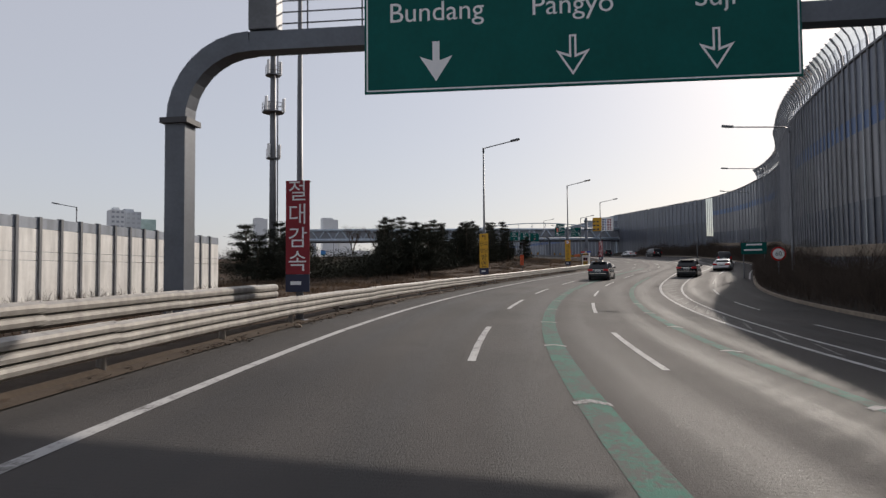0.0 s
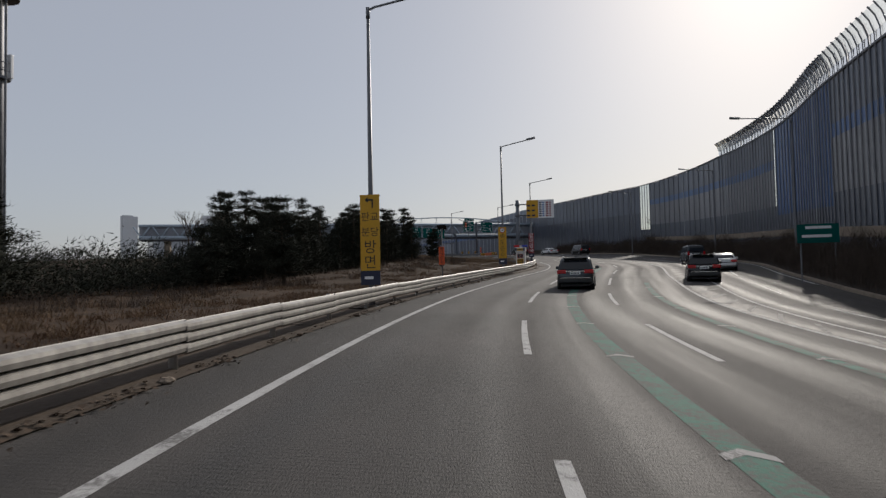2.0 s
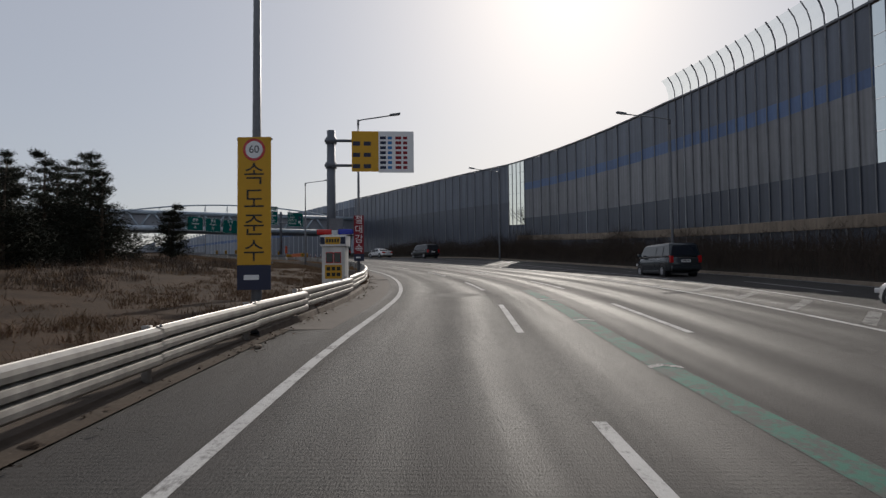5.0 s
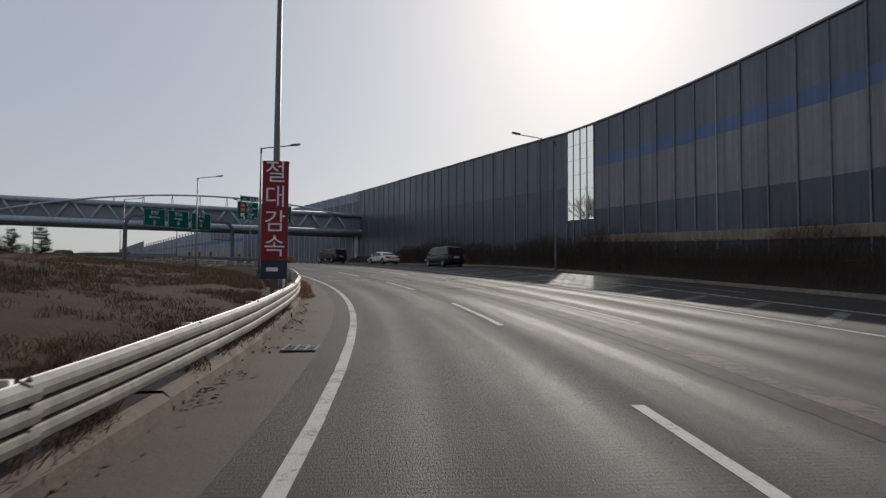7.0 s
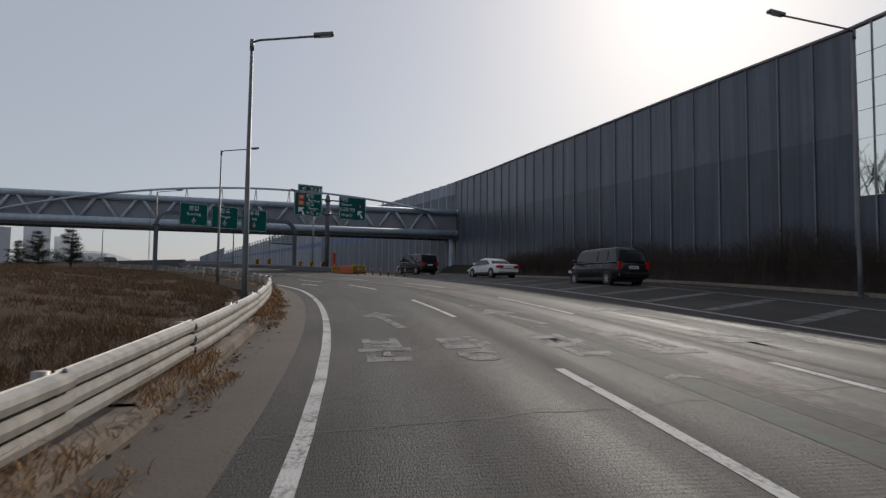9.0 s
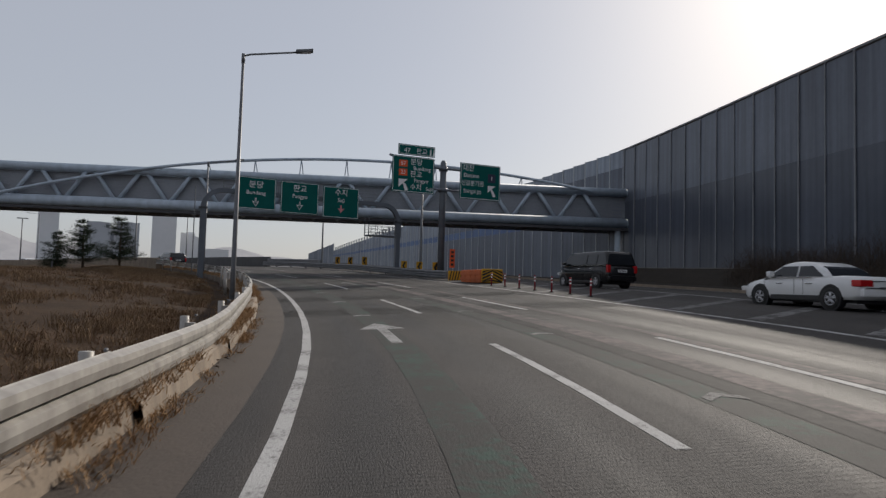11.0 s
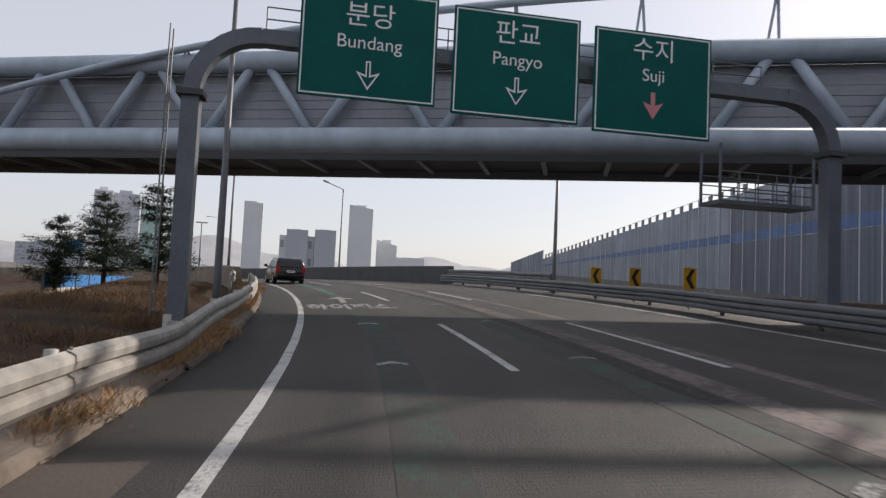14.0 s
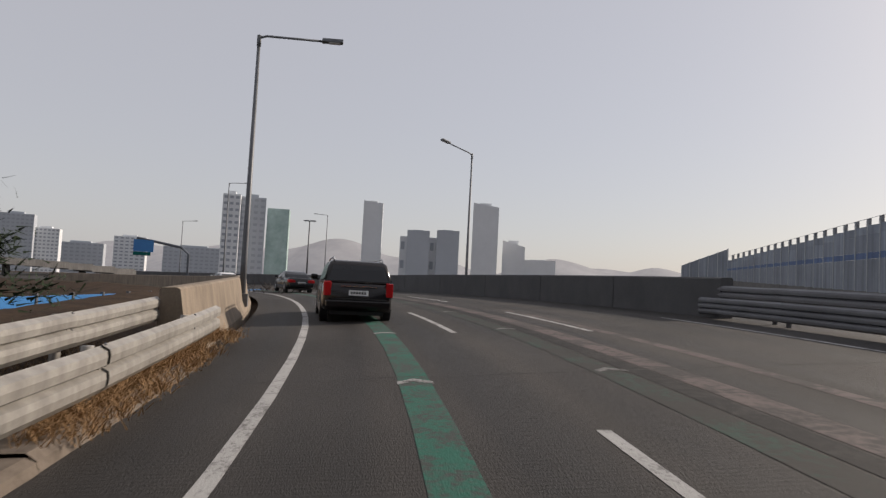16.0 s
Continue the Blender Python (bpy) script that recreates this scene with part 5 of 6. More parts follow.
# signs on the right verge
rs = thing("speed_sign", stand(49.6, 18.9), "round white speed limit sign with a red ring", "road sign")
bm = bmesh.new()
add_tube(bm, [(0, 0, -0.3), (0, 0, 3.2)], 0.045, 8)
part("post", bm, pole_steel, rs)
bm = bmesh.new()
add_tube(bm, [(0, -0.09, 2.75), (0, -0.06, 2.75)], 0.48, 28)
part("ring", bm, red_lens, rs)
bm = bmesh.new()
add_tube(bm, [(0, -0.11, 2.75), (0, -0.0915, 2.75)], 0.37, 28)
dc = part("disc", bm, sign_white, rs)
letters("60", 0.42, black, dc, Matrix.Translation((0, -0.114, 2.75)) @ UPRIGHT)
rg = thing("green_sign", stand(69.4, 18.7), "small green roadside sign on two posts", "road sign")
for x in (-0.9, 0.9):
    bm = bmesh.new()
    add_tube(bm, [(x, 0, -0.3), (x, 0, 3.6)], 0.05, 8)
    part("post", bm, pole_steel, rg)
bm = bmesh.new()
add_box(bm, -1.1, 1.1, -0.1, -0.05, 2.3, 3.4, bevel=0.01)
pl = part("board", bm, sign_green, rg)
for k in range(2):
    bm = bmesh.new()
    add_box(bm, -0.85 + 0.2 * k, 0.7, -0.107, -0.101, 2.62 + 0.5 * k, 2.78 + 0.5 * k)
    part("mark", bm, sign_white, pl)

# ---- mobile phone mast ----
mt = thing("mast", pose(*(at(59.7, -29.05, 0.0)), 0, 0, heading(61)), "tall grey steel antenna mast with two ringed platforms", "antenna mast")
bm = bmesh.new()
add_tube(bm, [(0, 0, -1), (0, 0, 12), (0, 0, 31)], [0.42, 0.36, 0.26], 14)
part("pole", bm, pole_steel, mt, smooth=True)
bm = bmesh.new()
add_tube(bm, [(0.62, 0, 0), (0.62, 0, 30)], 0.07, 8)
part("cable_duct", bm, pole_steel, mt)
for z, r in ((13.3, 0.7), (18.4, 1.15), (22.5, 0.8), (26.0, 1.3)):
    bm = bmesh.new()
    add_tube(bm, [(0, 0, z), (0, 0, z + 0.12)], r, 16)
    pf = part("platform", bm, pole_steel, mt)
    for k in range(10):
        bm = bmesh.new()
        a = 2 * math.pi * k / 10
        add_tube(bm, [(r * math.cos(a), r * math.sin(a), z), (r * math.cos(a), r * math.sin(a), z + 1.0)], 0.03, 5)
        part("cage_bar", bm, pole_steel, pf)
    for zz in (0.5, 1.0):
        bm = bmesh.new()
        add_tube(bm, [(r * math.cos(2 * math.pi * k / 16), r * math.sin(2 * math.pi * k / 16), z + zz) for k in range(17)], 0.03, 5, cap=False)
        part("cage_ring", bm, pole_steel, pf)
    for k in range(3):
        bm = bmesh.new()
        a = 2 * math.pi * k / 3 + 0.5
        add_box(bm, r * math.cos(a) - 0.15, r * math.cos(a) + 0.15, r * math.sin(a) - 0.1, r * math.sin(a) + 0.1, z + 0.1, z + 1.6, bevel=0.03)
        part("antenna", bm, sign_white, pf)


# ---- vehicles ----
def loft(bm, sections):
    """Skins rings of points, all with the same count, and closes the ends."""
    rings = [[bm.verts.new(p) for p in sec] for sec in sections]
    n = len(rings[0])
    for a, b in zip(rings, rings[1:]):
        for k in range(n):
            bm.faces.new((a[k], a[(k + 1) % n], b[(k + 1) % n], b[k]))
    bm.faces.new(rings[0][::-1])
    bm.faces.new(rings[-1])
    bmesh.ops.recalc_face_normals(bm, faces=bm.faces)


def ring(y, half, z0, z1, tumble=0.0, r=0.12):
    """A rounded cross-section of the body at y."""
    pts = []
    top = half - tumble
    pts += [(-half * 0.94, y, z0), (half * 0.94, y, z0), (half, y, z0 + r), (half, y, z0 + (z1 - z0) * 0.6)]
    pts += [(top + 0.02, y, z1 - r * 0.7), (top - r * 0.6, y, z1), (-top + r * 0.6, y, z1), (-top - 0.02, y, z1 - r * 0.7)]
    pts += [(-half, y, z0 + (z1 - z0) * 0.6), (-half, y, z0 + r)]
    return pts


def interp(table, y):
    for (a, va), (b, vb) in zip(table, table[1:]):
        if a <= y <= b:
            f = (y - a) / (b - a)
            return va + (vb - va) * f
    return table[0][1] if y < table[0][0] else table[-1][1]


def wheel(parent, x, y, r, side):
    bm = bmesh.new()
    w = 0.22
    prof = [(-w / 2, r * 0.62), (-w / 2, r * 0.93), (-w / 2 + 0.03, r), (w / 2 - 0.03, r), (w / 2, r * 0.93), (w / 2, r * 0.62)]
    n = 26
    rows = [[bm.verts.new((x + a, y + b * math.cos(2 * math.pi * k / n), r + b * math.sin(2 * math.pi * k / n))) for a, b in prof] for k in range(n)]
    for k in range(n):
        for j in range(len(prof) - 1):
            bm.faces.new((rows[k][j], rows[k][j + 1], rows[(k + 1) % n][j + 1], rows[(k + 1) % n][j]))
    bmesh.ops.recalc_face_normals(bm, faces=bm.faces)
    t = part("tyre", bm, tyre, parent, smooth=True)
    bm = bmesh.new()
    add_tube(bm, [(x + side * 0.02, y, r), (x + side * 0.03, y, r)], r * 0.63, 24)
    part("wheel_well_disc", bm, plastic, t)
    bm = bmesh.new()
    for k in range(5):
        a = 2 * math.pi * k / 5 + 0.3
        for d in (-0.16, 0.16):
            p, q = Vector((x + side * 0.1, y, r)), Vector((x + side * 0.085, y + r * 0.6 * math.cos(a + d), r + r * 0.6 * math.sin(a + d)))
            add_tube(bm, [p, q], [0.03, 0.022], 6)
    add_tube(bm, [(x + side * 0.06, y, r), (x + side * 0.12, y, r)], 0.06, 10)
    add_tube(bm, [(x + side * 0.085, y + r * 0.6 * math.cos(2 * math.pi * k / 24), r + r * 0.6 * math.sin(2 * math.pi * k / 24)) for k in range(25)], 0.02, 6, cap=False)
    part("rim", bm, alloy, t, smooth=True)


def car(s, u, kind, colour, label, turn=0.0):
    """A car facing along the road: y runs from its tail at 0 to its nose."""
    K = {
        "suv": dict(L=4.85, W=1.95, H=1.76, belt=1.12, tail=0.35, rearscreen=0.62, roof=(0.75, 2.55), screen=3.35, hood=1.08, nose=0.92, r=0.37, wheels=(0.95, 3.85)),
        "van": dict(L=5.1, W=1.98, H=1.74, belt=1.12, tail=0.18, rearscreen=0.3, roof=(0.45, 3.1), screen=4.05, hood=1.06, nose=0.88, r=0.35, wheels=(0.95, 4.05)),
        "boxvan": dict(L=5.1, W=1.92, H=1.95, belt=1.2, tail=0.1, rearscreen=0.18, roof=(0.25, 3.7), screen=4.35, hood=1.15, nose=0.95, r=0.34, wheels=(1.0, 4.2)),
        "sedan": dict(L=4.85, W=1.85, H=1.46, belt=0.95, tail=0.95, rearscreen=1.0, roof=(1.75, 2.85), screen=3.65, hood=0.93, nose=0.78, r=0.33, wheels=(0.98, 3.8)),
    }[kind]
    L, W, H, belt = K["L"], K["W"], K["H"], K["belt"]
    hw = W / 2
    ob = thing("car", stand(s, u, 0.0, turn), label, "car", "cars on the road")
    # lower body
    lid = belt - 0.02 if kind != "sedan" else 1.0
    topz = [(0, lid - 0.14), (0.12, lid - 0.02), (0.5, lid), (K["screen"] - 0.2, belt - 0.02), (K["screen"] + 0.1, K["hood"]), (L - 0.35, K["nose"]), (L - 0.05, K["nose"] - 0.16), (L, K["nose"] - 0.3)]
    half = [(0, hw - 0.16), (0.1, hw - 0.06), (0.5, hw), (L - 0.9, hw), (L - 0.3, hw - 0.1), (L, hw - 0.32)]
    low = [(0, 0.42), (0.25, 0.3), (L - 0.3, 0.27), (L, 0.36)]
    ys = [0, 0.06, 0.14, 0.3, 0.55, 0.9, 1.4, 1.9, 2.4, 2.9, 3.3, 3.7, 4.0, 4.3, L - 0.35, L - 0.15, L - 0.05, L]
    ys = sorted({min(y, L) for y in ys})
    bm = bmesh.new()
    loft(bm, [ring(y, interp(half, y), interp(low, y), interp(topz, y), 0.05, 0.1) for y in ys])
    part("body", bm, colour, ob, smooth=True)
    # cabin
    a0, a1 = K["roof"]
    y0, y1 = K["tail"] if kind != "sedan" else K["tail"], K["screen"]
    cab = []
    for y, z in ((y0, belt - 0.05), (y0 + (a0 - y0) * 0.5, belt + (H - belt) * 0.55), (a0, H - 0.07), (a0 + 0.3, H - 0.015), ((a0 + a1) / 2, H), (a1 - 0.2, H - 0.02), (a1 + 0.1, H - 0.08), (a1 + (y1 - a1) * 0.55, belt + (H - belt) * 0.48), (y1, belt - 0.05)):
        f = (z - belt) / (H - belt)
        w1 = hw - 0.06 - 0.17 * max(0, f)
        cab.append([(-hw + 0.05, y, belt - 0.08), (hw - 0.05, y, belt - 0.08), (hw - 0.06, y, belt), (w1 + 0.02, y, z - 0.05), (w1 - 0.07, y, z), (-w1 + 0.07, y, z), (-w1 - 0.02, y, z - 0.05), (-hw + 0.06, y, belt)])
    bm = bmesh.new()
    loft(bm, cab)
    part("cabin", bm, colour, ob, smooth=True)

    def pane(name, pts):
        bm = bmesh.new()
        bm.faces.new([bm.verts.new(p) for p in pts])
        part(name, bm, car_glass, ob)

    def side_x(z):
        f = (z - belt) / (H - belt)
        return hw - 0.035 - 0.165 * f

    zb, zt = belt + 0.03, H - 0.15
    posts = [a0 + 0.15 if kind != "sedan" else a0 - 0.1, (a0 + a1) / 2 - 0.15, a1 - 0.1]
    for sg in (-1, 1):
        cuts = [posts[0] - 0.3, posts[0] + (posts[1] - posts[0]) * 0.42, posts[1] + 0.12, a1 + 0.42]
        if kind in ("suv", "van", "boxvan"):
            quads = [(cuts[0], cuts[1] - 0.05, posts[0], cuts[1] - 0.05), (cuts[1] + 0.05, cuts[2] - 0.04, cuts[1] + 0.05, cuts[2] - 0.04), (cuts[2] + 0.04, a1 + (y1 - a1) * 0.8, cuts[2] + 0.04, a1 + 0.08)]
        else:
            quads = [(a0 - 0.5, cuts[2] - 0.04, a0, cuts[2] - 0.04), (cuts[2] + 0.04, a1 + (y1 - a1) * 0.8, cuts[2] + 0.04, a1 + 0.08)]
        for b0, b1, t0, t1 in quads:
            pane("side_window", [(sg * side_x(zb), b0, zb), (sg * side_x(zb), b1, zb), (sg * side_x(zt), t1, zt), (sg * side_x(zt), t0, zt)])
        bm = bmesh.new()
        add_box(bm, sg * hw - 0.02 if sg > 0 else sg * hw - 0.012, sg * hw + 0.012 if sg > 0 else sg * hw + 0.02, a0 - 0.1, y1 - 0.1, belt - 0.02, belt + 0.005)
        part("belt_trim", bm, chrome, ob)
        for yd in ((a0 + a1) / 2 - 0.55, (a0 + a1) / 2 + 0.65):
            bm = bmesh.new()
            add_box(bm, sg * hw - 0.03, sg * hw + 0.03, yd - 0.13, yd + 0.13, belt - 0.2, belt - 0.16, bevel=0.01)
            part("door_handle", bm, chrome, ob)
        for yd in (a0 + 0.25, (a0 + a1) / 2 + 0.05, a1 + 0.75):
            bm = bmesh.new()
            add_box(bm, sg * (hw + 0.002) - 0.004, sg * (hw + 0.002) + 0.004, yd - 0.006, yd + 0.006, 0.45, belt - 0.05)
            part("door_seam", bm, black, ob)
        bm = bmesh.new()
        add_box(bm, sg * (hw - 0.08) - 0.09, sg * (hw - 0.08) + 0.09, 1.2 if kind != "van" else 1.3, K["wheels"][1] - 0.45, 0.24, 0.42, bevel=0.04)
        part("sill", bm, plastic, ob)
        bm = bmesh.new()
        add_box(bm, sg * (hw + 0.14) - 0.11, sg * (hw + 0.14) + 0.11, y1 - 0.55, y1 - 0.38, belt + 0.02, belt + 0.2, bevel=0.05)
        part("mirror", bm, colour, ob)
        bm = bmesh.new()
        add_box(bm, sg * (hw + 0.02) - 0.05, sg * (hw + 0.02) + 0.05, y1 - 0.5, y1 - 0.42, belt + 0.0, belt + 0.06)
        part("mirror_stalk", bm, plastic, ob)
        # wheel arches
        for yw in K["wheels"]:
            bm = bmesh.new()
            r = K["r"] + 0.06
            add_tube(bm, [(sg * (hw - 0.03), yw + r * math.cos(a), K["r"] + r * math.sin(a)) for a in [math.pi * k / 12 for k in range(13)]], 0.045, 6)
            part("wheel_arch", bm, plastic, ob, smooth=True)
            bm = bmesh.new()
            add_tube(bm, [(sg * (hw - 0.2), yw, K["r"] + 0.02), (sg * (hw + 0.004), yw, K["r"] + 0.02)], r, 22)
            part("arch_well", bm, black, ob)
            wheel(ob, sg * (hw - 0.09), yw, K["r"], sg)
        # tail lamp wrapping the corner
        zl = belt - 0.1 if kind != "sedan" else 0.82
        bm = bmesh.new()
        if kind in ("suv", "sedan"):
            add_box(bm, min(sg * (hw - 0.5), sg * (hw - 0.02)), max(sg * (hw - 0.5), sg * (hw - 0.02)), -0.015, 0.3, zl - 0.14, zl + 0.06, bevel=0.04)
        else:
            add_box(bm, min(sg * (hw - 0.24), sg * (hw - 0.03)), max(sg * (hw - 0.24), sg * (hw - 0.03)), -0.012, 0.14, zl - 0.3, zl + 0.1, bevel=0.04)
        part("tail_lamp", bm, red_lens, ob)
        bm = bmesh.new()
        add_box(bm, min(sg * (hw - 0.5), sg * (hw - 0.12)), max(sg * (hw - 0.5), sg * (hw - 0.12)), L - 0.35, L - 0.02, K["nose"] - 0.26, K["nose"] - 0.1, bevel=0.04)
        part("headlight", bm, clear_lens, ob)
        if kind in ("suv", "van"):
            bm = bmesh.new()
            xr = hw - 0.3
            add_tube(bm, [(sg * xr, a0 + 0.1, H - 0.02), (sg * xr, a0 + 0.25, H + 0.06), (sg * xr, a1 - 0.2, H + 0.06), (sg * xr, a1, H - 0.02)], 0.022, 8)
            part("roof_rail", bm, alloy, ob, smooth=True)
    # rear and front screens
    def slope(y_low, y_top, z_low, z_top, inset):
        xl, xt = side_x(z_low) - inset, side_x(z_top) - inset - 0.02
        return [(-xl, y_low, z_low), (xl, y_low, z_low), (xt, y_top, z_top), (-xt, y_top, z_top)]

    def on_slope(ya, za, yb, zb_, z):
        return ya + (yb - ya) * (z - za) / (zb_ - za)

    mid = (y0 + (a0 - y0) * 0.5, belt + (H - belt) * 0.55)
    zr0, zr1 = belt + 0.03, H - 0.16
    yr0 = on_slope(y0, belt - 0.05, mid[0], mid[1], zr0) - 0.012
    yr1 = on_slope(mid[0], mid[1], a0, H - 0.07, zr1) - 0.012
    ym = mid[0] - 0.012
    for lo_y, lo_z, hi_y, hi_z in ((yr0, zr0, ym, mid[1]), (ym, mid[1], yr1, zr1)):
        bm = bmesh.new()
        bm.faces.new([bm.verts.new(p) for p in slope(lo_y, hi_y, lo_z, hi_z, 0.11)])
        part("rear_screen", bm, car_glass, ob)
    fm = (a1 + (y1 - a1) * 0.55, belt + (H - belt) * 0.48)
    for lo, hi in (((y1 - 0.04 + 0.02, belt + 0.02), (fm[0] + 0.014, fm[1])), ((fm[0] + 0.014, fm[1]), (a1 + 0.13, H - 0.1))):
        bm = bmesh.new()
        bm.faces.new([bm.verts.new(p) for p in slope(lo[0], hi[0], lo[1], hi[1], 0.1)])
        part("windscreen", bm, car_glass, ob)
    # tail details
    bm = bmesh.new()
    add_box(bm, -hw + 0.1, hw - 0.1, -0.05, 0.2, 0.4, 0.62, bevel=0.05)
    part("rear_bumper", bm, plastic if kind == "suv" else colour, ob)
    bm = bmesh.new()
    add_box(bm, -hw + 0.2, hw - 0.2, -0.056, -0.03, 0.64, 0.665)
    part("bumper_trim", bm, chrome if kind == "suv" else plastic, ob)
    zp = {"sedan": 0.66, "suv": belt - 0.22}.get(kind, belt - 0.3)
    bm = bmesh.new()
    add_box(bm, -0.27, 0.27, -0.022, 0.02, zp - 0.07, zp + 0.07)
    npl = part("number_plate", bm, sign_white, ob)
    for k in range(6):
        bm = bmesh.new()
        add_box(bm, -0.22 + 0.075 * k, -0.17 + 0.075 * k, -0.0275, -0.023, zp - 0.035, zp + 0.035)
        part("plate_bar", bm, black, npl)
    bm = bmesh.new()
    add_box(bm, -0.5, 0.5, -0.02, 0.05, belt - 0.14 if kind != "sedan" else 0.84, belt - 0.11 if kind != "sedan" else 0.86)
    part("tailgate_trim", bm, chrome, ob)
    bm = bmesh.new()
    add_box(bm, -hw + 0.35, hw - 0.35, L - 0.06, L + 0.01, 0.5, K["nose"] - 0.32, bevel=0.03)
    part("grille", bm, plastic, ob)
    if kind == "suv":
        bm = bmesh.new()
        add_box(bm, -0.62, 0.62, a0 - 0.22, a0 + 0.1, H - 0.06, H - 0.02, bevel=0.015)
        part("spoiler", bm, colour, ob)
        bm = bmesh.new()
        add_box(bm, -0.03, 0.03, a0 + 0.25, a0 + 0.42, H - 0.02, H + 0.06, bevel=0.015)
        part("antenna_fin", bm, plastic, ob)
    bm = bmesh.new()
    add_box(bm, -hw + 0.25, hw - 0.25, 0.3, L - 0.4, 0.2, 0.45)
    part("underbody", bm, black, ob)
    return ob


car(62.6, 5.25, "suv", paint_grey, "gunmetal grey sport utility car with roof rails")
car(235.0, 1.38, "van", paint_maroon, "very dark people carrier with red tail lamps", 1)
car(152.0, 16.0, "boxvan", paint_black, "black passenger van on the shaded carriageway", 3)
car(179.5, 16.9, "boxvan", paint_black, "black passenger van beyond the gore posts", 4)
car(165.0, 16.0, "sedan", paint_white, "white sedan driving beyond the hatched gore", 3)
car(70.2, 12.6, "suv", paint_black, "black sport utility car driving beyond the hatched gore", -3)
car(83.4, 15.4, "sedan", paint_white, "white sedan driving on the shaded carriageway", -3)
car(103.0, 16.0, "boxvan", paint_grey, "grey van on the asphalt beyond the hatched gore", 0)
car(262.3, 2.4, "sedan", paint_black, "dark sedan on the ramp beside the parapet", 2)
car(283.0, 2.0, "sedan", paint_white, "white sedan on the ramp beside the parapet", 2)


# ---- plants ----
def soup(name, verts, faces, material, label, category="", kind="stuff", parent=None):
    me = bpy.data.meshes.new(name)
    me.from_pydata(verts, [], faces)
    me.materials.append(material)
    ob = new(name, me)
    if parent:
        ob.parent = parent
        if label:
            tagged(ob, label)
    else:
        tagged(ob, label, category, kind=kind)
    return ob


def add_blade(verts, faces, p, h, w, lean, rnd_, bend=0.3):
    a = rnd_.uniform(0, 2 * math.pi)
    dx, dy = math.cos(a) * w / 2, math.sin(a) * w / 2
    b = rnd_.uniform(0, 2 * math.pi)
    lx, ly = math.cos(b) * lean * h, math.sin(b) * lean * h
    n = len(verts)
    mx, my, mz = p[0] + lx * bend, p[1] + ly * bend, p[2] + h * 0.6
    verts += [(p[0] - dx, p[1] - dy, p[2]), (p[0] + dx, p[1] + dy, p[2]), (mx + dx * 0.7, my + dy * 0.7, mz), (mx - dx * 0.7, my - dy * 0.7, mz), (p[0] + lx, p[1] + ly, p[2] + h)]
    faces += [(n, n + 1, n + 2, n + 3), (n + 3, n + 2, n + 4)]


rp = random.Random(21)


def field_blades(name, count, s_range, u_range, h_range, w, material, label, patch=0.0, lift=0.0, tuft=1, spread=0.1):
    """Blades in tufts of about `tuft`, thinned out where the noise is low."""
    verts, faces = [], []
    while len(faces) < count * 2:
        s = rp.uniform(*s_range)
        u = u_range[0] + (u_range[1] - u_range[0]) * rp.random() ** 1.5
        p = at(s, u)
        if patch and noise.noise((p.x / 4, p.y / 4, 3.0)) + 0.6 * noise.noise((p.x / 1.3, p.y / 1.3, 7.0)) < patch - 0.5 + rp.uniform(-0.2, 0.2):
            continue
        z = field_height(s, u, p.x, p.y, -u) - 0.03 if u < -2.2 and not lift else p.z + (lift if 84 < s < 193 else 0.12 if lift else 0.0)
        size = rp.uniform(0.5, 1.0)
        for _ in range(rp.randint(max(1, tuft // 2), tuft + tuft // 2)):
            q = (p.x + rp.gauss(0, spread), p.y + rp.gauss(0, spread), z)
            add_blade(verts, faces, q if tuft > 1 else (p.x, p.y, z), size * rp.uniform(*h_range), w * rp.uniform(0.6, 1.4), rp.uniform(0.2, 1.0) if h_range[1] > 0.3 else rp.uniform(0.5, 2.1), rp)
    return soup(name, verts, faces, material, label, "grass")


field_blades("dry_grass_tufts", 100000, (0, 216), (-3.2, -26), (0.06, 0.26), 0.02, straw_dark, "dry brown grass and weeds on the field", 0.3, 0.0, 14, 0.13)
field_blades("dry_grass_tufts", 110000, (30, 216), (-3.4, -34), (0.12, 0.42), 0.018, straw_field, "pale dry grass in tufts on the field", 0.5, 0.0, 16, 0.14)
field_blades("dry_grass_tufts", 60000, (120, 216), (-2.6, -16), (0.12, 0.4), 0.014, straw_field, "tall pale dry grass near the guardrail", 0.4, 0.0, 16, 0.12)
field_blades("dead_brush", 24000, (0, 130), (-11, -34), (0.3, 0.9), 0.016, bush_mat, "dark dead brush on the field", 0.55, 0.0, 10, 0.25)
field_blades("verge_weeds", 18000, (-10, 115), (-2.2, -6.5), (0.08, 0.4), 0.013, straw_dark, "dead weeds behind the guardrail", 0.4, 0.0, 12, 0.12)
field_blades("verge_straw", 24000, (116, 205), (-1.42, -2.15), (0.05, 0.3), 0.011, straw, "dry straw growing over the kerb", 0.42, 0.25, 10, 0.07)
field_blades("kerb_weeds", 3500, (84, 118), (-1.72, -2.3), (0.06, 0.28), 0.012, straw_dark, "dead brown weeds on the kerb", 0.6, 0.22, 12, 0.08)
field_blades("dry_grass_tufts", 24000, (196, 231), (-2.5, -10), (0.08, 0.26), 0.014, straw_field, "pale dry grass beside the end of the guardrail", 0.35, 0.0, 16, 0.12)
field_blades("verge_straw", 14000, (205, 232), (-1.6, -2.3), (0.05, 0.3), 0.011, straw, "dry straw between the guardrail and the kerb", 0.42, 0.2, 10, 0.07)
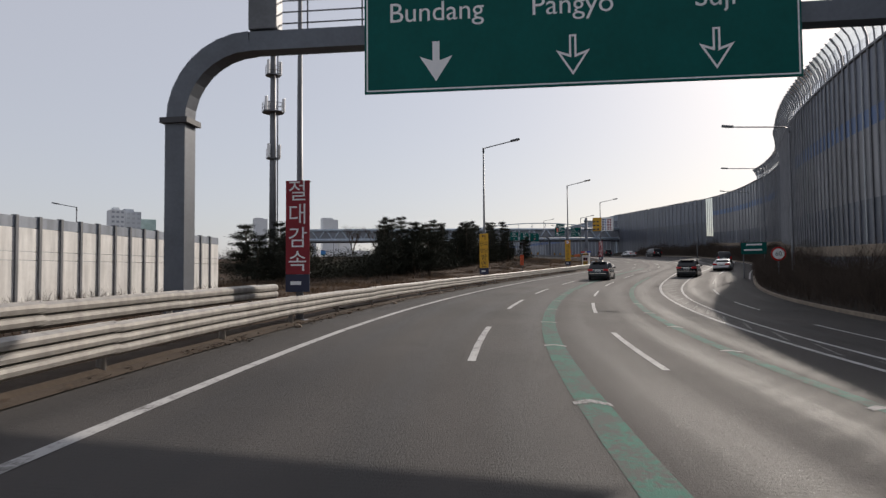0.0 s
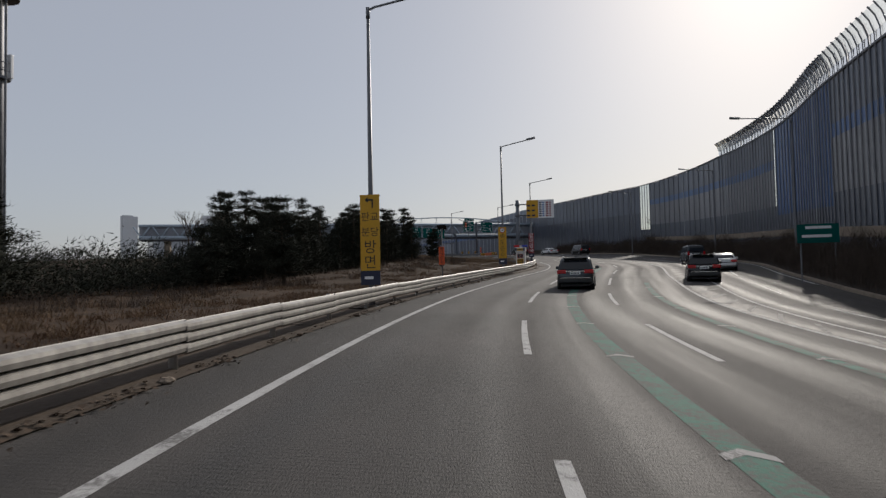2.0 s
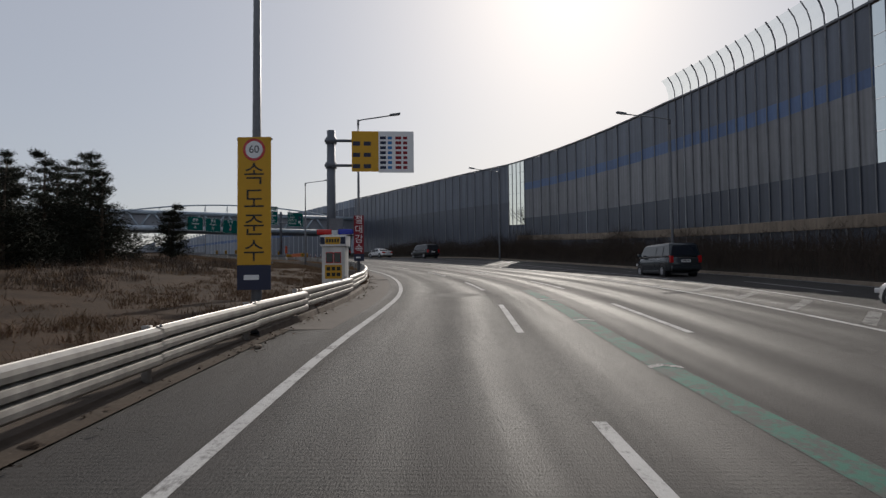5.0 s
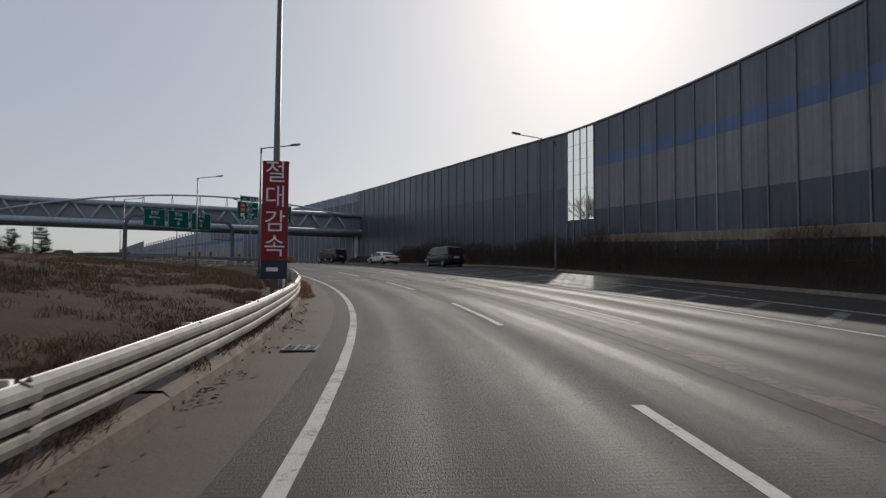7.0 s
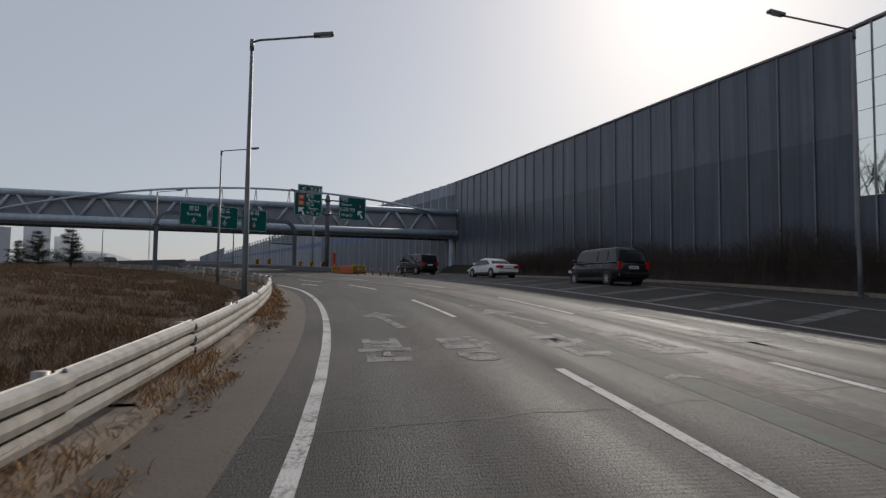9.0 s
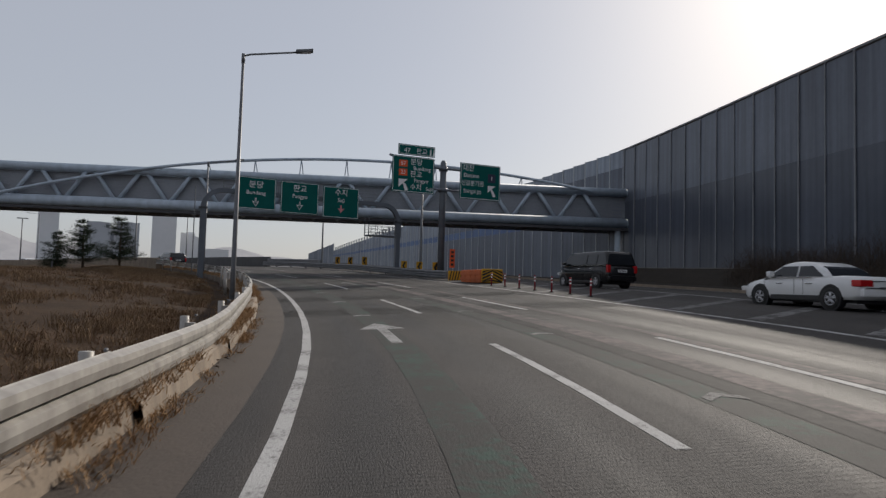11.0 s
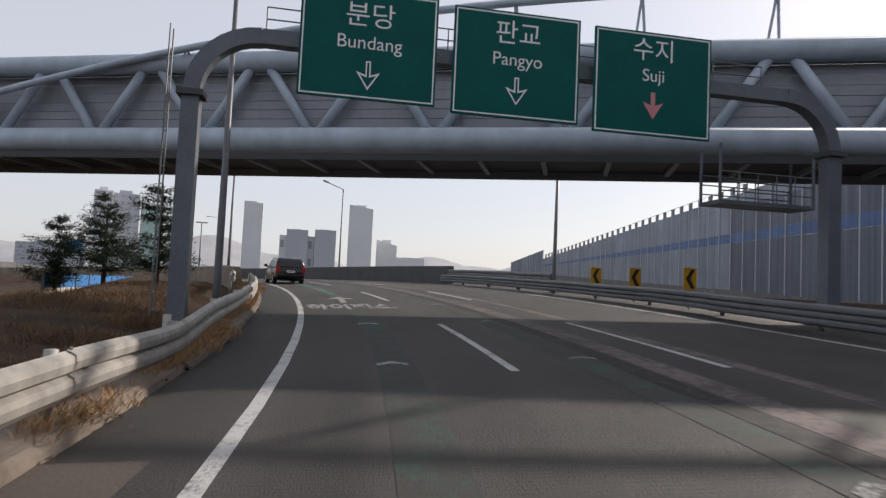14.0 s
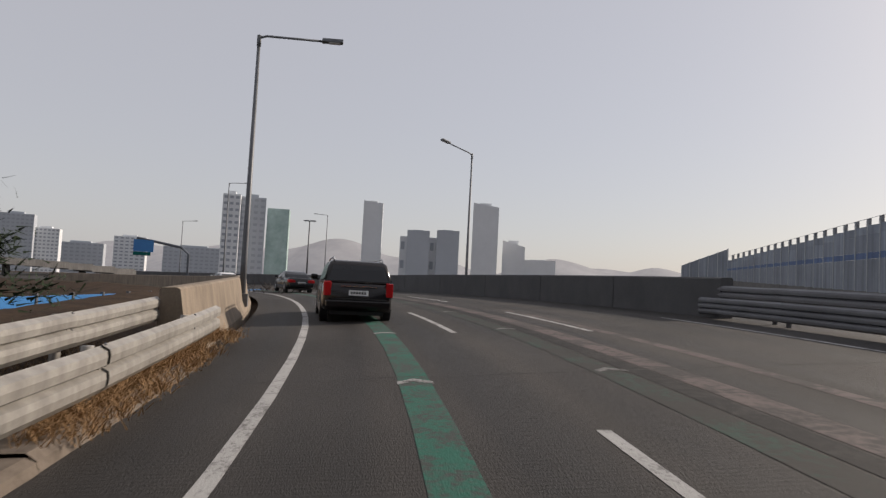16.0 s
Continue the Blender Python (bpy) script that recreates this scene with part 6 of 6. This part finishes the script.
field_blades("kerb_straw", 2500, (221, 232), (-1.2, -1.75), (0.04, 0.26), 0.011, straw, "dry straw hanging over the kerb before the parapet", 0.5, 0.1, 10, 0.07)
field_blades("kerb_straw", 9000, (120, 205), (-1.2, -1.6), (0.03, 0.16), 0.011, straw, "dry straw in the joint below the kerb", 0.6, 0.02, 10, 0.07)


def brush_line(name, count, s_range, u_range, h_range, material, label):
    """Tangled bare stems along the foot of the barrier."""
    verts, faces = [], []
    for _ in range(count):
        s, u = rp.uniform(*s_range), rp.uniform(*u_range)
        h = rp.uniform(*h_range) * (0.55 + 0.6 * abs(noise.noise((s / 7, u / 3, 9.0))) * 1.6)
        p = at(s, u + wall_u(s) - 25.4, 0.15 + 0.45 * (u - 22.6))
        add_blade(verts, faces, p, h, rp.uniform(0.012, 0.025), rp.uniform(0.05, 0.5), rp)
        for _k in range(4):
            q = (p[0] + rp.uniform(-0.3, 0.3), p[1] + rp.uniform(-0.3, 0.3), p[2] + h * rp.uniform(0.1, 0.8))
            add_blade(verts, faces, q, h * 0.3, 0.014, 1.3, rp)
    return soup(name, verts, faces, material, label, "bushes")


bank = sweep("bank", -64, 203, lambda t: [(edge_u(t) + 0.15, -0.1), (edge_u(t) + 0.55, 0.12)] + [(a + wall_u(t) - 25.4, w) for a, w in ((22.9, 0.2), (23.5, 0.75), (24.4, 1.25), (25.2, 1.45))], soil_dark, 3)
tagged(bank, "dark earth bank below the noise barrier", "bank", kind="structure")
tagged(sweep("kerb_right", -60, 203, lambda t: [(edge_u(t) + 0.3, -0.1), (edge_u(t) + 0.3, 0.16), (edge_u(t) + 0.55, 0.16), (edge_u(t) + 0.55, -0.1)], concrete, 4, closed=True), "low concrete kerb along the shaded carriageway", "kerb", kind="structure")
brush_line("wall_brush", 28000, (-30, 184), (22.7, 25.1), (0.9, 2.9), bush_mat, "dense dark bare brush along the noise barrier")

# dead leaves against the kerb
verts, faces = [], []
for _ in range(5200):
    s = rp.choice((rp.uniform(-4, 120), rp.uniform(-4, 70), rp.uniform(95, 215)))
    u = -1.6 + abs(rp.gauss(0, 0.22))
    if noise.noise((s / 2.5, 0, 5)) < 0.0 and rp.random() < 0.8:
        continue
    p = at(s, u, 0.012)
    a, r = rp.uniform(0, 6.28), rp.uniform(0.015, 0.06)
    n = len(verts)
    for k in range(3):
        verts.append((p.x + r * math.cos(a + 2.1 * k), p.y + r * math.sin(a + 2.1 * k), p.z + rp.uniform(0, 0.05)))
    faces.append((n, n + 1, n + 2))
soup("dead_leaves", verts, faces, litter_mat, "dead leaves and grit drifted along the kerb", "leaf litter")
for k in range(16):
    s = rp.uniform(3, 90)
    p = at(s, rp.uniform(-1.55, -1.25), 0)
    bm = bmesh.new()
    bmesh.ops.create_icosphere(bm, subdivisions=2, radius=rp.uniform(0.05, 0.11))
    for v in bm.verts:
        v.co *= 1 + 0.5 * noise.noise(v.co * 12 + Vector((k, 0, 0)))
        v.co.z *= 0.55
    ob = mesh_object("stone", bm, litter_mat if k % 2 else concrete)
    ob.location = (p.x, p.y, p.z + 0.02)
    tagged(ob, "small broken clod lying at the kerb", "stone", "clods at the kerb")


def needles(verts, faces, p, d, r, count, length):
    for _ in range(count):
        v = Vector((rp.gauss(0, 1), rp.gauss(0, 1), rp.gauss(0, 0.7)))
        v.normalize()
        v = (v + d * 0.7).normalized() * length * rp.uniform(0.6, 1.2)
        q = p + Vector((rp.gauss(0, r), rp.gauss(0, r), rp.gauss(0, r * 0.6)))
        side = v.cross(Vector((rp.random(), rp.random(), rp.random()))).normalized() * length * 0.1
        n = len(verts)
        verts += [q - side, q + side, q + v]
        faces.append((n, n + 1, n + 2))


def pine(x, y, h, label, dense=1.0, spread=0.3, mat=None, name="pine_tree"):
    z = ground_height(x, y) - 0.1
    ob = thing(name, pose(x, y, z), label, "tree", "trees on the field")
    bm = bmesh.new()
    lean = rp.uniform(-0.3, 0.3)
    add_tube(bm, [(0, 0, -0.3), (lean * 0.3, 0, h * 0.4), (lean, 0.1, h * 0.97)], [0.02 * h + 0.03, 0.013 * h + 0.02, 0.015], 9)
    part("trunk", bm, bark, ob, smooth=True)
    verts, faces = [], []
    limbs = bmesh.new()
    levels = int(h * 1.7)
    for i in range(levels):
        f = 0.16 + 0.82 * i / levels
        zc = h * f
        reach = h * spread * (1.08 - f) * rp.uniform(0.75, 1.2) + 0.15
        for k in range(rp.randint(4, 6)):
            a = rp.uniform(0, 2 * math.pi)
            d = Vector((math.cos(a), math.sin(a), rp.uniform(0.05, 0.4)))
            p0 = Vector((lean * f, 0, zc))
            p1 = p0 + d * reach * rp.uniform(0.7, 1.1)
            add_tube(limbs, [p0, p0.lerp(p1, 0.5) - Vector((0, 0, 0.05)), p1], [0.012 * h * (1.1 - f) + 0.01, 0.012, 0.006], 5, cap=False)
            m = max(3, int(reach * 5))
            for j in range(m):
                t = (j + 1) / m
                needles(verts, faces, p0.lerp(p1, t), d, 0.1 + 0.07 * reach, int(15 * dense), 0.26)
    part("branchwork", limbs, bark, ob)
    soup("crown", verts, faces, mat or pine_mat, "dark green needles in uneven clumps", parent=ob)
    return ob


def bare_tree(x, y, h, label):
    z = ground_height(x, y) - 0.1
    ob = thing("bare_tree", pose(x, y, z), label, "tree", "trees on the field")
    bm = bmesh.new()
    twigs = bmesh.new()

    def grow(b, p, d, ln, r, depth):
        q = p + d * ln
        add_tube(b if depth < 2 else twigs, [p, p.lerp(q, 0.5) + Vector((rp.gauss(0, 0.03), rp.gauss(0, 0.03), 0)) * ln, q], [r, r * 0.85, r * 0.65], 5 if depth < 2 else 3, cap=False)
        if depth >= 5:
            return
        for _ in range(3 if depth < 4 else 2):
            v = Vector((rp.gauss(0, 0.5), rp.gauss(0, 0.5), rp.uniform(0.1, 0.6)))
            grow(b, q, (d + v).normalized(), ln * rp.uniform(0.6, 0.82), r * 0.6, depth + 1)

    grow(bm, Vector((0, 0, -0.2)), Vector((0, 0, 1)), h * 0.27, h * 0.018, 0)
    part("trunk", bm, bark, ob)
    tagged(part("twigs", twigs, bark, ob), "fine grey twigs", kind="stuff")
    return ob


DARK = "dark evergreen tree standing in a row on the field"
rt = random.Random(5)
for k in range(34):
    s = 70 + 1.6 * k + rt.uniform(-0.8, 0.8)
    p = at(s, rt.uniform(-27, -18.5) + 3.0 * smooth01((s - 95) / 25))
    pine(p.x, p.y, 6.7 * rt.uniform(0.78, 1.14) * (1 - 0.3 * smooth01((s - 116) / 8)), DARK, 1.6, 0.3, evergreen, "evergreen_tree")
for s, u, h in ((65.4, -13.3, 6.3), (70, -17.5, 6.6), (62, -16.5, 4.2), (67.5, -19.5, 5.0), (47, -20.6, 4.6), (48.6, -18.2, 5.6), (51, -19.6, 5.2), (53.2, -22.6, 5.9), (52, -25.4, 5.8)):
    p = at(s, u)
    pine(p.x, p.y, h, "dense dark evergreen shrub beside the white barrier", 2.6, 0.44, evergreen, "evergreen_shrub")
for s, u, h in ((92, -34, 8), (97, -37, 9), (103, -32, 7.5), (88, -38, 8.5), (108, -36, 7)):
    p = at(s, u)
    bare_tree(p.x, p.y, h, "leafless grey tree behind the evergreens")
for x, y, h in ((-54.6, 208.0, 5.5), (-58.9, 207.9, 5.5), (-60.9, 206.4, 4.8)):
    pine(x, y, h, "open-branched pine beside the blue fence", 1.7, 0.44)
for s, u, h in ((147, 31, 9.5), (152, 33, 11), (158, 36, 10), (141, 31.5, 9)):
    p = at(s, u)
    bare_tree(p.x, p.y, h, "leafless tree behind the clear bay of the noise barrier")
for x, y, h in ((-58.0, 188.0, 5.5), (-62.0, 192.0, 6.0), (-66.0, 196.5, 5.6), (-72.0, 200.0, 5.0)):
    pine(x, y, h, "dark pine at the far edge of the field", 1.3, 0.33, evergreen)

# pale marker post behind the guardrail
mk = thing("marker_post", stand(122.7, -2.35, 0.05), "pale green marker post with a flat cap behind the guardrail", "marker post")
bm = bmesh.new()
add_tube(bm, [(0, 0, -0.3), (0, 0, 0.7)], 0.045, 10)
part("post", bm, post_pale, mk, smooth=True)
bm = bmesh.new()
add_box(bm, -0.09, 0.09, -0.075, 0.075, 0.68, 0.84, bevel=0.02)
part("cap", bm, post_pale, mk)

# ---- blue fence beside the ramp ----
fence = thing("blue_fence", Matrix(), "bright blue panel fence with white foot beside the ramp", "fence", kind="structure")
f0, f1 = Vector((-60.5, 205.5, 0)), Vector((-93.0, 243.5, 0))
d = f1 - f0
yaw = math.degrees(math.atan2(d.y, d.x))
for i in range(20):
    p = f0.lerp(f1, i / 20)
    m = pose(p.x, p.y, 6.75, 0, 0, yaw)
    bm = bmesh.new()
    add_box(bm, 0.06, 2.4, -0.04, 0.04, 0.75, 1.5, m)
    part("panel", bm, blue_fence, fence)
    bm = bmesh.new()
    add_box(bm, 0.06, 2.4, -0.05, 0.05, -0.8, 0.73, m)
    part("foot_panel", bm, white_panel, fence)
    bm = bmesh.new()
    add_box(bm, -0.06, 0.06, -0.08, 0.08, -0.8, 1.6, m)
    part("post", bm, pole_steel, fence)

# ---- distance ----
def building(name, x, y, w, dp, top, mat, yaw, label, rows=0, cols=0, slant=0.0, base=-3.0):
    ob = thing(name, pose(x, y, base, 0, 0, yaw), label, "building", "far buildings")
    h = top - base
    bm = bmesh.new()
    vs = add_box(bm, -w / 2, w / 2, -dp / 2, dp / 2, 0, h)
    for v in vs:
        if v.co.z > h * 0.9 and v.co.x > 0:
            v.co.z -= slant
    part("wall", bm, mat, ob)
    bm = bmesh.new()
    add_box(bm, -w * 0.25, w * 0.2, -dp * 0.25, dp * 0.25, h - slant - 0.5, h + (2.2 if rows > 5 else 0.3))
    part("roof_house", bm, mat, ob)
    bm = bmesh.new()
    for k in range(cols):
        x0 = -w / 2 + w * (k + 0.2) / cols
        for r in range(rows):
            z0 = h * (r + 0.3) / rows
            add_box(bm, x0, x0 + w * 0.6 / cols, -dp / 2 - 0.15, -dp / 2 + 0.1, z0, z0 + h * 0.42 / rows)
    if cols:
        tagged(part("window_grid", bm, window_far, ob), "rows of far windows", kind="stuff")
    else:
        bm.free()
    return ob


HAZY = "apartment block on the horizon, coloured pale for haze"
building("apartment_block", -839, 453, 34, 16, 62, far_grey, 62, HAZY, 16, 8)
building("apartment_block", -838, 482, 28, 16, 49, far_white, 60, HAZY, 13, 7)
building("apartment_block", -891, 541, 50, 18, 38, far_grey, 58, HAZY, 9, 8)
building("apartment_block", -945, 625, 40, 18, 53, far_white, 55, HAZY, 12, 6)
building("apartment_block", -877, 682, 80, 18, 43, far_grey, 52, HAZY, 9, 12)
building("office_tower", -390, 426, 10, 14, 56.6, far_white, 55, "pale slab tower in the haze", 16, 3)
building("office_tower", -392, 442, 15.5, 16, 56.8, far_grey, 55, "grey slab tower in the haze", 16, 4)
building("green_tower", -391, 461, 13.5, 14, 52, green_net, 50, "green wrapped tower, its colour paled for haze")
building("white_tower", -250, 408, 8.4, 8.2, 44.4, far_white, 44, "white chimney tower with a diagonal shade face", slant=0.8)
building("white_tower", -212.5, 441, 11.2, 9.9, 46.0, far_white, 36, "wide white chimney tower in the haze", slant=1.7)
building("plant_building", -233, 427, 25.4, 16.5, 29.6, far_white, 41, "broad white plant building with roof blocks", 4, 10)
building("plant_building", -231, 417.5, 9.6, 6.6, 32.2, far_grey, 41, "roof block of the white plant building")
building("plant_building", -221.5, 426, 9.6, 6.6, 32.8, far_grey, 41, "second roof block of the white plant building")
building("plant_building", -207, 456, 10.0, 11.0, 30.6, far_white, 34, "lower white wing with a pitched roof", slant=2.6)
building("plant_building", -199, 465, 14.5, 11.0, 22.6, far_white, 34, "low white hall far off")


def ridge(x0, y0, x1, y1, peak, depth, label, seed):
    bm = bmesh.new()
    a, b = Vector((x0, y0, 0)), Vector((x1, y1, 0))
    n = Vector((-(b - a).y, (b - a).x, 0)).normalized()
    rows = []
    for k in range(61):
        f = k / 60
        p = a.lerp(b, f)
        h = peak * (math.sin(math.pi * f) ** 0.8) * (0.75 + 0.5 * noise.noise((f * 5, seed, 0))) + 3 * noise.noise((f * 60, seed, 1))
        rows.append([bm.verts.new((*(p - n * depth).xy, -6)), bm.verts.new((*p.xy, max(-4, h))), bm.verts.new((*(p + n * depth).xy, -6))])
    for r0, r1 in zip(rows, rows[1:]):
        for k in range(2):
            bm.faces.new((r0[k], r0[k + 1], r1[k + 1], r1[k]))
    tagged(mesh_object("backdrop_hill", bm, hill_haze_mat, True), label, "hill", kind="structure")


ridge(-1500, 900, -700, 1350, 99, 200, "low wooded hill coloured pale for haze", 1)
ridge(-1000, 1350, -350, 1800, 97, 200, "low wooded hill coloured pale for haze", 2)
ridge(-2600, 700, -1100, 1500, 112, 250, "long far ridge coloured pale for haze", 3)
ridge(-1500, 1800, -300, 2100, 92, 250, "long far ridge coloured pale for haze", 4)

# dense evergreen undergrowth below the tree row
verts, faces = [], []
for _ in range(19000):
    s, u = rp.uniform(52, 124), rp.uniform(-30, -17.5)
    p = at(s, u)
    z = field_height(s, u, p.x, p.y, -u)
    hz = rp.uniform(0, 1) * (2.2 + 2.4 * noise.noise((p.x / 4, p.y / 4, 8)))
    needles(verts, faces, Vector((p.x, p.y, z + max(0.1, hz))), Vector((0, 0, 1)), 0.25, 5, 0.34)
soup("undergrowth", verts, faces, evergreen, "dense dark evergreen undergrowth below the tree row", "bushes")

# overpass beyond the field
ov = thing("overpass", Matrix(), "dark curved road overpass far beyond the field", "bridge")
a, b, c = Vector((-170.6, 236, 10.1)), Vector((-171.5, 254, 10.0)), Vector((-176, 271, 8.4))
bm = bmesh.new()
pts = [a.lerp(b, k / 8).lerp(b.lerp(c, k / 8), k / 8) for k in range(9)]
for p, q in zip(pts, pts[1:]):
    d = q - p
    add_box(bm, 0, d.xy.length + 0.2, -3, 3, -0.9, 0.3, pose(p.x, p.y, p.z, 0, 0, math.degrees(math.atan2(d.y, d.x))))
part("deck", bm, parapet_mat, ov)
for p in (pts[2], pts[5], pts[7]):
    bm = bmesh.new()
    add_tube(bm, [(p.x, p.y, -3), (p.x, p.y, p.z - 0.8)], 0.6, 12)
    part("pier", bm, parapet_mat, ov)

# brown thicket beyond the fence
verts, faces = [], []
for _ in range(7000):
    f = rp.random()
    x, y = -78 - 62 * f + rp.uniform(-6, 6), 236 + 66 * f + rp.uniform(-6, 6)
    add_blade(verts, faces, (x, y, 5.8), rp.uniform(1.2, 3.6), 0.12, 0.5, rp)
soup("far_thicket", verts, faces, bush_mat, "brown leafless thicket beyond the fence", "bushes")
bs = thing("blue_sign", pose(-120.4, 244.8, 6.4, 0, 0, 52), "blue road sign on an arched steel pole", "road sign")
bm = bmesh.new()
add_tube(bm, [(4.5, 0, -1), (4.5, 0, 5.2), (3.6, 0, 6.0), (-1.6, 0, 6.9)], 0.16, 8)
part("arched_pole", bm, gantry_steel, bs)
bm = bmesh.new()
add_box(bm, -1.9, 0.4, -0.15, -0.08, 5.2, 6.7)
part("board", bm, blue_fence, bs)
bm = bmesh.new()
add_box(bm, -1.9, 0.1, -0.15, -0.08, 4.75, 5.18)
part("lower_board", bm, sign_green, bs)
